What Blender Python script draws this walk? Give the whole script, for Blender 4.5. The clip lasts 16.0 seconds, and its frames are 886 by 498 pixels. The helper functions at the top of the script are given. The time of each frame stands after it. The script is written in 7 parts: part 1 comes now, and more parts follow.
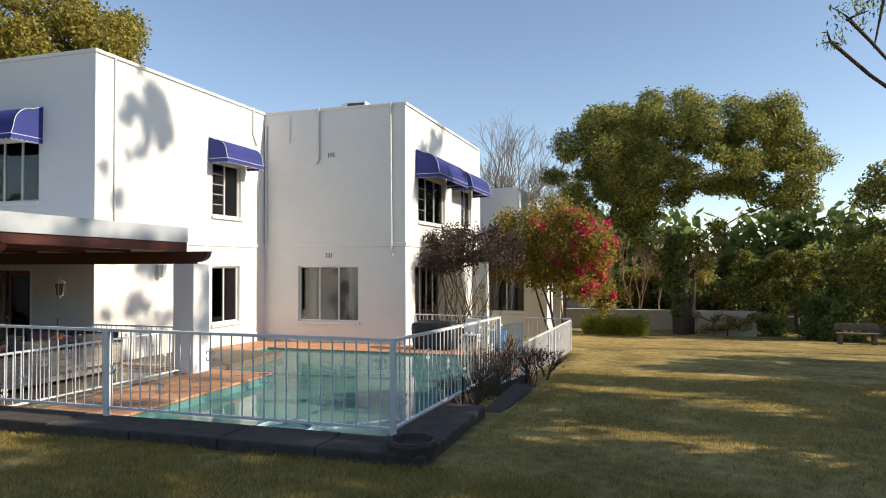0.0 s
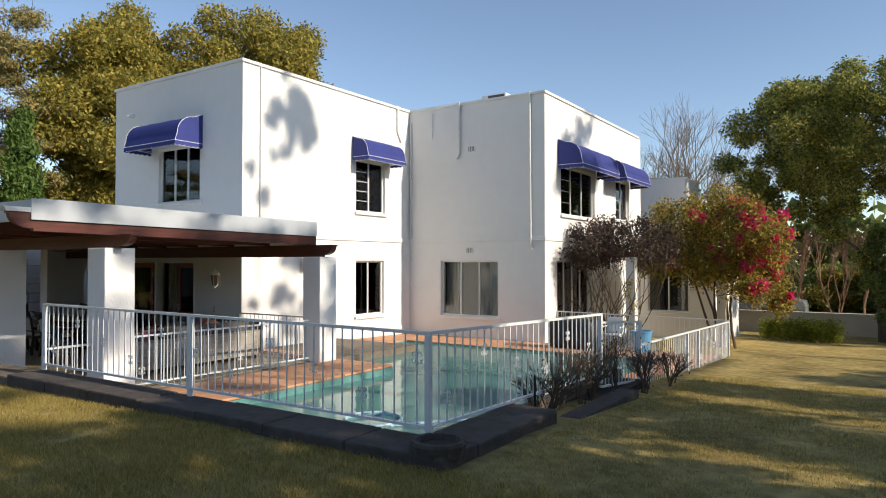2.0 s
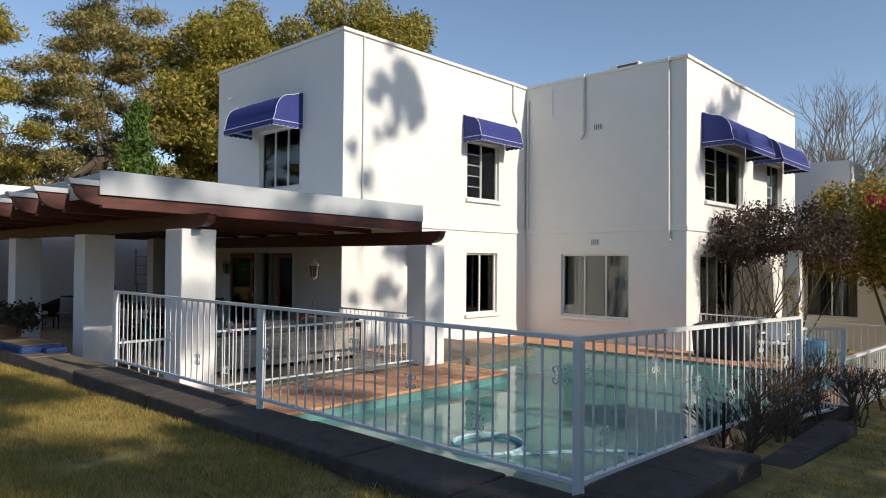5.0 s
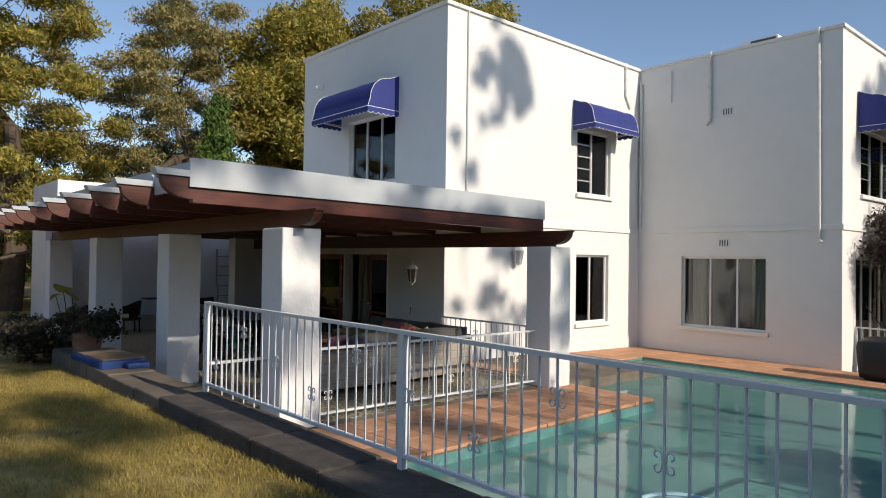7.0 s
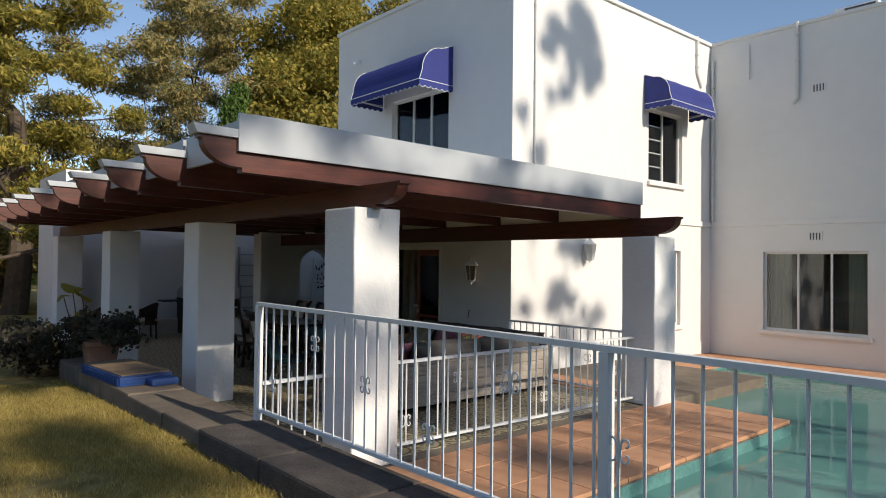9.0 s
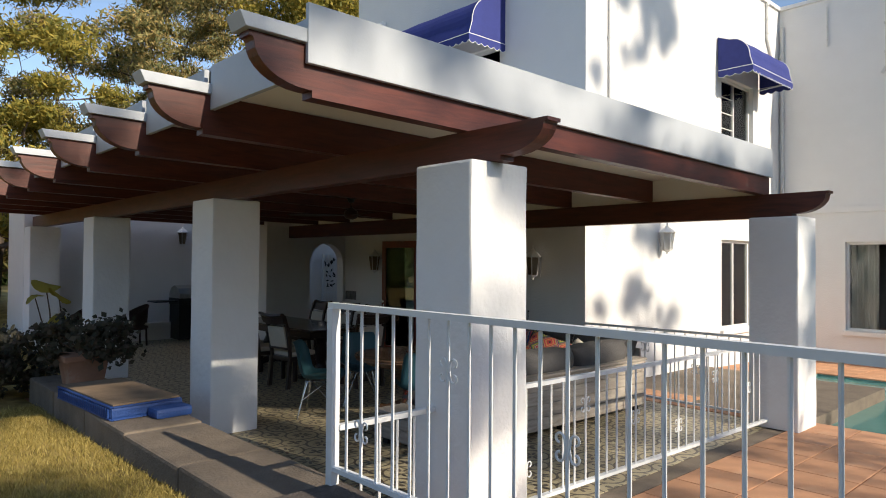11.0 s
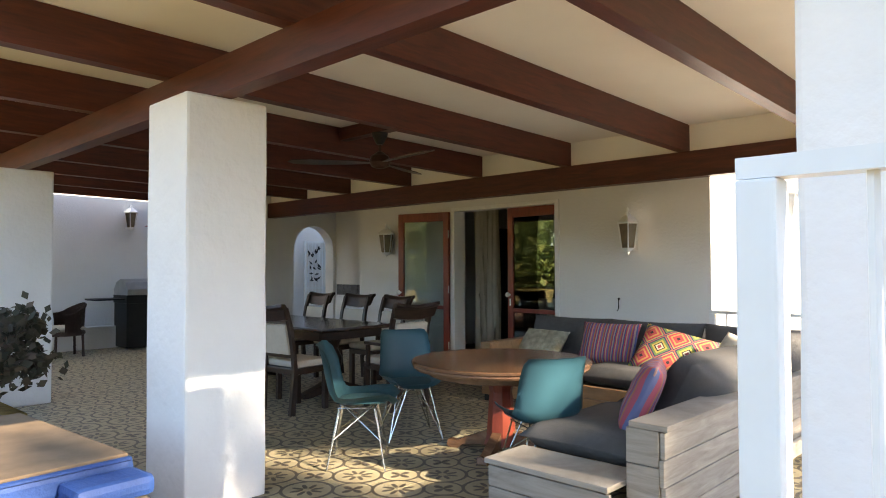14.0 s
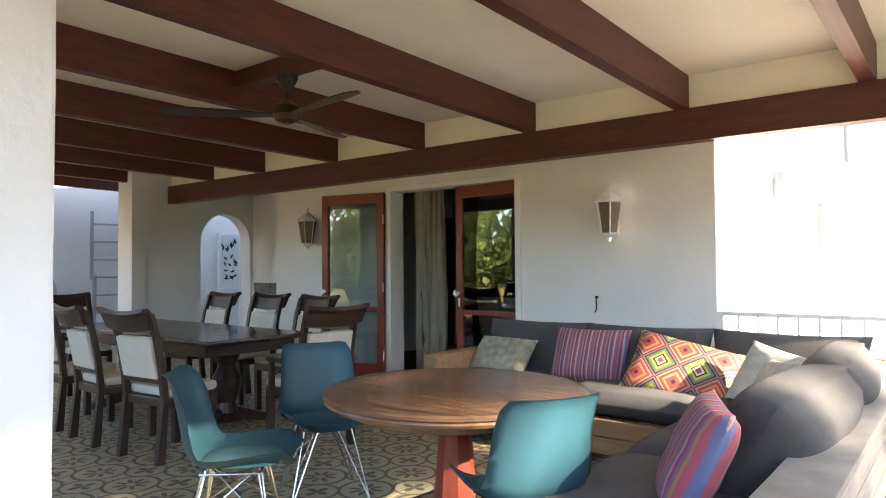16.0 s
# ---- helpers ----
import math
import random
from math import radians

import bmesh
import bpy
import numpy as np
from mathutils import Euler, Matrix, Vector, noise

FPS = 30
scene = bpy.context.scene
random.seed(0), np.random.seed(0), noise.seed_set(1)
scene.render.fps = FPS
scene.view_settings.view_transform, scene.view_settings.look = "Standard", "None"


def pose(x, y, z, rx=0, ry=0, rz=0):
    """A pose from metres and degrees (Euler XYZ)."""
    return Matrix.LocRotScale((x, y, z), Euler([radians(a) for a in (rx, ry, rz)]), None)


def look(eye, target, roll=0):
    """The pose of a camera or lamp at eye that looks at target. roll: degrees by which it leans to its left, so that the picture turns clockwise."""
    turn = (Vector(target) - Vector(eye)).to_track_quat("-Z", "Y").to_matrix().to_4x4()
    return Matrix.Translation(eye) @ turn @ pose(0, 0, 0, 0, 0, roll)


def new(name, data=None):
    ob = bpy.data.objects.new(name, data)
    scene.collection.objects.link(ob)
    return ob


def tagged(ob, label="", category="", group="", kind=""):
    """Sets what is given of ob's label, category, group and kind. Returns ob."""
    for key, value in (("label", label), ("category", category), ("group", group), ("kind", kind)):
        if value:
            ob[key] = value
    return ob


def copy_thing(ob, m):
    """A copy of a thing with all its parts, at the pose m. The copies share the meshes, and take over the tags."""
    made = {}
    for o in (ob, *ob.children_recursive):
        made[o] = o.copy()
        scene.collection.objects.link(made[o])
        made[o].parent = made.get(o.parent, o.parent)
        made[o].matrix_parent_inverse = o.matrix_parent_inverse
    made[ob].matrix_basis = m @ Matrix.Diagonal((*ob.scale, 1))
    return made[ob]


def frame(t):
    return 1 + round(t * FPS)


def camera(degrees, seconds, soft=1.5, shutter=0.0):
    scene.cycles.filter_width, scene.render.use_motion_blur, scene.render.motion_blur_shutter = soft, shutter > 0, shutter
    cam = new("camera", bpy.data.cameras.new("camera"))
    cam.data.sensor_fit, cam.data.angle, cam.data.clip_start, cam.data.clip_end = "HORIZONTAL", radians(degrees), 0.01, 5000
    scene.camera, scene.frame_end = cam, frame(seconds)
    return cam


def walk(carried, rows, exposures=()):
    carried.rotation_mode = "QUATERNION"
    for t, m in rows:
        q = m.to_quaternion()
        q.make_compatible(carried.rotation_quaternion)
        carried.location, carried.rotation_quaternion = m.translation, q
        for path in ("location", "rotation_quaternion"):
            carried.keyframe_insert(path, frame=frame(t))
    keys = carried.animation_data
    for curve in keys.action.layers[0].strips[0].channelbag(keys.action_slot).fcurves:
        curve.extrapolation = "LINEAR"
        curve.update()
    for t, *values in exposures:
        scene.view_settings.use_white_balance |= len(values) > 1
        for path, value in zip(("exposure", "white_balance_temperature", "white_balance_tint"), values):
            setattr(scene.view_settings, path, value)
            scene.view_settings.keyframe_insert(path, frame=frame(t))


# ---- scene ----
cam = camera(67.0, 16.0, 1.0)
METRES, EYE, TILT, LEAN, TURN = 14.8, 2.5, 0.0, 0.0, 16.6
PATH = [
    (0, (2.603, 1.694, 2.155), (1.999, 3.6, 2.199), -0.2),
    (0.5, (3.032, 1.832, 2.114), (2.31, 3.697, 2.159), -0.2),
    (1, (3.355, 2.152, 2.118), (2.582, 3.996, 2.155), -0.3),
    (1.5, (3.574, 2.468, 2.105), (2.65, 4.241, 2.144), -0.1),
    (2, (3.68, 2.778, 2.056), (2.575, 4.444, 2.095), -0.0),
    (2.5, (3.643, 3.105, 2.032), (2.414, 4.681, 2.067), 0.2),
    (3, (3.534, 3.4, 2.014), (2.244, 4.928, 2.048), 0.3),
    (3.5, (3.292, 3.676, 1.993), (1.929, 5.139, 2.026), 0.4),
    (6, (1.405, 4.679, 1.805), (0.044, 6.144, 1.846), 0.6),
    (6.5, (0.895, 4.808, 1.899), (-0.561, 6.179, 1.928), 0.8),
    (7, (0.369, 4.887, 1.934), (-1.123, 6.218, 1.966), 0.8),
    (7.5, (-0.144, 4.995, 1.892), (-1.65, 6.311, 1.927), 0.8),
    (8, (-0.644, 5.098, 1.856), (-2.16, 6.402, 1.895), 0.7),
    (10.5, (-3.235, 5.691, 1.704), (-4.712, 7.039, 1.742), 0.4),
    (11, (-3.834, 5.836, 1.663), (-5.306, 7.19, 1.701), 0.4),
    (11.5, (-4.334, 5.991, 1.561), (-5.8, 7.351, 1.605), 0.6),
    (12, (-4.818, 6.124, 1.501), (-6.277, 7.491, 1.546), 0.4),
    (12.5, (-5.292, 6.27, 1.467), (-6.745, 7.643, 1.515), 0.3),
    (13, (-5.786, 6.473, 1.422), (-7.232, 7.854, 1.471), 0.2),
    (13.5, (-6.256, 6.671, 1.353), (-7.688, 8.066, 1.407), 0.0),
    (14, (-6.689, 6.948, 1.279), (-8.068, 8.395, 1.334), -0.2),
    (14.5, (-7.051, 7.266, 1.231), (-8.401, 8.742, 1.283), -0.0),
    (15, (-7.352, 7.593, 1.17), (-8.654, 9.11, 1.225), -0.2),
    (15.5, (-7.603, 7.923, 1.157), (-8.849, 9.486, 1.214), -0.4),
    (16, (-7.77, 8.18, 1.207), (-9.014, 9.746, 1.259), -0.4),
]
EXPOSURE = [(0, 0.50, 7350, 11), (1.5, 0.45, 7200, 11), (3, 0.27, 7000, 11), (8, 0.10, 6950, 11), (11, 0.52, 7150, 11), (12.5, 1.3, 7500, 12), (13.5, 2.25, 7900, 12), (14.5, 2.85, 7800, 12), (16, 3.2, 7500, 12)]
walk(cam, [(t, look(eye, target, roll)) for t, eye, target, roll in PATH], EXPOSURE)
# ---- light and exposure ----
SUN_ELEV, SUN_AZ = 28.0, 5.0     # degrees; azimuth of the sun's ground direction, from +x towards +y
world = bpy.data.worlds.new("sky_world")
scene.world = world
world.use_nodes = True
_nt = world.node_tree
_sky = _nt.nodes.new("ShaderNodeTexSky")
_sky.sky_type = "NISHITA"
_sky.sun_disc = False
_sky.sun_elevation = radians(SUN_ELEV)
_sky.sun_rotation = radians(90 - SUN_AZ)
_sky.altitude = 1500
_sky.air_density = 1.0
_sky.dust_density = 1.0
_sky.ozone_density = 2.0
_nt.links.new(_sky.outputs[0], _nt.nodes["Background"].inputs[0])
_nt.nodes["Background"].inputs[1].default_value = 0.143
sun = new("sun", bpy.data.lights.new("sun", "SUN"))
sun.data.energy = 4.1
sun.data.angle = radians(0.53)
sun.data.color = (1.0, 0.93, 0.82)
_sd = Vector((math.cos(radians(SUN_AZ)) * math.cos(radians(SUN_ELEV)), math.sin(radians(SUN_AZ)) * math.cos(radians(SUN_ELEV)), math.sin(radians(SUN_ELEV))))
sun.matrix_world = look(_sd * 60, (0, 0, 0))

# ---- mesh and material helpers ----
Z0 = -0.1          # patio and pool deck
KERB = 0.42        # top of the pool's outer kerb


def mat(name, color, rough=0.6, metal=0.0, var=0.15, scale=8.0, bump=0.0, bump_scale=60.0, stain=None, spread=0.0, ior=1.45, spec=0.5):
    """A material with variation at two scales, fine relief, and per-object spread."""
    m = bpy.data.materials.new(name)
    m.use_nodes = True
    nt = m.node_tree
    b = nt.nodes["Principled BSDF"]
    b.inputs["Roughness"].default_value = rough
    b.inputs["Metallic"].default_value = metal
    b.inputs["IOR"].default_value = ior
    b.inputs["Specular IOR Level"].default_value = spec
    co = nt.nodes.new("ShaderNodeTexCoord")
    n1 = nt.nodes.new("ShaderNodeTexNoise")
    n1.inputs["Scale"].default_value = scale
    n1.inputs["Detail"].default_value = 5
    n2 = nt.nodes.new("ShaderNodeTexNoise")
    n2.inputs["Scale"].default_value = scale * 0.13
    n2.inputs["Detail"].default_value = 3
    nt.links.new(co.outputs["Object"], n1.inputs["Vector"])
    nt.links.new(co.outputs["Object"], n2.inputs["Vector"])
    add = nt.nodes.new("ShaderNodeMath")
    add.operation = "ADD"
    nt.links.new(n1.outputs["Fac"], add.inputs[0])
    nt.links.new(n2.outputs["Fac"], add.inputs[1])
    ramp = nt.nodes.new("ShaderNodeValToRGB")
    lo = tuple(max(0.0, c * (1 - var)) for c in color)
    hi = tuple(min(1.0, c * (1 + var * 0.8)) for c in color)
    ramp.color_ramp.elements[0].position, ramp.color_ramp.elements[1].position = 0.35, 0.68
    half = nt.nodes.new("ShaderNodeMath")
    half.operation = "MULTIPLY"
    half.inputs[1].default_value = 0.5
    nt.links.new(add.outputs[0], half.inputs[0])
    nt.links.new(half.outputs[0], ramp.inputs["Fac"])
    ramp.color_ramp.elements[0].color, ramp.color_ramp.elements[1].color = (*lo, 1), (*hi, 1)
    out = ramp.outputs["Color"]
    if stain:
        n3 = nt.nodes.new("ShaderNodeTexNoise")
        n3.inputs["Scale"].default_value = scale * 0.35
        n3.inputs["Detail"].default_value = 8
        n3.inputs["Roughness"].default_value = 0.7
        nt.links.new(co.outputs["Object"], n3.inputs["Vector"])
        r3 = nt.nodes.new("ShaderNodeValToRGB")
        r3.color_ramp.elements[0].position, r3.color_ramp.elements[1].position = 0.55, 0.75
        r3.color_ramp.elements[0].color, r3.color_ramp.elements[1].color = (0, 0, 0, 1), (1, 1, 1, 1)
        nt.links.new(n3.outputs["Fac"], r3.inputs["Fac"])
        mx = nt.nodes.new("ShaderNodeMix")
        mx.data_type = "RGBA"
        nt.links.new(r3.outputs["Color"], mx.inputs["Factor"])
        nt.links.new(out, mx.inputs["A"])
        mx.inputs["B"].default_value = (*stain, 1)
        out = mx.outputs["Result"]
    if spread:
        oi = nt.nodes.new("ShaderNodeObjectInfo")
        mr = nt.nodes.new("ShaderNodeMapRange")
        mr.inputs["To Min"].default_value, mr.inputs["To Max"].default_value = 1 - spread, 1 + spread
        nt.links.new(oi.outputs["Random"], mr.inputs["Value"])
        hsv = nt.nodes.new("ShaderNodeHueSaturation")
        nt.links.new(mr.outputs["Result"], hsv.inputs["Value"])
        nt.links.new(out, hsv.inputs["Color"])
        out = hsv.outputs["Color"]
    nt.links.new(out, b.inputs["Base Color"])
    if bump:
        n4 = nt.nodes.new("ShaderNodeTexNoise")
        n4.inputs["Scale"].default_value = bump_scale
        n4.inputs["Detail"].default_value = 6
        nt.links.new(co.outputs["Object"], n4.inputs["Vector"])
        bp = nt.nodes.new("ShaderNodeBump")
        bp.inputs["Strength"].default_value = bump
        bp.inputs["Distance"].default_value = 0.02
        nt.links.new(n4.outputs["Fac"], bp.inputs["Height"])
        nt.links.new(bp.outputs["Normal"], b.inputs["Normal"])
    return m


def wood(name, a, b, rough=0.5, stretch=(1, 12, 12), scale=3.0, spread=0.0, bump=0.15):
    """Wood with grain drawn out along the axis of the smallest stretch."""
    m = bpy.data.materials.new(name)
    m.use_nodes = True
    nt = m.node_tree
    p = nt.nodes["Principled BSDF"]
    p.inputs["Roughness"].default_value = rough
    co = nt.nodes.new("ShaderNodeTexCoord")
    mp = nt.nodes.new("ShaderNodeMapping")
    mp.inputs["Scale"].default_value = stretch
    nt.links.new(co.outputs["Object"], mp.inputs["Vector"])
    n = nt.nodes.new("ShaderNodeTexNoise")
    n.inputs["Scale"].default_value = scale
    n.inputs["Detail"].default_value = 8
    n.inputs["Roughness"].default_value = 0.65
    n.inputs["Distortion"].default_value = 0.6
    nt.links.new(mp.outputs["Vector"], n.inputs["Vector"])
    r = nt.nodes.new("ShaderNodeValToRGB")
    r.color_ramp.elements[0].position, r.color_ramp.elements[1].position = 0.3, 0.72
    r.color_ramp.elements[0].color, r.color_ramp.elements[1].color = (*a, 1), (*b, 1)
    nt.links.new(n.outputs["Fac"], r.inputs["Fac"])
    out = r.outputs["Color"]
    if spread:
        oi = nt.nodes.new("ShaderNodeObjectInfo")
        mr = nt.nodes.new("ShaderNodeMapRange")
        mr.inputs["To Min"].default_value, mr.inputs["To Max"].default_value = 1 - spread, 1 + spread
        nt.links.new(oi.outputs["Random"], mr.inputs["Value"])
        hsv = nt.nodes.new("ShaderNodeHueSaturation")
        nt.links.new(mr.outputs["Result"], hsv.inputs["Value"])
        nt.links.new(out, hsv.inputs["Color"])
        out = hsv.outputs["Color"]
    nt.links.new(out, p.inputs["Base Color"])
    bp = nt.nodes.new("ShaderNodeBump")
    bp.inputs["Strength"].default_value = bump
    bp.inputs["Distance"].default_value = 0.01
    nt.links.new(n.outputs["Fac"], bp.inputs["Height"])
    nt.links.new(bp.outputs["Normal"], p.inputs["Normal"])
    return m


def glass_mat(name, tint=(1, 1, 1), rough=0.0):
    """Thin clear window glass."""
    m = bpy.data.materials.new(name)
    m.use_nodes = True
    nt = m.node_tree
    out = nt.nodes["Material Output"]
    tr = nt.nodes.new("ShaderNodeBsdfTransparent")
    tr.inputs[0].default_value = (*tint, 1)
    gl = nt.nodes.new("ShaderNodeBsdfGlossy")
    gl.inputs["Roughness"].default_value = rough
    fr = nt.nodes.new("ShaderNodeFresnel")
    fr.inputs[0].default_value = 1.6
    mx = nt.nodes.new("ShaderNodeMixShader")
    nt.links.new(fr.outputs[0], mx.inputs[0])
    nt.links.new(tr.outputs[0], mx.inputs[1])
    nt.links.new(gl.outputs[0], mx.inputs[2])
    nt.links.new(mx.outputs[0], out.inputs["Surface"])
    return m


def box(bm, x0, x1, y0, y1, z0, z1, bevel=0.0, m=None):
    """Add a box between two corners, its edges rounded by bevel."""
    vs = bmesh.ops.create_cube(bm, size=1)["verts"]
    for v in vs:
        v.co = Vector((x0 + (v.co.x + 0.5) * (x1 - x0), y0 + (v.co.y + 0.5) * (y1 - y0), z0 + (v.co.z + 0.5) * (z1 - z0)))
    if bevel:
        es = list({e for v in vs for e in v.link_edges})
        vs = list({v for f in bmesh.ops.bevel(bm, geom=es, offset=bevel, segments=2, affect="EDGES", profile=0.6)["faces"] for v in f.verts})
    if m is not None:
        bmesh.ops.transform(bm, matrix=m, verts=vs)
    return vs


def tube(bm, p, q, r0, r1=None, seg=8, caps=True):
    """A tapered round bar from p to q."""
    p, q = Vector(p), Vector(q)
    d = q - p
    if d.length < 1e-6:
        return []
    r1 = r0 if r1 is None else r1
    w = d.normalized()
    u = w.orthogonal().normalized()
    v = w.cross(u)
    ra, rb = [], []
    for k in range(seg):
        e = u * math.cos(2 * math.pi * k / seg) + v * math.sin(2 * math.pi * k / seg)
        ra.append(bm.verts.new(p + e * r0))
        rb.append(bm.verts.new(q + e * r1))
    for k in range(seg):
        bm.faces.new((ra[k], ra[(k + 1) % seg], rb[(k + 1) % seg], rb[k]))
    if caps:
        bm.faces.new(list(reversed(ra)))
        bm.faces.new(rb)
    return ra + rb


def polytube(bm, pts, r0, r1=None, seg=6):
    """One continuous tapered round bar through a row of points."""
    pts = [Vector(p) for p in pts]
    r1 = r0 if r1 is None else r1
    rings = []
    u = None
    for i, p in enumerate(pts):
        w = (pts[min(i + 1, len(pts) - 1)] - pts[max(i - 1, 0)]).normalized()
        u = w.orthogonal().normalized() if u is None else (u - w * u.dot(w)).normalized()
        v = w.cross(u)
        r = r0 + (r1 - r0) * i / max(1, len(pts) - 1)
        rings.append([bm.verts.new(p + (u * math.cos(2 * math.pi * k / seg) + v * math.sin(2 * math.pi * k / seg)) * r) for k in range(seg)])
    for a, b in zip(rings, rings[1:]):
        for k in range(seg):
            bm.faces.new((a[k], a[(k + 1) % seg], b[(k + 1) % seg], b[k]))
    bm.faces.new(list(reversed(rings[0])))
    bm.faces.new(rings[-1])


def lathe(bm, profile, seg=24, at=(0, 0, 0)):
    """Turn a profile of (radius, z) about the z axis."""
    rings = []
    for r, z in profile:
        rings.append([bm.verts.new((at[0] + r * math.cos(2 * math.pi * i / seg), at[1] + r * math.sin(2 * math.pi * i / seg), at[2] + z)) for i in range(seg)])
    for a, b in zip(rings, rings[1:]):
        for i in range(seg):
            bm.faces.new((a[i], a[(i + 1) % seg], b[(i + 1) % seg], b[i]))
    bm.faces.new(list(reversed(rings[0])))
    bm.faces.new(rings[-1])


def extrude_profile(bm, pts, axis, a, b):
    """Extrude a closed outline of 2D points along an axis from a to b. axis x: (y, z); y: (x, z); z: (x, y)."""
    def put(u, v, w):
        return {"x": (w, u, v), "y": (u, w, v), "z": (u, v, w)}[axis]
    va = [bm.verts.new(put(u, v, a)) for u, v in pts]
    vb = [bm.verts.new(put(u, v, b)) for u, v in pts]
    n = len(pts)
    bm.faces.new(va)
    bm.faces.new(list(reversed(vb)))
    for i in range(n):
        bm.faces.new((va[i], vb[i], vb[(i + 1) % n], va[(i + 1) % n]))
    bmesh.ops.recalc_face_normals(bm, faces=bm.faces[:])


def mesh_of(name, bm, material, smooth=False):
    me = bpy.data.meshes.new(name)
    if not smooth:
        bmesh.ops.recalc_face_normals(bm, faces=bm.faces[:])
    bm.to_mesh(me)
    bm.free()
    for mm in (material if isinstance(material, (list, tuple)) else [material]):
        me.materials.append(mm)
    if smooth:
        for p in me.polygons:
            p.use_smooth = True
    return me


def part(name, bm, material, parent=None, label="", smooth=False):
    """Link a bmesh as one mesh object under a thing or a part."""
    ob = new(name, mesh_of(name, bm, material, smooth))
    if parent:
        ob.parent = parent
    if label:
        ob["label"] = label
    return ob


def thing(name, label, category, group="", kind="", at=None):
    ob = new(name)
    ob.empty_display_size = 0.1
    if at:
        ob.location = at
    return tagged(ob, label, category, group, kind)


def solid(name, boxes, material, label="", category="", kind="structure", bevel=0.0):
    """A piece of the setting joined from boxes."""
    bm = bmesh.new()
    for b in boxes:
        box(bm, *b, bevel=bevel)
    return tagged(part(name, bm, material), label, category, "", kind)


def pieces(spans, holes):
    """Rectangle (u0, u1, v0, v1) minus rectangular holes, as a list of rectangles."""
    u0, u1, v0, v1 = spans
    us = sorted({u0, u1, *[h[0] for h in holes], *[h[1] for h in holes]})
    out = []
    for a, b in zip(us, us[1:]):
        if b <= u0 or a >= u1:
            continue
        cuts = sorted((h[2], h[3]) for h in holes if h[0] < b - 1e-6 and h[1] > a + 1e-6)
        v = v0
        for c, d in cuts:
            if c > v:
                out.append((a, b, v, c))
            v = max(v, d)
        if v < v1:
            out.append((a, b, v, v1))
    return out


# ---- materials ----
M_WALL = mat("white_plaster", (0.745, 0.735, 0.715), 0.85, var=0.03, scale=3, bump=0.25, bump_scale=35, spec=0.2)
M_PILLAR = mat("white_pillar_plaster", (0.78, 0.78, 0.77), 0.8, var=0.04, scale=4, bump=0.35, bump_scale=18, spec=0.2)
M_TRIM = mat("white_gloss_paint", (0.8, 0.8, 0.78), 0.4, var=0.04, scale=6)
# fascia paint darkened and blued for the dappled tree shade on the boards
M_FASCIA = mat("fascia_paint_shaded", (0.45, 0.48, 0.51), 0.5, var=0.05, scale=5, bump=0.05)
M_CEIL = mat("cream_ceiling_board", (0.86, 0.83, 0.75), 0.7, var=0.03, scale=3, bump=0.05)
M_BEAM = wood("stained_beam", (0.047, 0.011, 0.007), (0.135, 0.030, 0.016), 0.45, (9, 1, 9), 2.5)
M_BEAMX = wood("stained_beam_long", (0.044, 0.011, 0.007), (0.125, 0.029, 0.016), 0.45, (1, 9, 9), 2.5)
M_CONC = mat("aged_concrete", (0.18, 0.145, 0.11), 0.9, var=0.3, scale=5, bump=0.5, bump_scale=45, stain=(0.10, 0.085, 0.07))
M_KERB = mat("dark_kerb", (0.085, 0.07, 0.06), 0.95, var=0.35, scale=7, bump=0.6, bump_scale=40, stain=(0.045, 0.04, 0.03))
M_GRASS = mat("winter_lawn", (0.40, 0.30, 0.115), 0.9, var=0.55, scale=6.0, bump=1.0, bump_scale=55, stain=(0.22, 0.17, 0.07), spec=0.1)
# room surfaces coloured dark to stand in for the dimness behind the glass
M_DARK = mat("room_shade_dark", (0.17, 0.155, 0.14), 0.8, var=0.1)
M_ROOM = mat("pale_room_plaster", (0.62, 0.60, 0.57), 0.8, var=0.05)
M_FRAME = mat("window_frame_paint", (0.72, 0.72, 0.70), 0.4, var=0.04)
M_GLASS = glass_mat("window_glass", (0.8, 0.83, 0.83))
M_METAL = mat("white_fence_paint", (0.74, 0.76, 0.76), 0.35, var=0.06, scale=12)
M_BLUE = mat("blue_canvas", (0.024, 0.036, 0.19), 0.75, var=0.12, scale=10, bump=0.1, bump_scale=200)
M_PIPE = mat("white_piping", (0.75, 0.75, 0.72), 0.6, var=0.05)

# ---- ground ----
def lawn_height(x, y):
    """The lawn: level by the kerb, falling to the north and the west."""
    z = 0.30 - 0.056 * max(0.0, y - 9.0) - 0.022 * max(0.0, min(-x - 3.0, 14.0))
    z += 0.03 * noise.noise((x * 0.25, y * 0.25, 0.0))
    return max(z, -1.15)


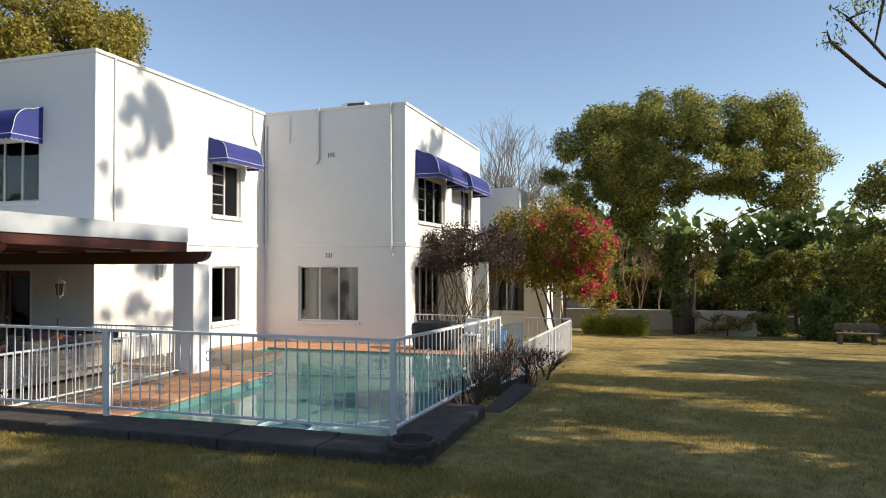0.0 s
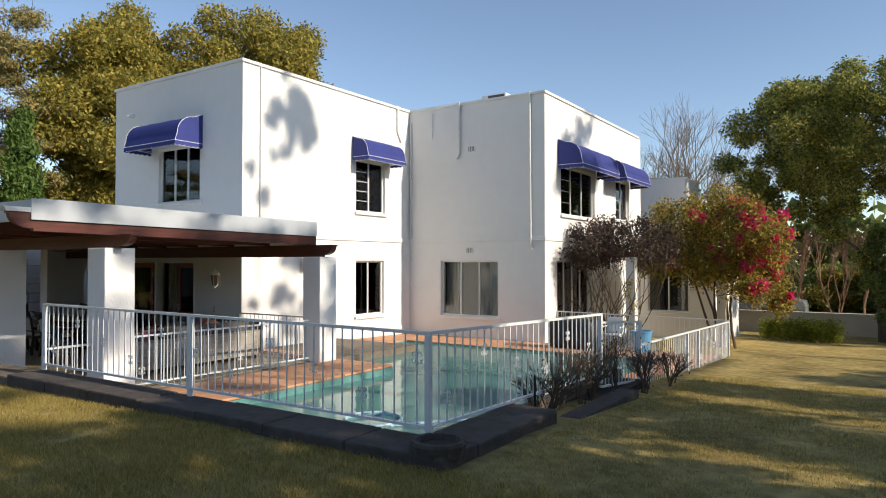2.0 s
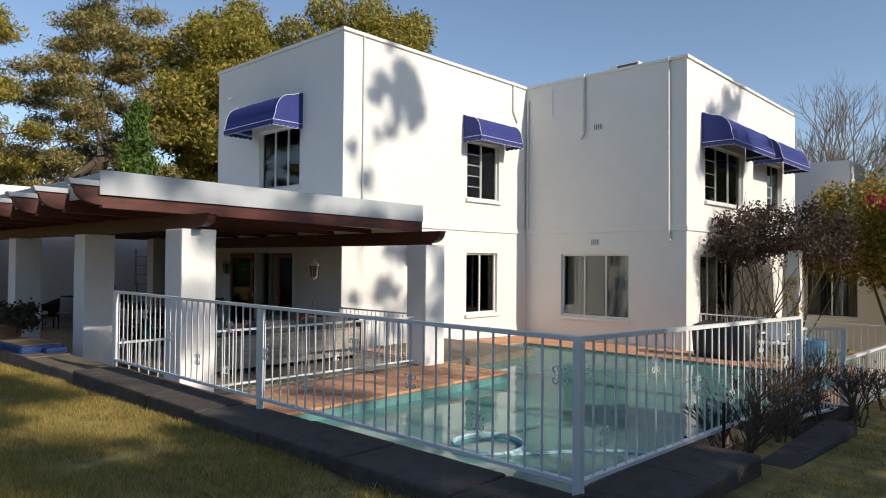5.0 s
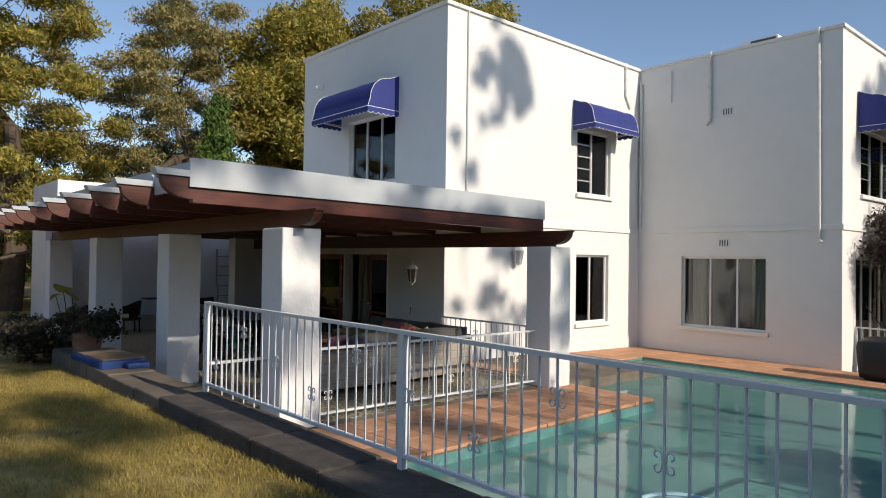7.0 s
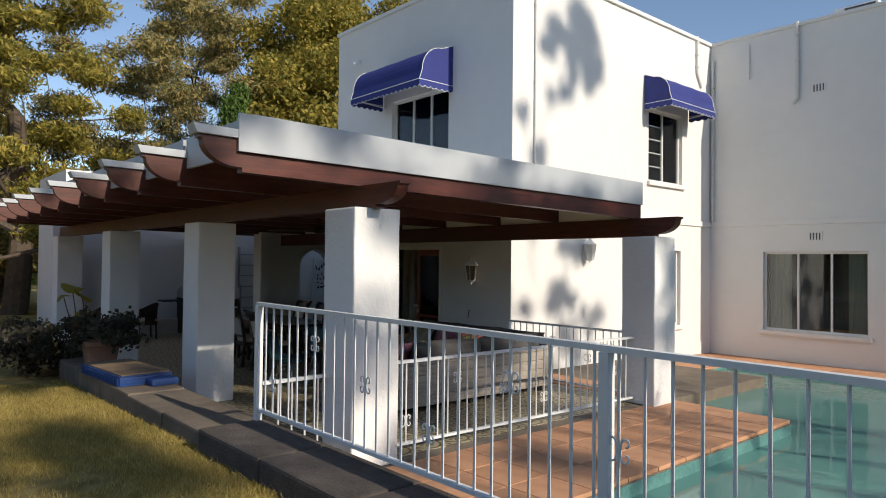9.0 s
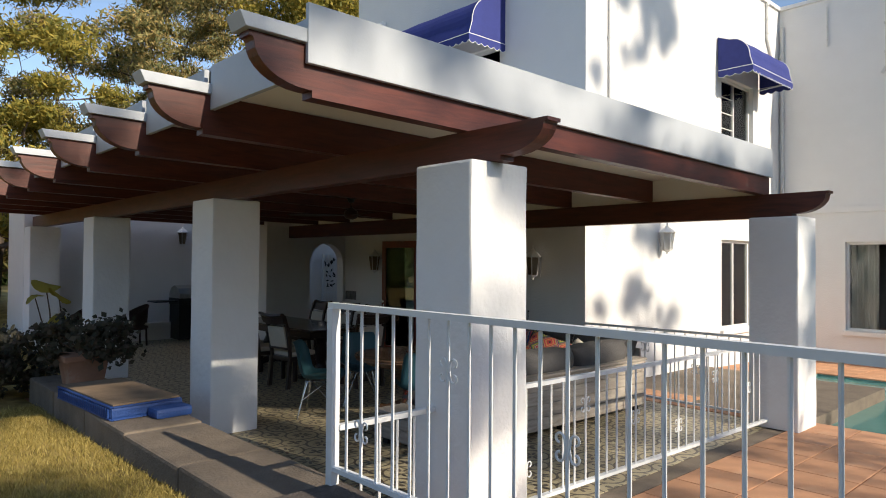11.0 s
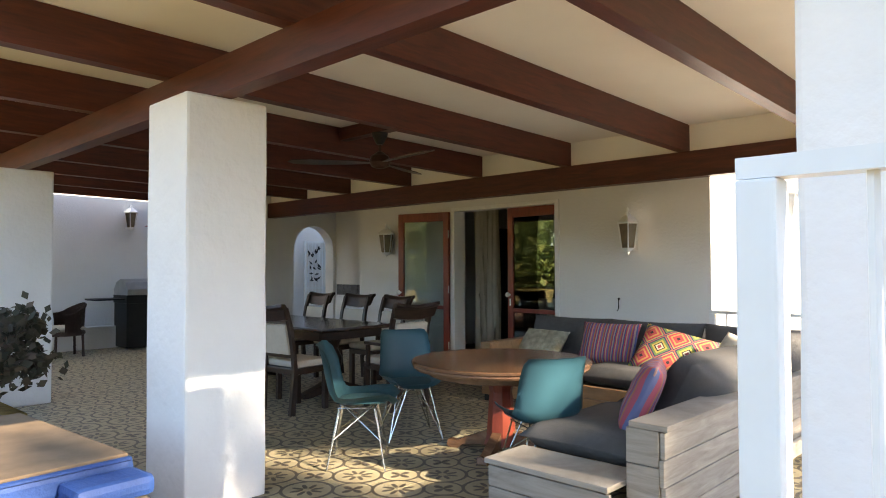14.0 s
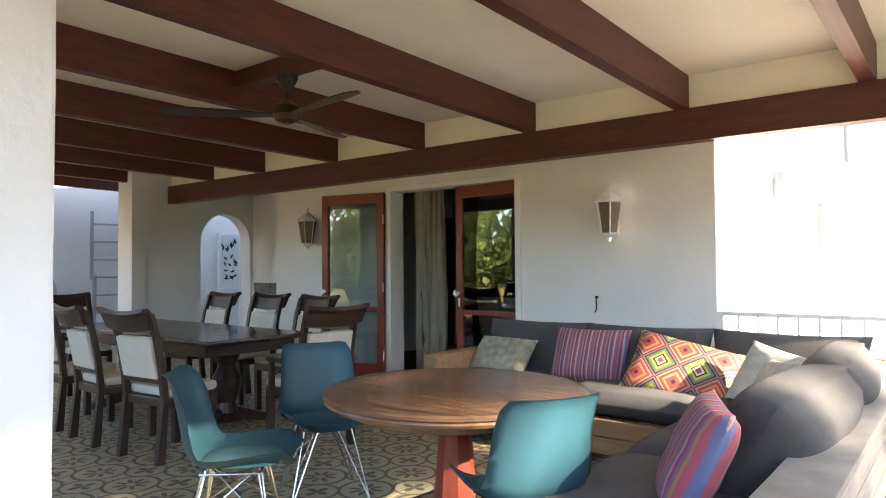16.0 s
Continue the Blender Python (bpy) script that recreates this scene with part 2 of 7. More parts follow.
def ground_sheet():
    xs = sorted([-900, -300, -120, -60, -40, -30, -24.03, -4.63, -4.6, 0.05, 0.08] + [-24 + i * 1.0 for i in range(60)] + [40, 60, 120, 300, 900])
    ys = sorted([-900, -300, -100, -40, -20, -12, 7.5, 7.53, 8.6, 8.63, 20.4, 20.43, 29.03] + [-8 + i * 1.0 for i in range(50)] + [46, 56, 70, 120, 300, 900])
    bm = bmesh.new()
    grid = []
    for y in ys:
        row = []
        for x in xs:
            z = lawn_height(x, y)
            inside = (-12.4 < x < 0.06 and 7.51 < y < 20.41) or (-24.01 < x < -4.61 and 8.61 < y < 29.01)
            row.append(bm.verts.new((x, y, -2.6 if inside else z)))
        grid.append(row)
    for a, b in zip(grid, grid[1:]):
        for i in range(len(xs) - 1):
            bm.faces.new((a[i], a[i + 1], b[i + 1], b[i]))
    return tagged(part("ground", bm, M_GRASS, smooth=True), "dry yellow-green winter lawn with worn patches", "lawn", "", "structure")


ground_sheet()

# ---- house shell ----
HX0, HX1, HY0 = -14.82, -9.35, 13.6       # main block: west end, sunny east face, patio face
WX1, WY0, WY1 = -4.52, 20.45, 29.2       # pool wing: east face, south face, north end
TOP, CAP = 6.95, 7.03
T = 0.25


def wall_x(name, y, x0, x1, z0, z1, holes=(), thick=T, side=1, material=None, label=""):
    """A wall along x whose visible face lies at y; its thickness goes to side."""
    bs = [(a, b, min(y, y + side * thick), max(y, y + side * thick), c, d) for a, b, c, d in pieces((x0, x1, z0, z1), holes)]
    return solid(name, bs, material or M_WALL, label or "white painted plaster house wall", "wall")


def wall_y(name, x, y0, y1, z0, z1, holes=(), thick=T, side=-1, material=None, label=""):
    bs = [(min(x, x + side * thick), max(x, x + side * thick), a, b, c, d) for a, b, c, d in pieces((y0, y1, z0, z1), holes)]
    return solid(name, bs, material or M_WALL, label or "white painted plaster house wall", "wall")


# openings: (from, to, bottom, top)
DOOR_HOLE = (-12.86, -11.13, Z0, 2.08)
UP_S = (-12.75, -10.98, 3.63, 5.1)
UP_E = (17.78, 19.15, 3.55, 5.1)
LO_E = (17.78, 19.1, 0.46, 2.1)
LO_W = (-8.13, -6.06, 0.38, 2.1)
UP_WE = (21.6, 24.4, 3.5, 5.0)
UP_WE2 = (26.5, 28.0, 3.6, 5.05)
LO_WE = (21.3, 24.0, -0.05, 2.1)
wall_x("wall_south", HY0, HX0, HX1, Z0, TOP, [DOOR_HOLE, UP_S])
wall_y("wall_east", HX1, HY0 + T, WY0, Z0 - 0.4, TOP, [UP_E, LO_E])
wall_x("wall_wing_south", WY0, HX1 - T, WX1, Z0 - 0.4, TOP, [LO_W])
wall_y("wall_wing_east", WX1, WY0 + T, WY1, Z0 - 0.6, TOP, [UP_WE, UP_WE2, LO_WE])
wall_x("wall_wing_north", WY1, HX0, WX1, Z0 - 0.6, TOP)
wall_y("wall_west", HX0, HY0 + T, WY1, Z0, TOP, side=1)
solid("roof_slab", [(HX0, HX1 - T, HY0 + T, WY1, 6.45, 6.6), (HX1 - T, WX1 - T, WY0 + T, WY1, 6.45, 6.6)], M_CONC, "flat concrete roof slab", "roof")
solid("floor_upper", [(HX0 + T, HX1 - T, HY0 + T, WY1, 2.75, 2.95), (HX1 - T, WX1 - T, WY0 + T, WY1, 2.75, 2.95)], M_CEIL, "upper floor slab", "floor")
# floor and inner walls carry the rooms' dimness in their colour
solid("floor_inside", [(HX0 + T, HX1 - T, HY0, WY1, Z0 - 0.2, Z0 + 0.02), (HX1 - T, WX1 - T, WY0 + T, WY1, Z0 - 0.2, Z0 + 0.02)], M_DARK, "floor inside the house, coloured dark for the dim rooms", "floor")
solid("inner_wall", [(HX0 + T, WX1 - T, 21.9, 22.0, Z0, 6.45), (HX1 - 3.0, HX1 - 2.9, HY0 + T, 21.9, 2.95, 6.45)], M_DARK, "inner wall coloured dark for the dim rooms", "wall")
solid("inner_wall_lounge", [(HX0 + T, HX1 - T, 17.0, 17.1, Z0 + 0.02, 2.75)], M_ROOM, "pale plaster wall of the lounge", "wall")
# parapet capping and string course
bm = bmesh.new()
for b in [(HX0 - 0.03, HX1 + 0.05, HY0 - 0.05, HY0 + T, TOP, CAP), (HX1 - T, HX1 + 0.05, HY0 + T, WY0 - 0.05, TOP, CAP),
          (HX1 - T, WX1 + 0.05, WY0 - 0.05, WY0 + T, TOP, CAP), (WX1 - T, WX1 + 0.05, WY0 + T, WY1, TOP, CAP),
          (HX0 - 0.03, HX0 + T, HY0 + T, WY1, TOP, CAP), (HX0 + T, WX1 - T, WY1 - T, WY1 + 0.03, TOP, CAP)]:
    box(bm, *b, bevel=0.015)
tagged(part("trim_parapet", bm, M_WALL), "white plaster parapet capping", "trim", "", "structure")
bm = bmesh.new()
for b in [(HX1 + 0.0, HX1 + 0.035, HY0 + 0.0, WY0 - 0.035, 2.68, 2.80), (HX1, WX1 + 0.035, WY0 - 0.035, WY0, 2.68, 2.80), (WX1, WX1 + 0.035, WY0, WY1, 2.68, 2.80)]:
    box(bm, *b, bevel=0.008)
tagged(part("trim_string_course", bm, M_WALL), "white plaster string course", "trim", "", "structure")

# ---- patio ----
PX0 = -20.0
solid("floor_patio_bed", [(PX0, -6.62, 8.1, 17.0, Z0 - 0.3, Z0 - 0.006)], M_CONC, "patio floor bed under patterned cement tiles", "floor")
PILLARS = [(-7.175, 8.665), (-10.83, 8.665), (-14.9, 8.665), (-19.0, 8.665)]
PTOP = 2.285


def pillar(x, y, w=0.515, z0=Z0, ptop=PTOP):
    th = thing("pillar", "square white plastered patio pillar with rough edges", "pillar", "patio pillars", "", (x + w / 2, y + w / 2, z0))
    bm = bmesh.new()
    box(bm, -w / 2, w / 2, -w / 2, w / 2, 0, ptop - z0, bevel=0.018)
    bmesh.ops.subdivide_edges(bm, edges=[e for e in bm.edges if e.calc_length() > 0.3], cuts=10, use_grid_fill=True)
    for v in bm.verts:
        if 0.01 < v.co.z < ptop - z0 - 0.01:
            n = noise.noise_vector((v.co.x * 3 + x, v.co.y * 3, v.co.z * 2.2))
            v.co.x += n.x * 0.008
            v.co.y += n.y * 0.008
    part("shaft", bm, M_PILLAR, th)
    return th


for px, py in PILLARS:
    pillar(px, py)
pillar(-6.98, 13.3, ptop=2.17)

RAFT_Z0, RAFT_Z1 = 2.43, 2.70
FALL = 0.09        # the roof's rise from the house to its south edge


def slope_roof(ob):
    """Tilt a piece of the patio roof: level at the house, higher towards the lawn."""
    for v in ob.data.vertices:
        v.co.z += FALL * (13.55 - v.co.y) / 6.0
    return ob


def scroll_beam(name, along, c0, c1, start, end, z0, z1, material, label, ends=(True, True), group="roof beams"):
    """A stained beam with scroll-cut ends; along 'x' or 'y', its width from c0 to c1."""
    h = z1 - z0
    prof = []
    def scroll(s, d):
        pts = [(s, z1), (s, z1 - 0.10 * h), (s + d * 0.02, z1 - 0.10 * h)]
        for i in range(9):
            a = math.pi / 2 * i / 8
            pts.append((s + d * (0.03 + 0.30 * (1 - math.cos(a))), z1 - h * (0.16 + 0.70 * math.sin(a))))
        pts += [(s + d * 0.36, z0 + 0.14 * h), (s + d * 0.36, z0)]
        return pts
    left = scroll(start, 1) if ends[0] else [(start, z1), (start, z0)]
    right = list(reversed(scroll(end, -1))) if ends[1] else [(end, z0), (end, z1)]
    bm = bmesh.new()
    extrude_profile(bm, left + right, "y" if along == "x" else "x", c0, c1)
    ob = part(name, bm, material)
    return tagged(ob, label, "beam", group)


scroll_beam("header_beam", "x", 8.83, 8.95, -19.15, -6.22, PTOP, 2.497, M_BEAMX, "dark stained timber beam resting on the pillars", (False, True))
scroll_beam("header_beam", "x", 13.44, 13.58, -17.75, -6.22, 2.17, 2.429, M_BEAMX, "red-brown stained timber beam along the house wall", (True, True))
RAFTERS = [-6.92, -8.31, -9.56, -10.95, -12.28, -13.6, -14.97, -16.13, -17.28, -18.4]
RAFTER_OBS = []
for rx in RAFTERS:
    RAFTER_OBS.append(scroll_beam("rafter", "y", rx - 0.05, rx + 0.05, 7.33, HY0 - 0.01, RAFT_Z0, RAFT_Z1, M_BEAM, "dark red-brown rafter with a scroll-cut end", (True, False), "patio rafters"))
    slope_roof(RAFTER_OBS[-1])
slope_roof(solid("ceiling_patio", [(-18.4, -6.863, 7.78, HY0 - 0.01, RAFT_Z1 + 0.003, RAFT_Z1 + 0.03)], M_CEIL, "cream painted ceiling boards above the rafters", "ceiling"))
for _a, _b in zip(RAFTERS[1:], RAFTERS):
    if _b > -17.0:
        solid("trim_frieze", [(_a + 0.052, _b - 0.052, 13.5, 13.56, 2.431, RAFT_Z1 + 0.001)], M_CEIL, "cream plaster filling between the rafters above the beam", "trim")
solid("ceiling_nook", [(-17.195, HX0 - 0.003, HY0 - 0.005, 14.945, RAFT_Z1 + 0.003, RAFT_Z1 + 0.08)], M_CEIL, "cream painted ceiling above the nook", "ceiling")
bm = bmesh.new()
box(bm, -6.86, -6.83, 7.64, 13.58, 2.625, 2.94, bevel=0.004)
for v in bm.verts:
    v.co.z += 0.06 * (13.55 - v.co.y) / 6.0
tagged(part("fascia_board", bm, M_FASCIA), "pale grey painted fascia board of the patio roof, darkened for dappled shade", "fascia", "", "structure")

# front fascia between the rafters, caps on the rafter tips, roof sheet
bm = bmesh.new()
for a, b in zip(RAFTERS[1:], RAFTERS):
    box(bm, a + 0.052, b - 0.052, 7.74, 7.775, 2.60, 2.90, bevel=0.003)
tagged(slope_roof(part("trim_roof_edge", bm, M_FASCIA)), "white painted boards closing the roof edge between rafters, greyed for dappled shade", "fascia", "", "structure")
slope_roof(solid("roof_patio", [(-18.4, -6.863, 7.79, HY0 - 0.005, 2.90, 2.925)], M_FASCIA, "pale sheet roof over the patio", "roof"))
for rx, ro in zip(RAFTERS, RAFTER_OBS):
    bm = bmesh.new()
    box(bm, rx - 0.08, rx + 0.08, 7.27, 7.738, 2.703, 2.775, bevel=0.004)
    for v in bm.verts:
        if v.co.y < 7.3 and v.co.z < 2.72:
            v.co.y += 0.03
    slope_roof(part("cap", bm, M_FASCIA, ro, "white painted board capping the tip, greyed for dappled shade"))

# ---- windows ----
M_CURTAIN = mat("cream_curtain", (0.62, 0.57, 0.47), 0.9, var=0.1, scale=6)
WIN_N = [0]


def placer(axis, face):
    """Maps (u along the wall, w outwards, v up) boxes to the world."""
    if axis == "x":
        return lambda u0, u1, w0, w1, v0, v1: (u0, u1, face - w1, face - w0, v0, v1)
    return lambda u0, u1, w0, w1, v0, v1: (face + w0, face + w1, u0, u1, v0, v1)


def window(axis, face, hole, lights=3, sill=True, bars=0, curtain=True):
    P = placer(axis, face)
    u0, u1, v0, v1 = hole
    WIN_N[0] += 1
    th = thing("window_%d" % WIN_N[0], "white framed window with dark panes and a plaster sill", "window", "", "structure")
    f = 0.05
    bm = bmesh.new()
    for a in [(u0, u1, -0.14, -0.08, v0, v0 + f), (u0, u1, -0.14, -0.08, v1 - f, v1), (u0, u0 + f, -0.14, -0.08, v0 + f, v1 - f), (u1 - f, u1, -0.14, -0.08, v0 + f, v1 - f)]:
        box(bm, *P(*a), bevel=0.006)
    part("window_frame", bm, M_FRAME, th)
    w = (u1 - u0 - 2 * f) / lights
    for i in range(1, lights):
        bm = bmesh.new()
        c = u0 + f + i * w
        box(bm, *P(c - 0.022, c + 0.022, -0.135, -0.085, v0 + f, v1 - f), bevel=0.005)
        part("mullion", bm, M_FRAME, th)
    for i in range(lights):
        bm = bmesh.new()
        box(bm, *P(u0 + f + i * w + (0.022 if i else 0), u0 + f + (i + 1) * w - (0.022 if i < lights - 1 else 0), -0.114, -0.108, v0 + f, v1 - f))
        part("pane", bm, M_GLASS, th).visible_shadow = False
    for i in range(bars):
        z = v0 + f + (v1 - v0 - 2 * f) * (i + 1) / (bars + 1)
        bm = bmesh.new()
        box(bm, *P(u0 + f, u0 + f + w, -0.107, -0.092, z - 0.008, z + 0.008))
        part("glazing_bar", bm, M_FRAME, th)
    if sill:
        bm = bmesh.new()
        box(bm, *P(u0 - 0.06, u1 + 0.06, -0.08, 0.07, v0 - 0.09, v0 - 0.001), bevel=0.01)
        part("window_sill", bm, M_WALL, th)
    if curtain:
        for s in (0, 1):
            bm = bmesh.new()
            n = 14
            cw = min(0.45, (u1 - u0) * 0.22)
            a = u0 + 0.02 if s == 0 else u1 - cw - 0.02
            cols = []
            for i in range(n + 1):
                u = a + cw * i / n
                wv = -0.34 + 0.035 * math.sin(i * 2.1)
                p0, p1 = P(u, u, wv, wv, v0 - 0.2, v1 + 0.1)[0::2], P(u, u, wv, wv, v0 - 0.2, v1 + 0.1)
                cols.append((bm.verts.new((p1[0], p1[2], p1[4])), bm.verts.new((p1[0], p1[2], p1[5]))))
            for c, d in zip(cols, cols[1:]):
                bm.faces.new((c[0], d[0], d[1], c[1]))
            part("curtain", bm, M_CURTAIN, th, smooth=True)
    return th


window("x", HY0, UP_S, 3)
window("y", HX1, UP_E, 2, bars=4, curtain=False)
window("y", HX1, LO_E, 2)
window("x", WY0, LO_W, 3)
window("y", WX1, UP_WE, 3, bars=3)
window("y", WX1, UP_WE2, 2, bars=3)
window("y", WX1, LO_WE, 4, sill=False)


# ---- awnings ----
def awning(axis, face, u0, u1, ztop, zlow, out=0.72):
    """A round-backed canvas awning with white piping and a scalloped valance."""
    P = placer(axis, face)
    def pt(u, w, v):
        b = P(u, u, w, w, v, v)
        return (b[0], b[2], b[4])
    th = thing("awning", "blue canvas window awning with white piping and scalloped edge", "awning", "window awnings")
    zs = zlow + 0.13
    prof = [(0.02, ztop)]
    for i in range(9):
        a = math.pi / 2 * i / 8
        prof.append((0.02 + out * (0.34 + 0.58 * math.sin(a)), zs + 0.08 + (ztop - zs - 0.08) * (0.16 + 0.68 * math.cos(a))))
    prof.append((0.02 + out, zs))
    m = len(prof) - 1
    bm = bmesh.new()
    rings = [[bm.verts.new(pt(u0 + (u1 - u0) * j / 12, w, v - 0.010 * math.sin(math.pi * j / 12 * 3) ** 2 * (0 < k < m))) for k, (w, v) in enumerate(prof)] for j in range(13)]
    for a, b in zip(rings, rings[1:]):
        for i in range(m):
            bm.faces.new((a[i], b[i], b[i + 1], a[i + 1]))
    for r in (rings[0], rings[-1]):
        c = bm.verts.new(pt(u0 if r is rings[0] else u1, 0.02, zs))
        for i in range(m):
            bm.faces.new((r[i], r[i + 1], c))
    bmesh.ops.recalc_face_normals(bm, faces=bm.faces[:])
    bmesh.ops.solidify(bm, geom=bm.faces[:], thickness=0.005)
    part("canopy", bm, M_BLUE, th)
    # valance along the front and both ends
    runs = [((u0, 0.02), (u0, out + 0.02)), ((u0, out + 0.02), (u1, out + 0.02)), ((u1, out + 0.02), (u1, 0.02))]
    bmv, bmp = bmesh.new(), bmesh.new()
    for (ua, wa), (ub, wb) in runs:
        L = math.hypot(ub - ua, wb - wa)
        n = max(2, round(L / 0.14))
        steps = n * 6
        prev = None
        for k in range(steps + 1):
            s = k / steps
            u, w = ua + (ub - ua) * s, wa + (wb - wa) * s
            drop = 0.095 + 0.035 * abs(math.sin(math.pi * s * n))
            uo, wo = (0.003 * (1 if u > u0 + 0.5 * (u1 - u0) else -1), 0.0) if ua == ub else (0.0, 0.003)
            cur = [bmv.verts.new(pt(u + uo * q, w + wo * q, z)) for q, z in ((1, zs), (1, zs - drop), (-1, zs - drop), (-1, zs))]
            lo = pt(u, w, zs - drop)
            if prev:
                for q in range(4):
                    bmv.faces.new((prev[q], cur[q], cur[(q + 1) % 4], prev[(q + 1) % 4]))
                tube(bmp, prev[4], lo, 0.005, seg=4, caps=False)
            prev = (*cur, lo)
        tube(bmp, pt(ua, wa, zs + 0.005), pt(ub, wb, zs + 0.005), 0.008, seg=5)
    val = part("valance", bmv, M_BLUE, th)
    for u in (u0, u1):
        for (w, v), (w2, v2) in zip(prof, prof[1:]):
            tube(bmp, pt(u, w, v), pt(u, w2, v2), 0.007, seg=5)
    part("piping", bmp, M_PIPE, val, "white piping")
    for u in (u0 + 0.06, u1 - 0.06):
        bmf = bmesh.new()
        tube(bmf, pt(u, 0.01, zs - 0.05), pt(u, out - 0.02, zs - 0.01), 0.01, seg=6)
        part("frame_arm", bmf, M_METAL, th)
    return th


awning("x", HY0, -13.05, -10.85, 5.82, 4.93, 0.8)
awning("y", HX1, 17.6, 19.4, 5.75, 5.0, 0.62)
awning("y", WX1, 21.35, 24.55, 5.75, 4.83, 0.8)
awning("y", WX1, 25.3, 28.1, 5.72, 4.83, 0.8)

# ---- pipes, vents and roof unit ----
M_PIPEGREY = mat("painted_pipe", (0.66, 0.65, 0.62), 0.6, var=0.08, scale=9)


def pipe(points, r=0.025, label="painted drainpipe clipped to the wall"):
    th = thing("drainpipe", label, "pipe", "drainpipes")
    for a, b in zip(points, points[1:]):
        bm = bmesh.new()
        tube(bm, a, b, r, seg=8)
        part("pipe_length", bm, M_PIPEGREY, th, smooth=False)
    n = 0
    a, b = Vector(points[0]), Vector(points[1])
    for k in range(3):
        c = a.lerp(b, (k + 0.5) / 3)
        bm = bmesh.new()
        lathe(bm, [(r * 1.5, -0.02), (r * 1.5, 0.02)], 8, c)
        part("clip", bm, M_PIPEGREY, th)
    return th


pipe([(HX1 + 0.03, 14.15, 7.0), (HX1 + 0.03, 14.15, 2.9)], 0.018)
pipe([(HX1 + 0.03, 19.75, 7.05), (HX1 + 0.03, 19.75, 6.2), (HX1 + 0.03, 19.95, 5.9)], 0.03)
pipe([(-9.28, WY0 - 0.04, 6.6), (-9.28, WY0 - 0.04, 2.8)], 0.035)
pipe([(-7.4, WY0 - 0.04, 7.05), (-7.4, WY0 - 0.04, 5.4), (-7.48, WY0 - 0.06, 5.28)], 0.035)
pipe([(-8.43, WY0 - 0.03, 6.8), (-8.43, WY0 - 0.03, 6.0)], 0.012)
pipe([(-4.98, WY0 - 0.04, 7.05), (-4.95, WY0 - 0.04, 2.5), (-4.9, WY0 - 0.06, 2.42)], 0.03)
M_VENT = mat("vent_dark", (0.10, 0.10, 0.10), 0.8)
for vx, vz, vy in ((-6.98, 5.55, WY0), (-7.05, 2.42, WY0)):
    th = thing("air_vent", "small white plaster air brick with dark slots", "vent", "air bricks")
    bm = bmesh.new()
    box(bm, vx - 0.14, vx + 0.14, vy - 0.012, vy - 0.002, vz - 0.1, vz + 0.1, bevel=0.004)
    part("plate", bm, M_WALL, th)
    for k in range(4):
        bm = bmesh.new()
        box(bm, vx - 0.105 + k * 0.06, vx - 0.08 + k * 0.06, vy - 0.016, vy - 0.0125, vz - 0.075, vz + 0.075)
        part("slot", bm, M_VENT, th)
th = thing("roof_unit", "pale air conditioner housing with a dark grille on the roof", "air conditioner")
bm = bmesh.new()
box(bm, -6.85, -6.0, 20.85, 21.5, 6.6, 7.26, bevel=0.02)
part("casing", bm, M_TRIM, th)
bm = bmesh.new()
box(bm, -6.62, -6.05, 20.835, 20.85, 7.05, 7.22)
part("grille", bm, M_VENT, th)
bm = bmesh.new()
box(bm, -14.0, -13.9, HY0 - 0.1, HY0 - 0.002, 6.1, 6.22, bevel=0.02)
tube(bm, (-13.95, HY0 - 0.08, 6.16), (-13.9, HY0 - 0.22, 6.1), 0.035, seg=10)
tagged(part("security_camera", bm, M_TRIM), "small white camera bracketed to the wall", "camera")

# ---- north extension behind the bougainvillea, far block ----
wall_x("wall_extension_south", 28.3, WX1, -1.5, -1.2, 2.55, [(-3.9, -2.4, 0.2, 1.9)])
wall_y("wall_extension_east", -1.5, 28.3 + T, 33.0, -1.2, 2.55)
solid("roof_extension", [(WX1, -1.45, 28.25, 33.0, 2.56, 2.68)], M_WALL, "flat white roof edge of the extension", "roof")
solid("inner_wall_extension", [(WX1, -1.75, 30.0, 30.1, -1.0, 2.5)], M_DARK, "inner wall coloured dark as the dim room behind the window", "wall")
window("x", 28.3, (-3.9, -2.4, 0.2, 1.9), 2)
solid("wall_far_block", [(-6.0, -3.3, 31.5, 34.0, 2.7, 5.6)], M_WALL, "white chimney block behind the house", "wall")

# ---- kerb and planter ----
M_GRIT = mat("planter_soil", (0.05, 0.035, 0.025), 0.95, var=0.4, scale=12, bump=0.8, bump_scale=50)
bm = bmesh.new()


def kerb_run(name, segs, label):
    th = thing(name, label, "kerb", "", "structure")
    rnd = random.Random(5)
    for x0, x1, y0, y1, zt, along in segs:
        L = (x1 - x0) if along == "x" else (y1 - y0)
        n = max(1, round(L / 1.1))
        for i in range(n):
            a, b = i / n, (i + 1) / n
            g = 0.006
            bm = bmesh.new()
            dz = rnd.uniform(-0.006, 0.006)
            if along == "x":
                box(bm, x0 + L * a + g, x0 + L * b - g, y0 + rnd.uniform(-0.01, 0.01), y1, -1.2, zt + dz, bevel=0.025)
            else:
                box(bm, x0, x1 + rnd.uniform(-0.01, 0.01), y0 + L * a + g, y0 + L * b - g, -1.2, zt + dz, bevel=0.025)
            part("kerb_stone", bm, M_KERB if zt > 0.38 else M_CONC, th)
    return th


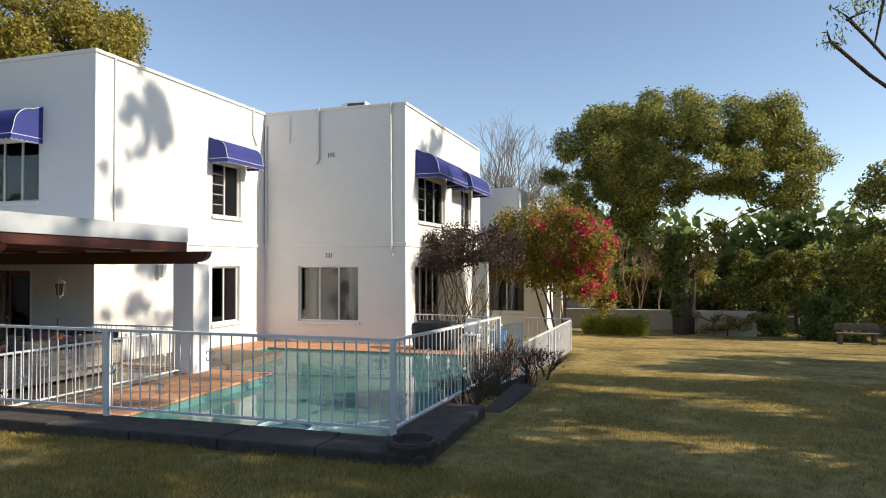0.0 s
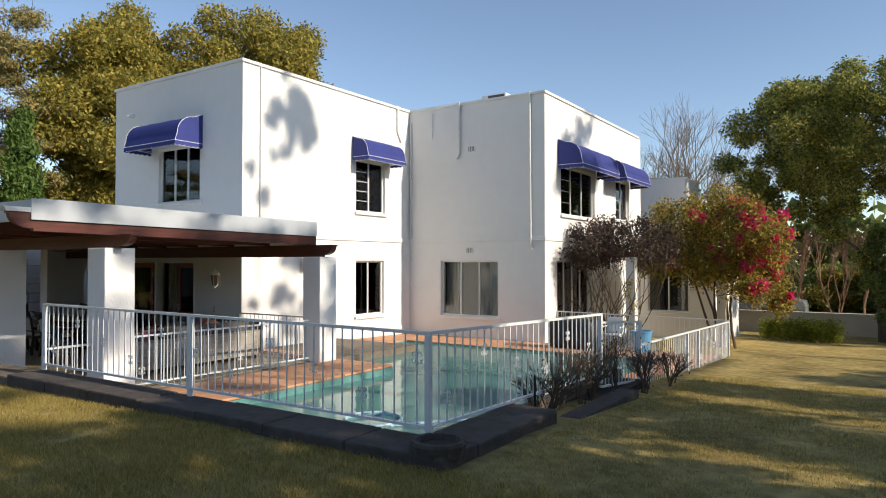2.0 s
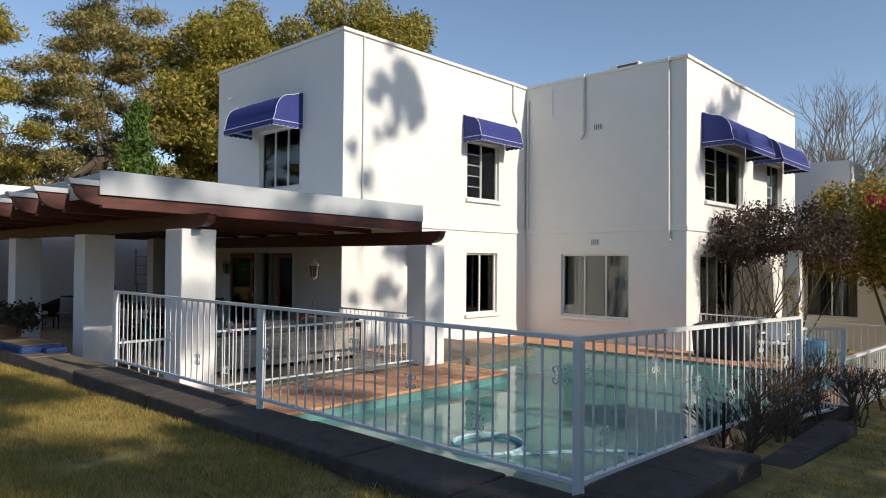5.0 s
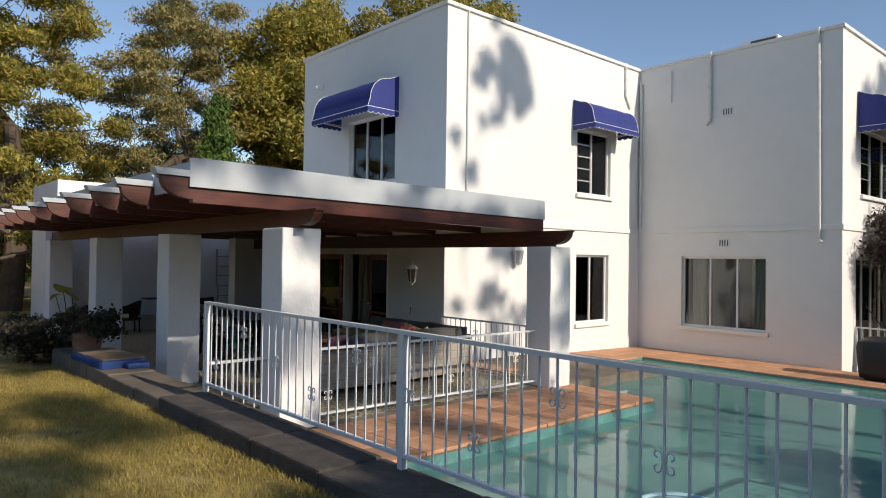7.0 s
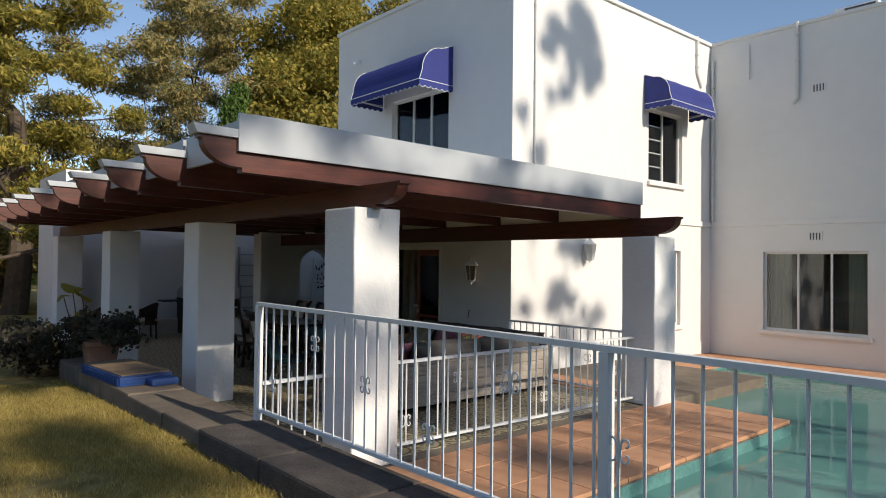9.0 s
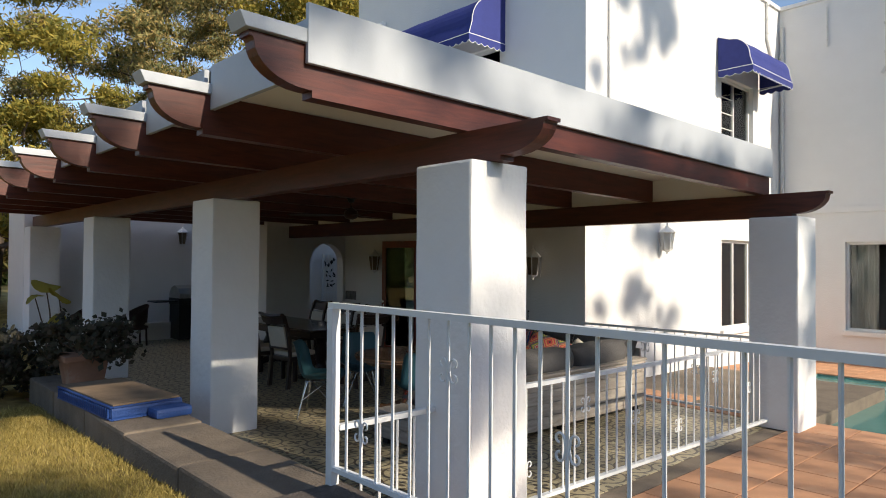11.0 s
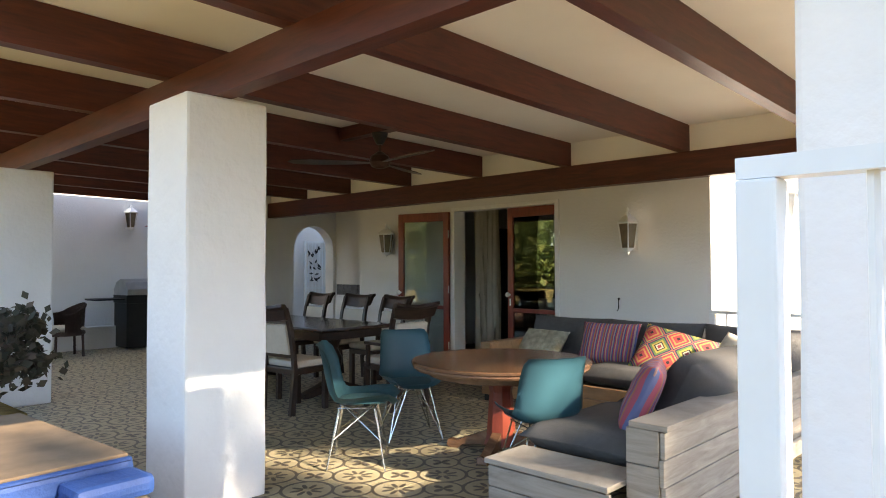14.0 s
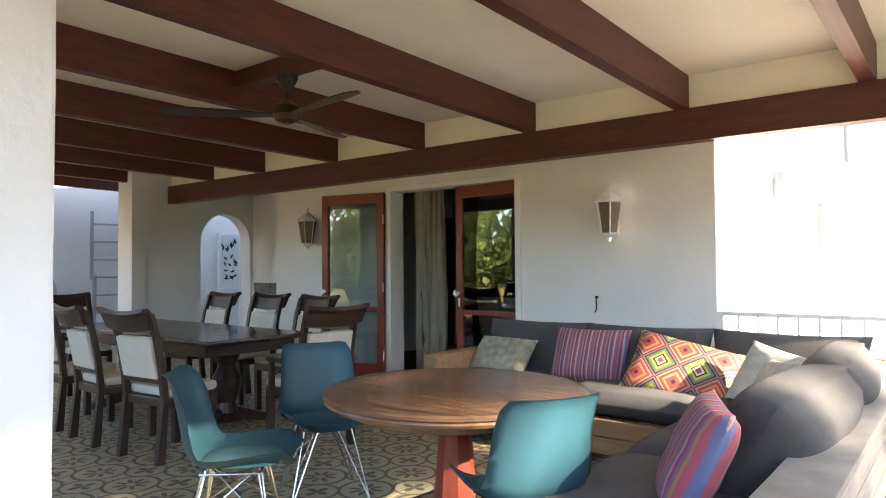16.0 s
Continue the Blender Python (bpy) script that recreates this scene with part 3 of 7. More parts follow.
kerb_run("kerb_pool", [(-7.05, 0.6, 7.42, 8.0, 0.42, "x"), (0.0, 0.6, 8.0, 9.75, 0.42, "y")], "dark weathered stone kerb round the pool")
kerb_run("kerb_apron", [(-12.4, -7.06, 7.5, 8.12, 0.35, "x")], "low concrete apron slab beside the patio")
solid("kerb_bed", [(-7.05, 0.3, 7.6, 8.0, -1.2, 0.38), (0.0, 0.4, 8.0, 9.7, -1.2, 0.38), (-12.4, -7.06, 7.6, 8.1, -1.2, 0.31)], M_KERB, "mortar bed under the kerb", "kerb")
solid("planter_wall", [(0.42, 0.72, 9.78, 12.3, -1.0, 0.24), (0.42, 1.0, 12.32, 12.6, -1.0, 0.1), (0.72, 1.05, 12.6, 14.4, -1.0, 0.0)], M_KERB, "dark stone edging of the planting bed", "planter", bevel=0.03)
solid("planter_bed", [(-0.02, 0.43, 9.76, 13.6, -1.0, 0.16)], M_GRIT, "dark soil of the planting bed", "soil")

# stone pot at the pool corner
th = thing("stone_pot", "low dark stone planter bowl on the kerb corner", "pot", "", "", (0.42, 7.62, 0.33))
bm = bmesh.new()
lathe(bm, [(0.17, 0.0), (0.22, 0.06), (0.25, 0.16), (0.24, 0.19), (0.20, 0.19), (0.18, 0.12)], 10)
part("bowl", bm, M_KERB, th)
bm = bmesh.new()
lathe(bm, [(0.18, 0.10), (0.17, 0.14), (0.10, 0.155)], 10)
part("soil", bm, M_GRIT, th)

# ---- pool ----
WATER = -0.27


def deck_z(y):
    """The terracotta deck: level beside the patio, falling gently to the north."""
    return Z0 - 0.026 * max(0.0, y - 13.96)


M_POOL = mat("pool_plaster", (0.30, 0.52, 0.48), 0.6, var=0.15, scale=1.5, stain=(0.22, 0.42, 0.39))
M_BAND = mat("waterline_tiles", (0.10, 0.24, 0.23), 0.3, var=0.3, scale=30)
solid("pool_basin", [(-8.2, 0.05, 8.0, 19.1, -2.0, -1.85), (-0.1, 0.0, 8.0, 13.6, -1.85, -0.3), (-0.6, -0.5, 13.6, 18.5, -1.85, -0.255), (-0.5, 0.0, 13.6, 13.7, -1.85, -0.3), (-5.0, -0.1, 8.0, 8.12, -1.85, -0.3), (-8.0, -0.6, 18.5, 18.6, -1.85, -0.255), (-8.1, -8.0, 13.9, 18.6, -1.85, -0.255)], M_POOL, "pale green-blue plastered pool basin", "pool")
solid("trim_pool_rim", [(-0.1, 0.02, 8.12, 13.6, -0.298, 0.30), (-5.0, 0.02, 8.0, 8.12, -0.298, 0.30)], M_CONC, "concrete upstand of the pool below the kerb", "kerb")
solid("pool_step", [(-4.99, -3.9, 12.6, 13.94, -1.85, -0.68), (-4.99, -4.4, 12.6, 13.94, -0.68, -0.5)], M_POOL, "plastered step under water", "pool")
solid("trim_waterline", [(-5.0, -4.992, 8.12, 13.94, -0.5, -0.15), (-8.0, -4.992, 13.94, 13.955, -0.5, -0.15), (-8.0, -0.6, 18.48, 18.488, -0.5, -0.235), (-7.998, -7.99, 13.96, 18.48, -0.5, -0.235)], M_BAND, "green mosaic band at the waterline", "tiles")
wm = bpy.data.materials.new("pool_water")
wm.use_nodes = True
nt = wm.node_tree
out = nt.nodes["Material Output"]
tr = nt.nodes.new("ShaderNodeBsdfTransparent")
tr.inputs[0].default_value = (0.50, 0.80, 0.76, 1)
gl = nt.nodes.new("ShaderNodeBsdfGlossy")
gl.inputs["Roughness"].default_value = 0.02
fr = nt.nodes.new("ShaderNodeFresnel")
fr.inputs[0].default_value = 1.33
mx = nt.nodes.new("ShaderNodeMixShader")
wn = nt.nodes.new("ShaderNodeTexNoise")
wn.inputs["Scale"].default_value = 2.2
wn.inputs["Detail"].default_value = 3
wb = nt.nodes.new("ShaderNodeBump")
wb.inputs["Strength"].default_value = 0.12
wb.inputs["Distance"].default_value = 0.05
co = nt.nodes.new("ShaderNodeTexCoord")
nt.links.new(co.outputs["Object"], wn.inputs["Vector"])
nt.links.new(wn.outputs["Fac"], wb.inputs["Height"])
nt.links.new(wb.outputs["Normal"], gl.inputs["Normal"])
nt.links.new(wb.outputs["Normal"], fr.inputs["Normal"])
nt.links.new(fr.outputs[0], mx.inputs[0])
wd = nt.nodes.new("ShaderNodeBsdfDiffuse")
wd.inputs[0].default_value = (0.12, 0.28, 0.255, 1)
murk = nt.nodes.new("ShaderNodeMixShader")
murk.inputs[0].default_value = 0.88
nt.links.new(tr.outputs[0], murk.inputs[1])
nt.links.new(wd.outputs[0], murk.inputs[2])
nt.links.new(murk.outputs[0], mx.inputs[1])
nt.links.new(gl.outputs[0], mx.inputs[2])
nt.links.new(mx.outputs[0], out.inputs["Surface"])
bm = bmesh.new()
vs = [bm.verts.new((x, y, WATER)) for x, y in ((-4.99, 8.1), (-0.1, 8.1), (-0.1, 13.6), (-0.6, 13.6), (-0.6, 18.5), (-8.0, 18.5), (-8.0, 13.95), (-4.99, 13.95))]
bm.faces.new(vs)
tagged(part("water_pool", bm, wm), "still clear green-blue pool water", "water", "", "structure").visible_shadow = False
# cleaner hose ring floating in the pool
th = thing("pool_hose", "pale blue ribbed cleaner hose coiled on the water", "hose")
bm = bmesh.new()
polytube(bm, [(-2.6 + (0.42 - 0.02 * k / 60) * math.cos(2 * math.pi * k / 40), 10.4 + 0.42 * math.sin(2 * math.pi * k / 40), WATER + 0.008 + 0.0006 * k) for k in range(75)], 0.022, seg=6)
M_HOSE = mat("pale_blue_plastic", (0.35, 0.55, 0.62), 0.4)
part("coil", bm, M_HOSE, th)
bm = bmesh.new()
polytube(bm, [(-2.2 + 1.7 * k / 29, 10.3 + 0.5 * math.sin(k / 29 * 3) + k / 29, WATER + 0.008) for k in range(30)], 0.02, seg=6)
part("tail", bm, M_HOSE, th)

# ---- fences ----
BAR = {}


def bar_mesh(h):
    key = round(h, 2)
    if key not in BAR:
        bm = bmesh.new()
        tube(bm, (0, 0, 0), (0, 0, key), 0.0085, seg=6)
        BAR[key] = mesh_of("bar", bm, M_METAL)
    return BAR[key]


def scroll_mesh():
    """One C-scroll beside a bar, curled at both ends."""
    bm = bmesh.new()
    def curl(sz):
        pts = []
        for k in range(11):
            a = math.pi * 1.5 * k / 10
            r = 0.026 - 0.012 * k / 10
            pts.append((0.038 - r * math.cos(a) * 0.9, 0, sz * (0.032 + r * math.sin(a))))
        return pts
    polytube(bm, list(reversed(curl(1))) + [(0.010, 0, 0)] + curl(-1), 0.0055, seg=5)
    return mesh_of("scroll", bm, M_METAL)


SCROLL = scroll_mesh()


def fence(p0, p1, top0, top1, base0, base1, posts=(0.0, 1.0), pitch=0.135, scrolls=True, label="white painted steel pool fence with scroll ornaments", rail=0.045, post=0.055):
    """A run of steel fence between two plan points; tops and bases may slope."""
    a, b = Vector((*p0, 0)), Vector((*p1, 0))
    L = (b - a).length
    ang = math.atan2(b.y - a.y, b.x - a.x)
    th = thing("fence", label, "fence", "pool fence")
    def at(s, z):
        q = a.lerp(b, s)
        return Vector((q.x, q.y, z))
    for i, s in enumerate(posts):
        t0, b0 = top0 + (top1 - top0) * s, base0 + (base1 - base0) * s
        bm = bmesh.new()
        box(bm, -post / 2, post / 2, -post / 2, post / 2, b0 - 0.08, t0 - 0.001, bevel=0.004, m=Matrix.Translation(at(s, 0)) @ Matrix.Rotation(ang, 4, "Z"))
        part("post", bm, M_METAL, th)
    for nm, z0, z1, hh in (("top_rail", top0, top1, 0.03), ("bottom_rail", base0 + 0.05, base1 + 0.05, 0.025)):
        bm = bmesh.new()
        p, q = at(0, z0), at(1, z1)
        d = q - p
        box(bm, -post / 2 / max(d.length, 0.1), 1 + post / 2 / max(d.length, 0.1), -rail / 2, rail / 2, 0, hh)
        rot = Matrix.Rotation(ang, 4, "Z") @ Matrix.Rotation(-math.atan2(d.z, Vector((d.x, d.y)).length), 4, "Y")
        bmesh.ops.transform(bm, matrix=Matrix.Translation(p) @ rot @ Matrix.Diagonal((d.length, 1, 1, 1)), verts=bm.verts[:])
        part(nm, bm, M_METAL, th)
    n = max(2, round(L / pitch))
    for i in range(1, n):
        s = i / n
        if any(abs(s - q) * L < 0.05 for q in posts):
            continue
        zb, zt = base0 + (base1 - base0) * s + 0.06, top0 + (top1 - top0) * s
        ob = new("bar", bar_mesh(zt - zb))
        ob.parent = th
        ob.location = at(s, zb)
        if scrolls and i % 5 == 2:
            zc = zb + (zt - zb) * (0.28, 0.74, 0.5)[(i // 5) % 3]
            for half in (0, math.pi):
                so = new("scroll", SCROLL)
                so.parent = th
                so.matrix_basis = Matrix.Translation(at(s, zc)) @ Matrix.Rotation(ang + half, 4, "Z")
    return th


fence((-7.01, 7.93), (0.1, 7.93), 1.40, 1.375, 0.45, 0.45, (0.0, 0.5, 1.0))
fence((0.1, 7.96), (0.24, 12.05), 1.375, 1.29, 0.45, 0.40, (1.0,))
fence((0.24, 12.1), (0.28, 13.75), 1.17, 1.06, 0.2, 0.06, (1.0,), scrolls=False)
fence((0.28, 13.82), (0.26, 21.2), 0.68, 0.50, -0.05, -0.48, (0.42, 0.55, 1.0))
fence((0.24, 21.25), (-4.5, 21.25), 0.53, 0.58, -0.48, -0.42, (1.0,), scrolls=False)
fence((-6.99, 7.98), (-6.99, 8.64), 0.72, 0.72, Z0 + 0.02, Z0 + 0.02, (), scrolls=True)
fence((-6.92, 9.2), (-6.8, 13.28), 0.78, 0.78, Z0 + 0.02, Z0 + 0.02, (0.0,), scrolls=True)
fence((-9.3, 13.5), (-7.02, 13.5), 0.82, 0.82, Z0 + 0.02, Z0 + 0.02, (0.0,), scrolls=True)

# covered things on the deck beyond the pool
M_COVER = mat("black_cover", (0.02, 0.02, 0.022), 0.5, var=0.2, scale=6, bump=0.4, bump_scale=10)
th = thing("covered_barbecue", "barbecue under a sagging black cover on the deck", "barbecue", "", "", (-3.3, 19.6, deck_z(19.6) + 0.008))
bm = bmesh.new()
box(bm, -0.62, 0.62, -0.32, 0.32, 0.0, 0.78, bevel=0.16)
for v in bm.verts:
    n = noise.noise_vector(v.co * 2.3)
    v.co += n * 0.06 * min(1.0, v.co.z * 3)
    v.co.z = max(v.co.z, 0.0)
part("cover", bm, M_COVER, th, smooth=True)
M_PLASTIC = mat("white_plastic", (0.72, 0.74, 0.74), 0.35, var=0.03)
th = thing("plastic_chair", "white plastic garden chair on the deck", "chair", "", "", (-2.3, 19.8, deck_z(19.8) + 0.008))
for nm, b in (("seat", (-0.22, 0.22, -0.22, 0.22, 0.40, 0.43)), ("backrest", (-0.22, 0.22, 0.20, 0.23, 0.46, 0.85)), ("leg", (-0.22, -0.18, -0.22, -0.18, 0, 0.40)), ("leg", (0.18, 0.22, -0.22, -0.18, 0, 0.40)), ("leg", (-0.22, -0.18, 0.18, 0.22, 0, 0.40)), ("leg", (0.18, 0.22, 0.18, 0.22, 0, 0.40)), ("arm", (-0.26, -0.21, -0.2, 0.2, 0.60, 0.63)), ("arm", (0.21, 0.26, -0.2, 0.2, 0.60, 0.63))):
    bm = bmesh.new()
    box(bm, *b, bevel=0.01)
    part(nm, bm, M_PLASTIC, th)
th = thing("blue_tub", "pale blue plastic tub by the fence", "tub", "", "", (-1.6, 20.0, deck_z(20.0) + 0.008))
bm = bmesh.new()
lathe(bm, [(0.2, 0.0), (0.23, 0.3), (0.25, 0.5), (0.27, 0.51), (0.27, 0.54), (0.24, 0.54), (0.21, 0.4)], 20)
part("tub", bm, mat("tub_plastic", (0.10, 0.30, 0.50), 0.4, var=0.08), th)

# ---- patio surrounds ----
wall_y("wall_nook_west", -17.2, 13.05, 15.6, Z0, 2.9, [(13.99, 14.89, Z0, 2.12)], side=-1, label="white plaster wall with an arched opening")
bm = bmesh.new()
# arch head: fill between the square hole's top and the round arch, through the wall's thickness
n = 12
for i in range(n):
    a0, a1 = math.pi * i / n, math.pi * (i + 1) / n
    ya, yb = 14.44 - 0.45 * math.cos(a0), 14.44 - 0.45 * math.cos(a1)
    za, zb = 1.62 + 0.45 * math.sin(a0), 1.62 + 0.45 * math.sin(a1)
    quad = [(ya, za), (yb, zb), (yb, 2.12), (ya, 2.12)]
    va = [bm.verts.new((-17.2, y, z)) for y, z in quad]
    vb = [bm.verts.new((-17.45, y, z)) for y, z in quad]
    bm.faces.new(va)
    bm.faces.new(list(reversed(vb)))
    bm.faces.new((va[0], vb[0], vb[1], va[1]))
arch_fill = part("trim_arch_head", bm, M_WALL)
tagged(arch_fill, "rounded white plaster arch head", "arch", "", "structure")
wall_x("wall_nook_north", 14.95, -17.2, HX0, Z0, 2.9, side=1)
wall_y("wall_court_west", -19.2, 8.7, 20.0, Z0 - 0.4, 3.0, side=-1, label="tall white courtyard wall with brushed paint")
wall_x("wall_court_north", 17.0, -19.2, -17.45, Z0, 3.0, side=1)
solid("wall_west_block", [(-22.5, -19.46, 9.0, 22.0, -0.6, 3.9)], M_WALL, "low white flat-roofed outbuilding", "building")
solid("wall_nook_pier", [(-17.5, -17.1, 12.85, 13.05, Z0, 2.9)], M_WALL, "white plaster pier at the wall's end", "wall")
M_TILEB = mat("patterned_wall_tiles", (0.16, 0.15, 0.15), 0.35, var=0.6, scale=14)
for k in range(5):
    bm = bmesh.new()
    box(bm, -17.15 + k * 0.21, -16.95 + k * 0.21, 14.938, 14.947, 0.76, 0.96, bevel=0.003)
    tagged(part("trim_wall_tile", bm, M_TILEB), "dark patterned wall tile in the nook", "tile", "", "structure")
solid("worktop_nook", [(-17.15, -15.2, 14.9, 14.93, Z0, 0.72)], M_WALL, "white plastered counter in the nook", "counter", bevel=0.01)
# bright enclosed yard behind the arch, with a barred gate
th = thing("security_gate", "white steel barred gate with leaf scrolls in the arch", "gate")
bm = bmesh.new()
for y in (15.22, 15.92):
    box(bm, -18.62, -18.58, y - 0.02, y + 0.02, Z0, 1.85)
for z in (Z0 + 0.05, 0.85, 1.83):
    box(bm, -18.615, -18.585, 15.24, 15.90, z - 0.02, z + 0.02)
part("gate_frame", bm, M_METAL, th)
for k in range(7):
    bm = bmesh.new()
    tube(bm, (-18.6, 15.30 + k * 0.09, Z0 + 0.07), (-18.6, 15.30 + k * 0.09, 1.81), 0.008, seg=6)
    part("bar", bm, M_METAL, th)
M_LEAFIRON = mat("dark_iron", (0.05, 0.05, 0.05), 0.5)
bm = bmesh.new()
rnd = random.Random(3)
for k in range(26):
    c = Vector((-18.57, 15.42 + rnd.uniform(-0.16, 0.16), 1.35 + rnd.uniform(-0.36, 0.36)))
    d = Vector((0, rnd.uniform(-1, 1), rnd.uniform(-1, 1))).normalized() * 0.06
    e = Vector((0, -d.z, d.y)) * 0.35
    bm.faces.new([bm.verts.new(c + v) for v in (-d, e, d, -e)])
bmesh.ops.solidify(bm, geom=bm.faces[:], thickness=0.006)
part("leaf_scroll", bm, M_LEAFIRON, th, "dark iron leaf ornament")
solid("wall_yard", [(-18.9, -18.7, 13.9, 16.9, Z0, 2.9)], M_WALL, "white yard wall behind the gate", "wall")


M_BLACKBOX = mat("black_plastic", (0.02, 0.02, 0.02), 0.5, var=0.1)
bm = bmesh.new()
box(bm, -15.5, -15.34, 14.80, 14.947, 1.93, 2.2, bevel=0.012)
tagged(part("wall_speaker", bm, M_BLACKBOX), "small black loudspeaker fixed high on the nook wall", "speaker")

# ---- lanterns ----
M_LGLASS = mat("amber_lantern_glass", (0.30, 0.24, 0.16), 0.25, var=0.2, scale=20)


def lantern():
    """A white six-sided wall lantern; wall plate at the origin, facing -y."""
    th = thing("wall_lantern", "white painted wall lantern with amber glass panes", "lamp", "wall lanterns")
    bm = bmesh.new()
    box(bm, -0.045, 0.045, -0.015, 0.0, -0.13, 0.10, bevel=0.005)
    tube(bm, (0, -0.01, 0.05), (0, -0.12, 0.02), 0.012, seg=8)
    part("bracket", bm, M_TRIM, th)
    bm = bmesh.new()
    lathe(bm, [(0.118, 0.155), (0.13, 0.172), (0.075, 0.225), (0.04, 0.245), (0.03, 0.27), (0.012, 0.285), (0.016, 0.31), (0.004, 0.335)], 6, (0, -0.13, 0))
    part("roof", bm, M_TRIM, th)
    bm = bmesh.new()
    lathe(bm, [(0.012, -0.17), (0.022, -0.14), (0.068, -0.115), (0.078, -0.10)], 6, (0, -0.13, 0))
    part("base", bm, M_TRIM, th)
    for k in range(6):
        a = 2 * math.pi * k / 6
        bm = bmesh.new()
        tube(bm, (0.074 * math.cos(a), -0.13 + 0.074 * math.sin(a), -0.10), (0.114 * math.cos(a), -0.13 + 0.114 * math.sin(a), 0.165), 0.007, seg=5)
        part("corner_bar", bm, M_TRIM, th)
    for k in range(6):
        a, b = 2 * math.pi * k / 6, 2 * math.pi * (k + 1) / 6
        bm = bmesh.new()
        bm.faces.new([bm.verts.new(v) for v in ((0.070 * math.cos(a), -0.13 + 0.070 * math.sin(a), -0.10), (0.070 * math.cos(b), -0.13 + 0.070 * math.sin(b), -0.10), (0.109 * math.cos(b), -0.13 + 0.109 * math.sin(b), 0.162), (0.109 * math.cos(a), -0.13 + 0.109 * math.sin(a), 0.162))])
        bmesh.ops.solidify(bm, geom=bm.faces[:], thickness=0.003)
        part("pane", bm, M_LGLASS, th)
    return th


lan = lantern()
lan.matrix_basis = pose(-10.18, HY0 - 0.003, 1.58)
copy_thing(lan, pose(-14.05, HY0 - 0.003, 1.60))
copy_thing(lan, pose(-19.197, 11.79, 2.12, 0, 0, 90))
_east = copy_thing(lan, pose(HX1 + 0.003, 15.6, 1.98, 0, 0, 90))
tagged(_east, "all-white painted wall lantern on the sunny wall", "lamp", "wall lanterns")
for _c in _east.children:
    if _c.name.startswith("pane"):
        _c.data = _c.data.copy()
        _c.data.materials[0] = M_TRIM
# key hook
bm = bmesh.new()
tube(bm, (-10.36, HY0 - 0.004, 0.93), (-10.36, HY0 - 0.02, 0.93), 0.012, seg=8)
tube(bm, (-10.36, HY0 - 0.02, 0.93), (-10.36, HY0 - 0.02, 0.82), 0.006, seg=6)
tube(bm, (-10.36, HY0 - 0.02, 0.82), (-10.36, HY0 - 0.05, 0.80), 0.006, seg=6)
M_IRON = mat("black_iron", (0.03, 0.03, 0.03), 0.5, 0.6)
tagged(part("wall_hook", bm, M_IRON), "small black iron hook on the wall", "hook")

# ---- doors ----
M_DOOR = wood("red_stained_door", (0.15, 0.024, 0.014), (0.29, 0.055, 0.03), 0.35, (8, 8, 1), 2.0)
M_KNOB = mat("white_porcelain", (0.8, 0.8, 0.78), 0.15, var=0.02)
DG = glass_mat("door_glass", (0.78, 0.82, 0.8))


def door_leaf(name, w, h, mat_glass, label):
    """A half-glazed leaf, hinge edge at the origin, reaching along +x, front towards -y."""
    th = thing(name, label, "door", "patio doors", "structure")
    d = 0.045
    s = 0.085
    free = None
    for nm, b in (("stile", (0, s, 0, d, 0, h)), ("stile", (w - s, w, 0, d, 0, h)), ("rail", (s, w - s, 0, d, h - 0.12, h)), ("rail", (s, w - s, 0, d, 0.78, 0.83)), ("rail", (s, w - s, 0, d, 0, 0.2))):
        bm = bmesh.new()
        box(bm, *b, bevel=0.006)
        last = part(nm, bm, M_DOOR, th)
        free = last if nm == "stile" else free
    for z0, z1 in ((0.2, 0.78), (0.83, h - 0.12)):
        bm = bmesh.new()
        box(bm, s, w - s, d * 0.45, d * 0.55, z0, z1)
        part("pane", bm, mat_glass, th).visible_shadow = False
    bm = bmesh.new()
    tube(bm, (w - 0.045, -0.035, 1.0), (w - 0.045, 0.0, 1.0), 0.012, seg=8)
    bmesh.ops.create_uvsphere(bm, u_segments=12, v_segments=8, radius=0.032, matrix=Matrix.Translation((w - 0.045, -0.055, 1.0)))
    box(bm, w - 0.056, w - 0.034, -0.008, -0.001, 0.86, 0.95, bevel=0.003)
    part("door_knob", bm, M_KNOB, free, "white porcelain knob and key plate", smooth=False)
    for z in (0.25, 1.0, 1.75):
        bm = bmesh.new()
        tube(bm, (-0.004, -0.006, z), (-0.004, -0.006, z + 0.1), 0.008, seg=6)
        part("hinge", bm, M_TRIM, th)
    return th


d1 = door_leaf("door_1", 0.83, 2.1, DG, "red stained half-glazed door leaf standing closed")
d1.matrix_basis = pose(-11.16, HY0 + 0.06, Z0 + 0.03, 0, 0, 177) @ Matrix.Diagonal((1, -1, 1, 1))
d2 = door_leaf("door_2", 0.83, 2.1, DG, "red stained half-glazed door leaf folded open against the wall")
d2.matrix_basis = pose(-12.87, HY0 - 0.06, Z0 + 0.03, 0, 0, 192) @ Matrix.Diagonal((1, -1, 1, 1))
bm = bmesh.new()
for b in ((-12.86, -12.80, HY0 - 0.02, HY0 + 0.20, Z0, 2.08), (-11.19, -11.13, HY0 - 0.02, HY0 + 0.20, Z0, 2.08), (-12.80, -11.19, HY0 - 0.02, HY0 + 0.20, 2.02 + 0.012, 2.08)):
    box(bm, *b, bevel=0.006)
tagged(part("trim_door_frame", bm, M_TRIM), "white painted door frame", "door frame", "", "structure")
th = thing("door_curtain", "long cream curtain drawn aside in the doorway", "curtain")
bm = bmesh.new()
cols = []
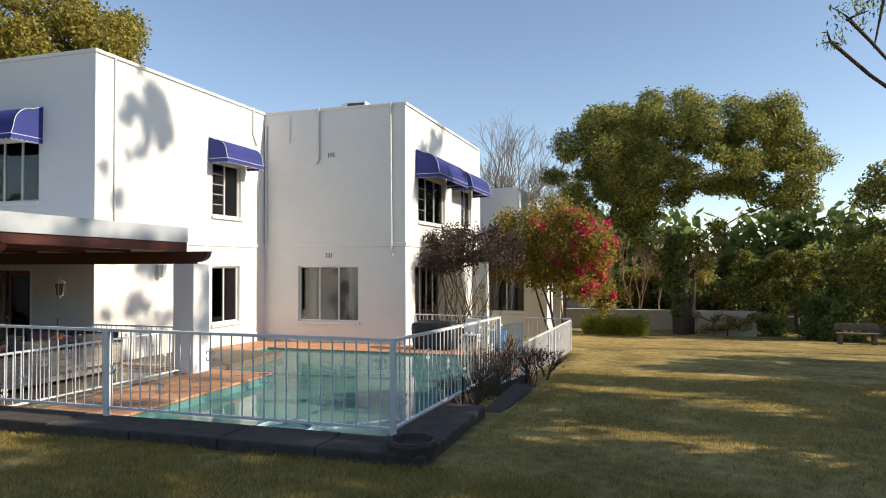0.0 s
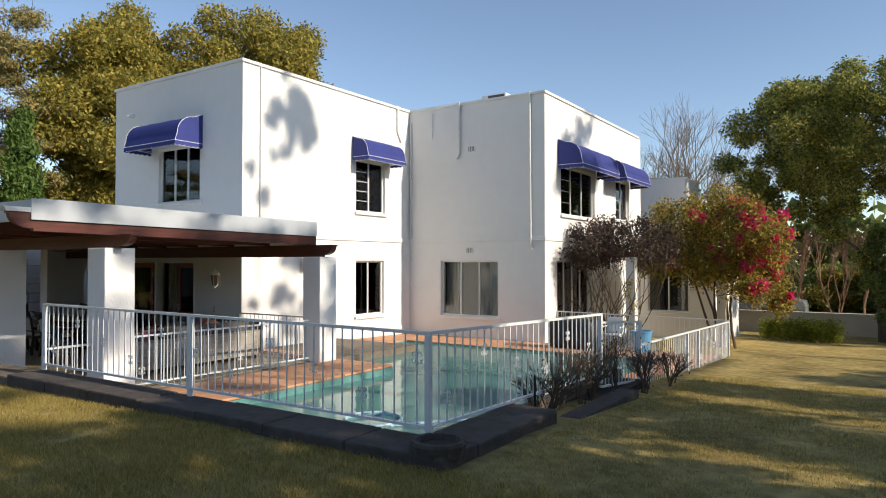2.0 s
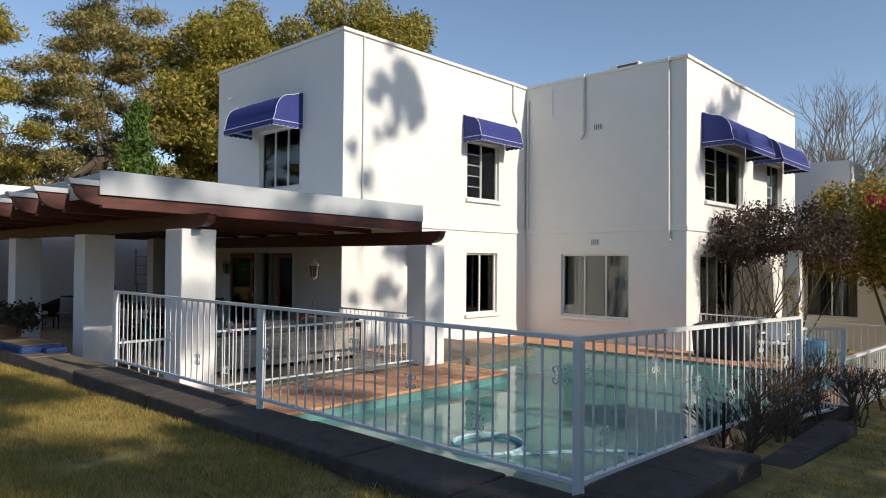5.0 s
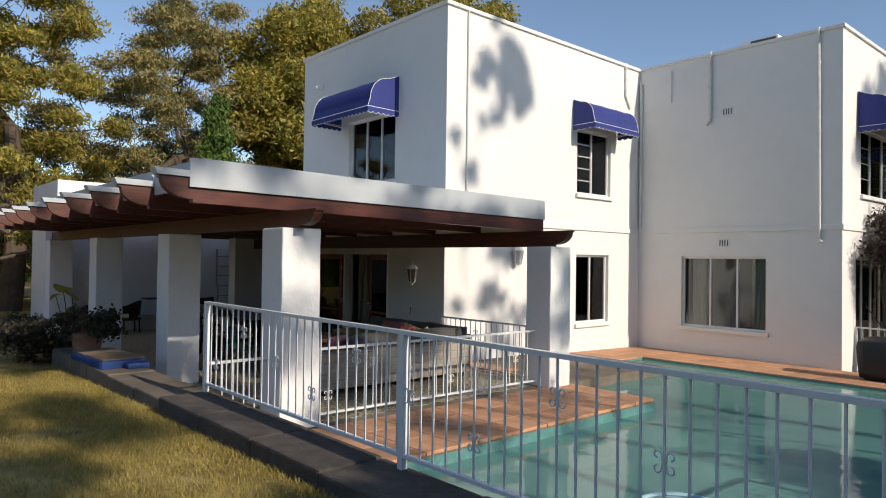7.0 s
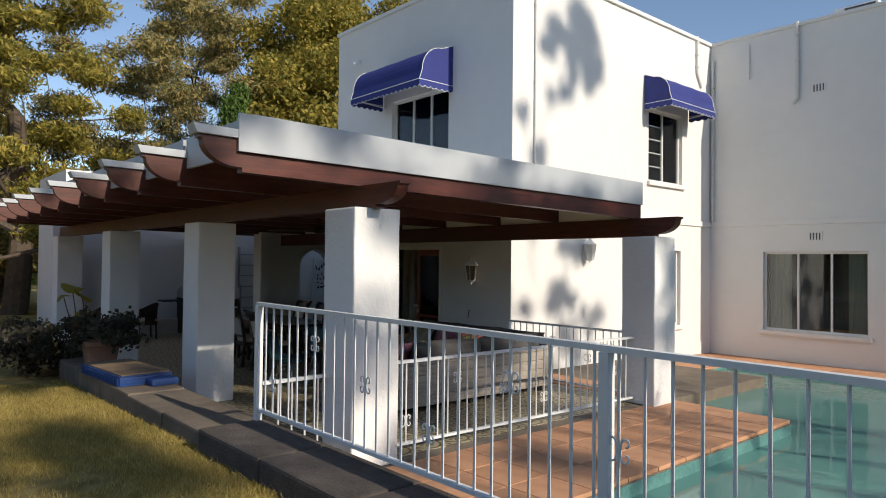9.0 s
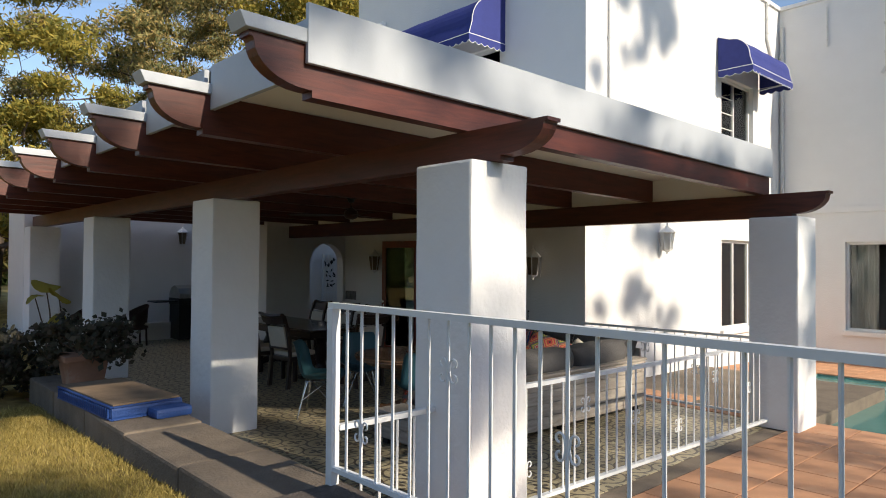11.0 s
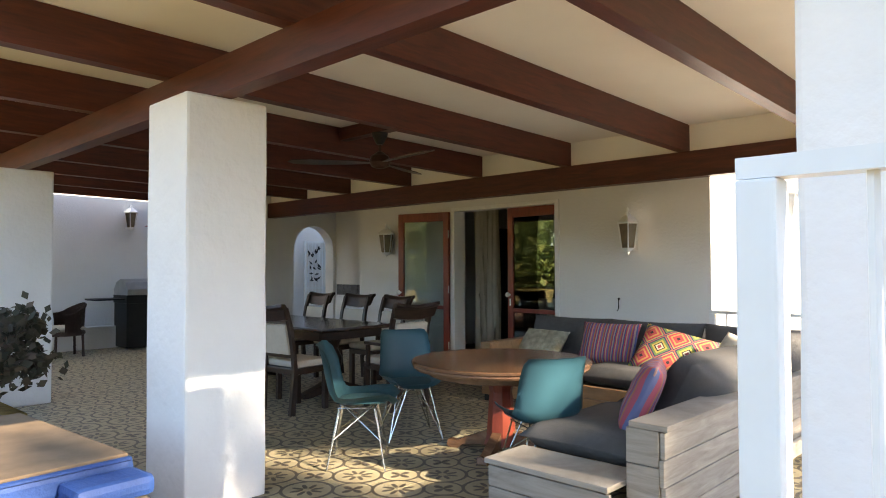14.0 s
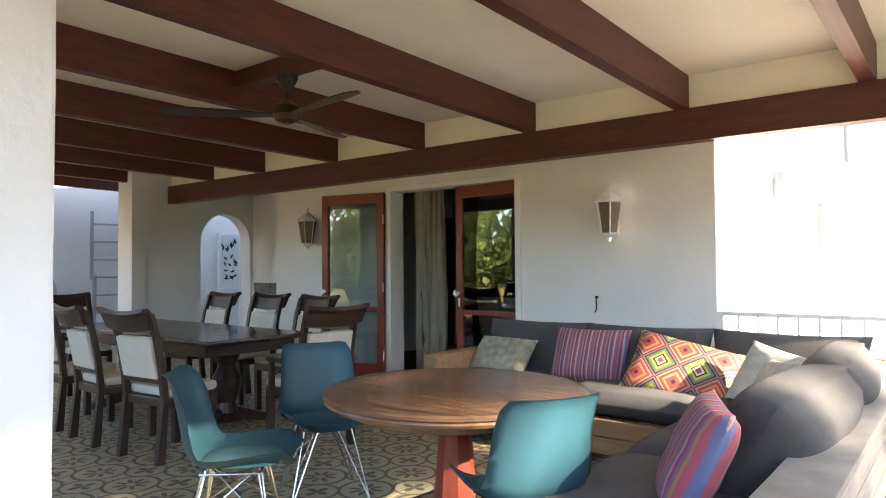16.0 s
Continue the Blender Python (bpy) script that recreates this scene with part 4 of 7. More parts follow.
for i in range(33):
    x = -12.74 + 0.42 * i / 32
    y = HY0 + 0.34 + 0.04 * math.sin(i * 1.3) + 0.015 * math.sin(i * 2.9)
    cols.append([bm.verts.new((x + 0.02 * math.sin(z * 2 + i), y + 0.01 * math.sin(z * 3), z)) for z in (Z0 + 0.05, 0.4, 0.9, 1.4, 1.9, 2.25)])
for a, b in zip(cols, cols[1:]):
    for k in range(5):
        bm.faces.new((a[k], b[k], b[k + 1], a[k + 1]))
bmesh.ops.solidify(bm, geom=bm.faces[:], thickness=0.004)
part("cloth", bm, M_CURTAIN, th, smooth=True)
bm = bmesh.new()
tube(bm, (-13.2, HY0 + 0.34, 2.28), (-10.9, HY0 + 0.34, 2.28), 0.014, seg=8)
part("rod", bm, M_IRON, th)
M_SCREEN = mat("black_screen", (0.012, 0.012, 0.014), 0.12, var=0.02)
th = thing("television", "black flat television on the inner wall", "television")
bm = bmesh.new()
box(bm, -14.1, -12.5, 16.93, 16.985, 0.72, 1.66, bevel=0.01)
part("casing", bm, M_IRON, th)
bm = bmesh.new()
box(bm, -14.07, -12.53, 16.924, 16.929, 0.76, 1.63)
part("screen", bm, M_SCREEN, th)
th = thing("bookshelf", "tall dark shelf with a few pale books", "shelf")
M_DKWOOD = wood("dark_dining_wood", (0.018, 0.009, 0.006), (0.055, 0.027, 0.018), 0.28, (1, 8, 8), 3.0)
M_DKWOODZ = wood("dark_leg_wood", (0.018, 0.009, 0.006), (0.05, 0.025, 0.017), 0.32, (8, 8, 1), 3.0)
bm = bmesh.new()
box(bm, -14.55, -14.51, 16.5, 16.95, Z0 + 0.02, 2.0)
part("side", bm, M_DKWOODZ, th)
for k in range(6):
    bm = bmesh.new()
    box(bm, -14.7, -14.51, 16.5, 16.95, 0.1 + k * 0.36, 0.13 + k * 0.36)
    part("shelf_board", bm, M_DKWOOD, th)


# ---- ceiling fan ----
th = thing("ceiling_fan", "dark brown three-bladed ceiling fan hanging from a rafter", "fan", "", "", (-11.65, 11.26, 2.25))
bm = bmesh.new()
lathe(bm, [(0.035, 0.0), (0.085, 0.02), (0.105, 0.06), (0.09, 0.12), (0.035, 0.16), (0.018, 0.17)], 20)
lathe(bm, [(0.012, 0.17), (0.012, 0.30)], 10)
part("motor", bm, mat("fan_bronze", (0.06, 0.03, 0.02), 0.35, 0.4), th, smooth=False)
bm = bmesh.new()
lathe(bm, [(0.03, 0.235), (0.045, 0.26), (0.075, 0.32), (0.08, 0.349)], 16)
part("canopy", bm, M_IRON, th)
for k, a in enumerate((231, 351, 111)):
    bm = bmesh.new()
    pts = [(0.10, -0.03), (0.3, -0.06), (0.65, -0.085), (0.84, -0.06), (0.89, 0.0), (0.84, 0.06), (0.65, 0.085), (0.3, 0.06), (0.10, 0.03)]
    extrude_profile(bm, pts, "z", 0.055, 0.063)
    bmesh.ops.transform(bm, matrix=Matrix.Rotation(radians(a), 4, "Z") @ Matrix.Rotation(radians(9), 4, "X"), verts=bm.verts[:])
    part("blade", bm, M_DKWOOD, th)
bm = bmesh.new()
box(bm, -12.225, -11.005, 11.2, 11.32, 2.60, 2.726, bevel=0.006)
tagged(part("fan_joist", bm, M_BEAMX), "short stained joist carrying the fan", "beam")


# ---- round table ----
M_TABLE = wood("oiled_table_top", (0.12, 0.058, 0.032), (0.265, 0.145, 0.082), 0.24, (1, 7, 7), 2.4)
th = thing("round_table", "round oiled timber table on a carved pedestal", "table", "", "", (-9.86, 10.9, Z0))
bm = bmesh.new()
lathe(bm, [(0.60, 0.63), (0.655, 0.635), (0.665, 0.65), (0.66, 0.66), (0.672, 0.67), (0.672, 0.682), (0.66, 0.69)], 64)
rt = part("tabletop", bm, M_TABLE, th)
bm = bmesh.new()
lathe(bm, [(0.53, 0.58), (0.54, 0.585), (0.54, 0.63)], 64)
part("apron", bm, M_TABLE, rt, "plain timber apron under the rim")
bm = bmesh.new()
lathe(bm, [(0.13, 0.06), (0.11, 0.12), (0.085, 0.45), (0.10, 0.53), (0.16, 0.545)], 8)
part("pedestal", bm, M_DOOR, th)
for k in range(4):
    bm = bmesh.new()
    pts = [(0.08, 0.03), (0.10, 0.16), (0.22, 0.11), (0.36, 0.055), (0.42, 0.06), (0.43, 0.02), (0.40, 0.0), (0.34, 0.0), (0.30, 0.035), (0.16, 0.05)]
    extrude_profile(bm, pts, "y", -0.035, 0.035)
    bmesh.ops.transform(bm, matrix=Matrix.Rotation(radians(20 + 90 * k), 4, "Z"), verts=bm.verts[:])
    part("foot", bm, M_TABLE, th)


# ---- teal shell chairs ----
M_TEAL = mat("teal_plastic", (0.04, 0.125, 0.16), 0.38, var=0.06, scale=5)
M_TEALPAD = mat("teal_seat_pad", (0.035, 0.10, 0.12), 0.55, var=0.08, scale=20, bump=0.1, bump_scale=120)
M_CHROME = mat("wire_chrome", (0.55, 0.57, 0.58), 0.22, 1.0, var=0.05)


def shell_chair():
    th = thing("shell_chair", "teal moulded plastic chair on a wire frame", "chair", "chairs round the table")
    prof = [(0.24, 0.415), (0.215, 0.44), (0.12, 0.435), (0.0, 0.42), (-0.10, 0.42), (-0.165, 0.445), (-0.205, 0.51), (-0.228, 0.60), (-0.248, 0.70), (-0.266, 0.79), (-0.278, 0.83), (-0.292, 0.842)]
    half = [0.17, 0.21, 0.235, 0.245, 0.245, 0.24, 0.23, 0.222, 0.215, 0.208, 0.19, 0.155]
    bm = bmesh.new()
    rows = []
    m = 12
    for i, ((y, z), w) in enumerate(zip(prof, half)):
        a, b = prof[max(i - 1, 0)], prof[min(i + 1, len(prof) - 1)]
        t = Vector((0, b[0] - a[0], b[1] - a[1])).normalized()
        nrm = Vector((0, t.z, -t.y))
        if nrm.z < 0 and i < 4:
            nrm = -nrm
        if i >= 4 and nrm.y < 0:
            nrm = -nrm
        row = []
        for j in range(m + 1):
            s = 2 * j / m - 1
            c = 0.075 * abs(s) ** 3 * (1.0, 0.7, 0.35, 0.1)[max(0, i - 8)]
            row.append(bm.verts.new(Vector((w * s, y, z)) + nrm * c))
        rows.append(row)
    for a, b in zip(rows, rows[1:]):
        for j in range(m):
            bm.faces.new((a[j], a[j + 1], b[j + 1], b[j]))
    bmesh.ops.solidify(bm, geom=bm.faces[:], thickness=0.011)
    shell = part("shell", bm, M_TEAL, th, smooth=True)
    bm = bmesh.new()
    rows = []
    for i in range(7):
        y = 0.20 - 0.34 * i / 6
        row = []
        for j in range(9):
            s = 2 * j / 8 - 1
            edge = (1 - abs(s) ** 4) * (1 - abs(2 * i / 6 - 1) ** 4)
            row.append(bm.verts.new((0.185 * s * (1 - 0.15 * abs(2 * i / 6 - 1) ** 3), y, 0.446 + 0.022 * edge)))
        rows.append(row)
    for a, b in zip(rows, rows[1:]):
        for j in range(8):
            bm.faces.new((a[j], a[j + 1], b[j + 1], b[j]))
    part("seat_pad", bm, M_TEALPAD, shell, "darker seat pad", smooth=True)
    for sx in (1, -1):
        for sy in (1, -1):
            bm = bmesh.new()
            polytube(bm, [(sx * 0.13, sy * 0.12, 0.41), (sx * 0.22, sy * 0.20, 0.0), (sx * 0.215, sy * 0.195, 0.012), (sx * 0.05, sy * 0.12, 0.41)], 0.0055, seg=6)
            part("leg", bm, M_CHROME, th)
    for pq in (((0.175, -0.158, 0.2), (0, 0.12, 0.41)), ((-0.175, -0.158, 0.2), (0, 0.12, 0.41)), ((0.175, 0.158, 0.2), (0, -0.12, 0.41)), ((-0.175, 0.158, 0.2), (0, -0.12, 0.41))):
        bm = bmesh.new()
        tube(bm, *pq, 0.005, seg=6)
        part("brace", bm, M_CHROME, th)
    bm = bmesh.new()
    polytube(bm, [(-0.14, -0.13, 0.408), (0.14, -0.13, 0.408), (0.14, 0.13, 0.408), (-0.14, 0.13, 0.408), (-0.14, -0.12, 0.408)], 0.005, seg=6)
    part("seat_ring", bm, M_CHROME, th)
    return th


sc = shell_chair()
# turn 0 faces +y
sc.matrix_basis = pose(-10.43, 10.0, Z0, 0, 0, -45)
copy_thing(sc, pose(-10.72, 10.78, Z0, 0, 0, -120))
copy_thing(sc, pose(-9.17, 10.42, Z0, 0, 0, 62))


# ---- dining set ----
M_CREAM = mat("cream_upholstery", (0.56, 0.50, 0.41), 0.85, var=0.06, scale=30, bump=0.15, bump_scale=250)


def dining_chair(name="dining_chair", arms=False):
    th = thing(name, "dark wood dining chair with cream upholstered seat and back", "chair", "dining chairs")
    for sx in (1, -1):
        bm = bmesh.new()
        pts = [(-0.20, 0.0), (-0.26, 0.0), (-0.215, 0.42), (-0.235, 0.62), (-0.27, 0.82), (-0.325, 1.0), (-0.29, 1.01), (-0.235, 0.84), (-0.195, 0.62), (-0.175, 0.44)]
        extrude_profile(bm, pts, "x", sx * 0.215 - 0.02, sx * 0.215 + 0.02)
        part("leg", bm, M_DKWOODZ, th)
        bm = bmesh.new()
        box(bm, sx * 0.205 - 0.025, sx * 0.205 + 0.025, 0.17, 0.22, 0, 0.40, bevel=0.006)
        part("leg", bm, M_DKWOODZ, th)
    bm = bmesh.new()
    box(bm, -0.225, 0.225, -0.20, 0.225, 0.37, 0.43, bevel=0.008)
    sf = part("seat_frame", bm, M_DKWOOD, th)
    bm = bmesh.new()
    box(bm, -0.222, 0.222, -0.17, 0.235, 0.432, 0.50, bevel=0.028)
    part("seat", bm, M_CREAM, sf, "cream seat pad")
    bm = bmesh.new()
    box(bm, -0.19, 0.19, -0.03, 0.02, 0.60, 0.885, bevel=0.012)
    bmesh.ops.transform(bm, matrix=Matrix.Translation((0, -0.085, -0.02)) @ Matrix.Rotation(radians(12), 4, "X"), verts=bm.verts[:])
    part("backrest", bm, M_CREAM, th, "cream back panel")
    bm = bmesh.new()
    rows = []
    for j in range(13):
        s = 2 * j / 12 - 1
        y = -0.295 + 0.035 * (1 - s * s) * -1
        z = 0.945 + 0.022 * s * s
        sweep = 0.02 * abs(s) ** 3
        rows.append([bm.verts.new(((0.24 + 0.02 * (dz > 0)) * s, y + dy - sweep, z + dz)) for dy, dz in ((0.026, -0.075), (-0.016, -0.065), (-0.05, 0.03), (-0.085, 0.055), (-0.075, 0.08), (-0.035, 0.078), (-0.008, 0.045))])
    for a, b in zip(rows, rows[1:]):
        for k in range(7):
            bm.faces.new((a[k], b[k], b[(k + 1) % 7], a[(k + 1) % 7]))
    bm.faces.new(rows[0])
    bm.faces.new(list(reversed(rows[-1])))
    part("top_rail", bm, M_DKWOOD, th)
    bm = bmesh.new()
    box(bm, -0.2, 0.2, -0.225, -0.19, 0.53, 0.575, bevel=0.006)
    part("lower_rail", bm, M_DKWOOD, th)
    if arms:
        for sx in (1, -1):
            bm = bmesh.new()
            box(bm, sx * 0.245 - 0.022, sx * 0.245 + 0.022, -0.24, 0.16, 0.62, 0.65, bevel=0.01)
            box(bm, sx * 0.24 - 0.018, sx * 0.24 + 0.018, 0.10, 0.14, 0.40, 0.62, bevel=0.006)
            part("arm", bm, M_DKWOOD, th)
    return th


dc = dining_chair()
dc.matrix_basis = pose(-12.28, 10.72, Z0, 0, 0, 6)
for x, y, r in ((-13.05, 10.70, -3), (-13.8, 10.72, 2), (-12.75, 12.15, 178), (-13.5, 12.18, 183), (-14.3, 12.14, 180)):
    copy_thing(dc, pose(x, y, Z0, 0, 0, r))
ca = dining_chair("dining_armchair", True)
tagged(ca, "dark wood dining armchair with cream back at the table's end")
ca.matrix_basis = pose(-11.68, 11.48, Z0, 0, 0, 84)
copy_thing(ca, pose(-15.3, 11.4, Z0, 0, 0, -88))
th = thing("dining_table", "long dark polished dining table on turned legs", "table", "", "", (-13.45, 11.43, Z0))
bm = bmesh.new()
box(bm, -1.3, 1.3, -0.5, 0.5, 0.725, 0.765, bevel=0.014)
part("tabletop", bm, wood("polished_dark_top", (0.02, 0.010, 0.007), (0.06, 0.03, 0.02), 0.16, (1, 8, 8), 2.5), th)
bm = bmesh.new()
for b in ((-1.15, 1.15, -0.42, -0.395, 0.63, 0.724), (-1.15, 1.15, 0.395, 0.42, 0.63, 0.724), (-1.15, -1.125, -0.395, 0.395, 0.63, 0.724), (1.125, 1.15, -0.395, 0.395, 0.63, 0.724)):
    box(bm, *b, bevel=0.004)
part("apron", bm, M_DKWOOD, th)
for sx in (-0.8, 0.8):
    bm = bmesh.new()
    lathe(bm, [(0.15, 0.06), (0.09, 0.12), (0.07, 0.2), (0.11, 0.32), (0.12, 0.4), (0.07, 0.5), (0.10, 0.58), (0.13, 0.63)], 14, (sx, 0, 0))
    part("pedestal", bm, M_DKWOODZ, th)
    for sy in (1, -1):
        bm = bmesh.new()
        extrude_profile(bm, [(sy * 0.05, 0.05), (sy * 0.08, 0.15), (sy * 0.25, 0.09), (sy * 0.38, 0.05), (sy * 0.38, 0.0), (sy * 0.30, 0.0)], "x", sx - 0.045, sx + 0.045)
        part("foot", bm, M_DKWOOD, th)


# ---- corner sofa ----
M_PALLET = wood("washed_planks", (0.23, 0.20, 0.165), (0.42, 0.375, 0.32), 0.7, (1, 1, 9), 3.0, spread=0.1)
M_PINE = wood("bare_pine_planks", (0.26, 0.14, 0.065), (0.42, 0.25, 0.12), 0.6, (1, 9, 9), 2.0, spread=0.08)
M_GREY = mat("grey_sofa_fabric", (0.09, 0.087, 0.086), 0.95, var=0.12, scale=25, bump=0.5, bump_scale=220)
th = thing("corner_sofa", "plank-built corner sofa with grey cushions, bleached outer boards", "sofa")
rnd = random.Random(8)


def plank(x0, x1, y0, y1, z0, z1, m=None):
    bm = bmesh.new()
    box(bm, x0, x1, y0, y1, z0, z1, bevel=0.005)
    part("plank", bm, m or M_PALLET, th)


for k in range(4):                                   # outer back of the east leg
    plank(-8.225, -8.20, 10.05 + rnd.uniform(-0.01, 0.01), 13.2, -0.02 + k * 0.13, 0.105 + k * 0.13)
plank(-8.38, -8.18, 10.04, 13.2, 0.502, 0.532)
for k in range(3):                                   # south end
    plank(-8.4, -8.23, 10.05, 10.075, -0.02 + k * 0.174, 0.15 + k * 0.174)
    plank(-8.40, -8.375, 10.08, 13.1, -0.02 + k * 0.174, 0.15 + k * 0.174)
for k in range(2):
    plank(-9.15, -8.41, 9.9, 9.925, -0.03 + k * 0.115, 0.08 + k * 0.115)
plank(-9.17, -8.41, 9.89, 10.25, 0.205, 0.235)
for k in range(2):                                   # front of the east leg and the north leg
    plank(-9.2, -9.175, 10.0, 12.38, -0.03 + k * 0.115, 0.08 + k * 0.115, M_PINE)
    plank(-11.3, -9.2, 12.38, 12.405, -0.03 + k * 0.115, 0.08 + k * 0.115, M_PINE)
plank(-11.3, -11.275, 12.41, 13.4, -0.03, 0.20, M_PINE)
plank(-11.33, -11.2, 12.4, 13.45, 0.21, 0.5, M_PINE)
plank(-11.3, -8.4, 13.40, 13.43, 0.0, 0.6)
for x, y in ((-11.25, 12.45), (-9.3, 12.5), (-9.1, 10.0), (-8.3, 10.3), (-8.3, 13.1), (-11.25, 13.3), (-8.3, 11.7)):
    bm = bmesh.new()
    box(bm, x - 0.04, x + 0.04, y - 0.04, y + 0.04, Z0, -0.03)
    part("foot", bm, M_IRON, th)


def puff(sx, sy, sz, bulge=0.35, seed=0, nx=14, ny=14):
    """A stuffed cushion sx by sy, sz thick at its middle, lying flat about the origin; pinched edges, soft wrinkles."""
    bm = bmesh.new()
    lays = []
    for side in (1, -1):
        g = []
        for i in range(nx + 1):
            row = []
            for j in range(ny + 1):
                u, v = 2 * i / nx - 1, 2 * j / ny - 1
                e = max(0.0, (1 - abs(u) ** 3.2) * (1 - abs(v) ** 3.2)) ** bulge
                w = 0.008 * noise.noise((u * 3 + seed, v * 3, side)) * (1 - max(abs(u), abs(v)) ** 6)
                kx = 1 - 0.06 * (1 - abs(v) ** 2) * abs(u) ** 4
                row.append(bm.verts.new((u * sx / 2 * kx, v * sy / 2 * (1 - 0.06 * (1 - abs(u) ** 2) * abs(v) ** 4), side * (sz / 2 * e + 0.004) + w)))
            g.append(row)
        lays.append(g)
    for s, g in enumerate(lays):
        for i in range(nx):
            for j in range(ny):
                q = (g[i][j], g[i + 1][j], g[i + 1][j + 1], g[i][j + 1])
                bm.faces.new(q if s == 0 else tuple(reversed(q)))
    a, b = lays
    for i in range(nx):
        for j in (0, ny):
            bm.faces.new((a[i][j], a[i + 1][j], b[i + 1][j], b[i][j]))
    for j in range(ny):
        for i in (0, nx):
            bm.faces.new((a[i][j], a[i][j + 1], b[i][j + 1], b[i][j]))
    bmesh.ops.recalc_face_normals(bm, faces=bm.faces[:])
    return bm


def cushion(nm, sx, sy, sz, m, bulge=0.22, seed=0):
    ob = part(nm, puff(sx, sy, sz, bulge, seed), M_GREY, th, smooth=True)
    ob.matrix_basis = m
    return ob


cushion("seat_cushion", 1.05, 0.95, 0.17, pose(-10.72, 12.86, 0.285), 0.18, 1)
cushion("seat_cushion", 1.05, 0.95, 0.17, pose(-9.68, 12.86, 0.285), 0.18, 2)
cushion("seat_cushion", 0.80, 0.95, 0.17, pose(-8.80, 12.86, 0.285), 0.18, 3)
cushion("seat_cushion", 0.80, 1.1, 0.17, pose(-8.80, 11.84, 0.285), 0.18, 4)
cushion("seat_cushion", 0.80, 1.05, 0.17, pose(-8.80, 10.77, 0.285), 0.18, 5)
for k, x in enumerate((-10.82, -9.85, -8.87)):
    cushion("back_cushion", 1.0, 0.5, 0.25, pose(x, 13.27, 0.50, 72, 0, (-2, 3, -3)[k]), 0.3, 6 + k)
for k, y in enumerate((12.58, 11.48)):
    cushion("back_cushion", 0.58, 1.16, 0.38, pose(-8.50, y - 0.10, 0.47, 0, -60, (3, -3)[k]), 0.36, 9 + k)

th.location = (0.08, -0.1, 0.0)


def stripes(name, cols, scale, axis="X", rough=0.9):
    """Woven cloth in bands of colour along one axis."""
    m = bpy.data.materials.new(name)
    m.use_nodes = True
    nt = m.node_tree
    p = nt.nodes["Principled BSDF"]
    p.inputs["Roughness"].default_value = rough
    co = nt.nodes.new("ShaderNodeTexCoord")
    sp = nt.nodes.new("ShaderNodeSeparateXYZ")
    nt.links.new(co.outputs["Object"], sp.inputs[0])
    mu = nt.nodes.new("ShaderNodeMath")
    mu.operation = "MULTIPLY"
    mu.inputs[1].default_value = scale
    nt.links.new(sp.outputs[axis], mu.inputs[0])
    fr = nt.nodes.new("ShaderNodeMath")
    fr.operation = "FRACT"
    nt.links.new(mu.outputs[0], fr.inputs[0])
    r = nt.nodes.new("ShaderNodeValToRGB")
    r.color_ramp.interpolation = "CONSTANT"
    for i, c in enumerate(cols):
        e = r.color_ramp.elements[i] if i < 2 else r.color_ramp.elements.new(i / len(cols))
        e.position = i / len(cols)
        e.color = (*c, 1)
    nt.links.new(fr.outputs[0], r.inputs["Fac"])
    nt.links.new(r.outputs["Color"], p.inputs["Base Color"])
    n = nt.nodes.new("ShaderNodeTexNoise")
    n.inputs["Scale"].default_value = 180
    nt.links.new(co.outputs["Object"], n.inputs["Vector"])
    b = nt.nodes.new("ShaderNodeBump")
    b.inputs["Strength"].default_value = 0.3
    b.inputs["Distance"].default_value = 0.01
    nt.links.new(n.outputs["Fac"], b.inputs["Height"])
    nt.links.new(b.outputs["Normal"], p.inputs["Normal"])
    return m


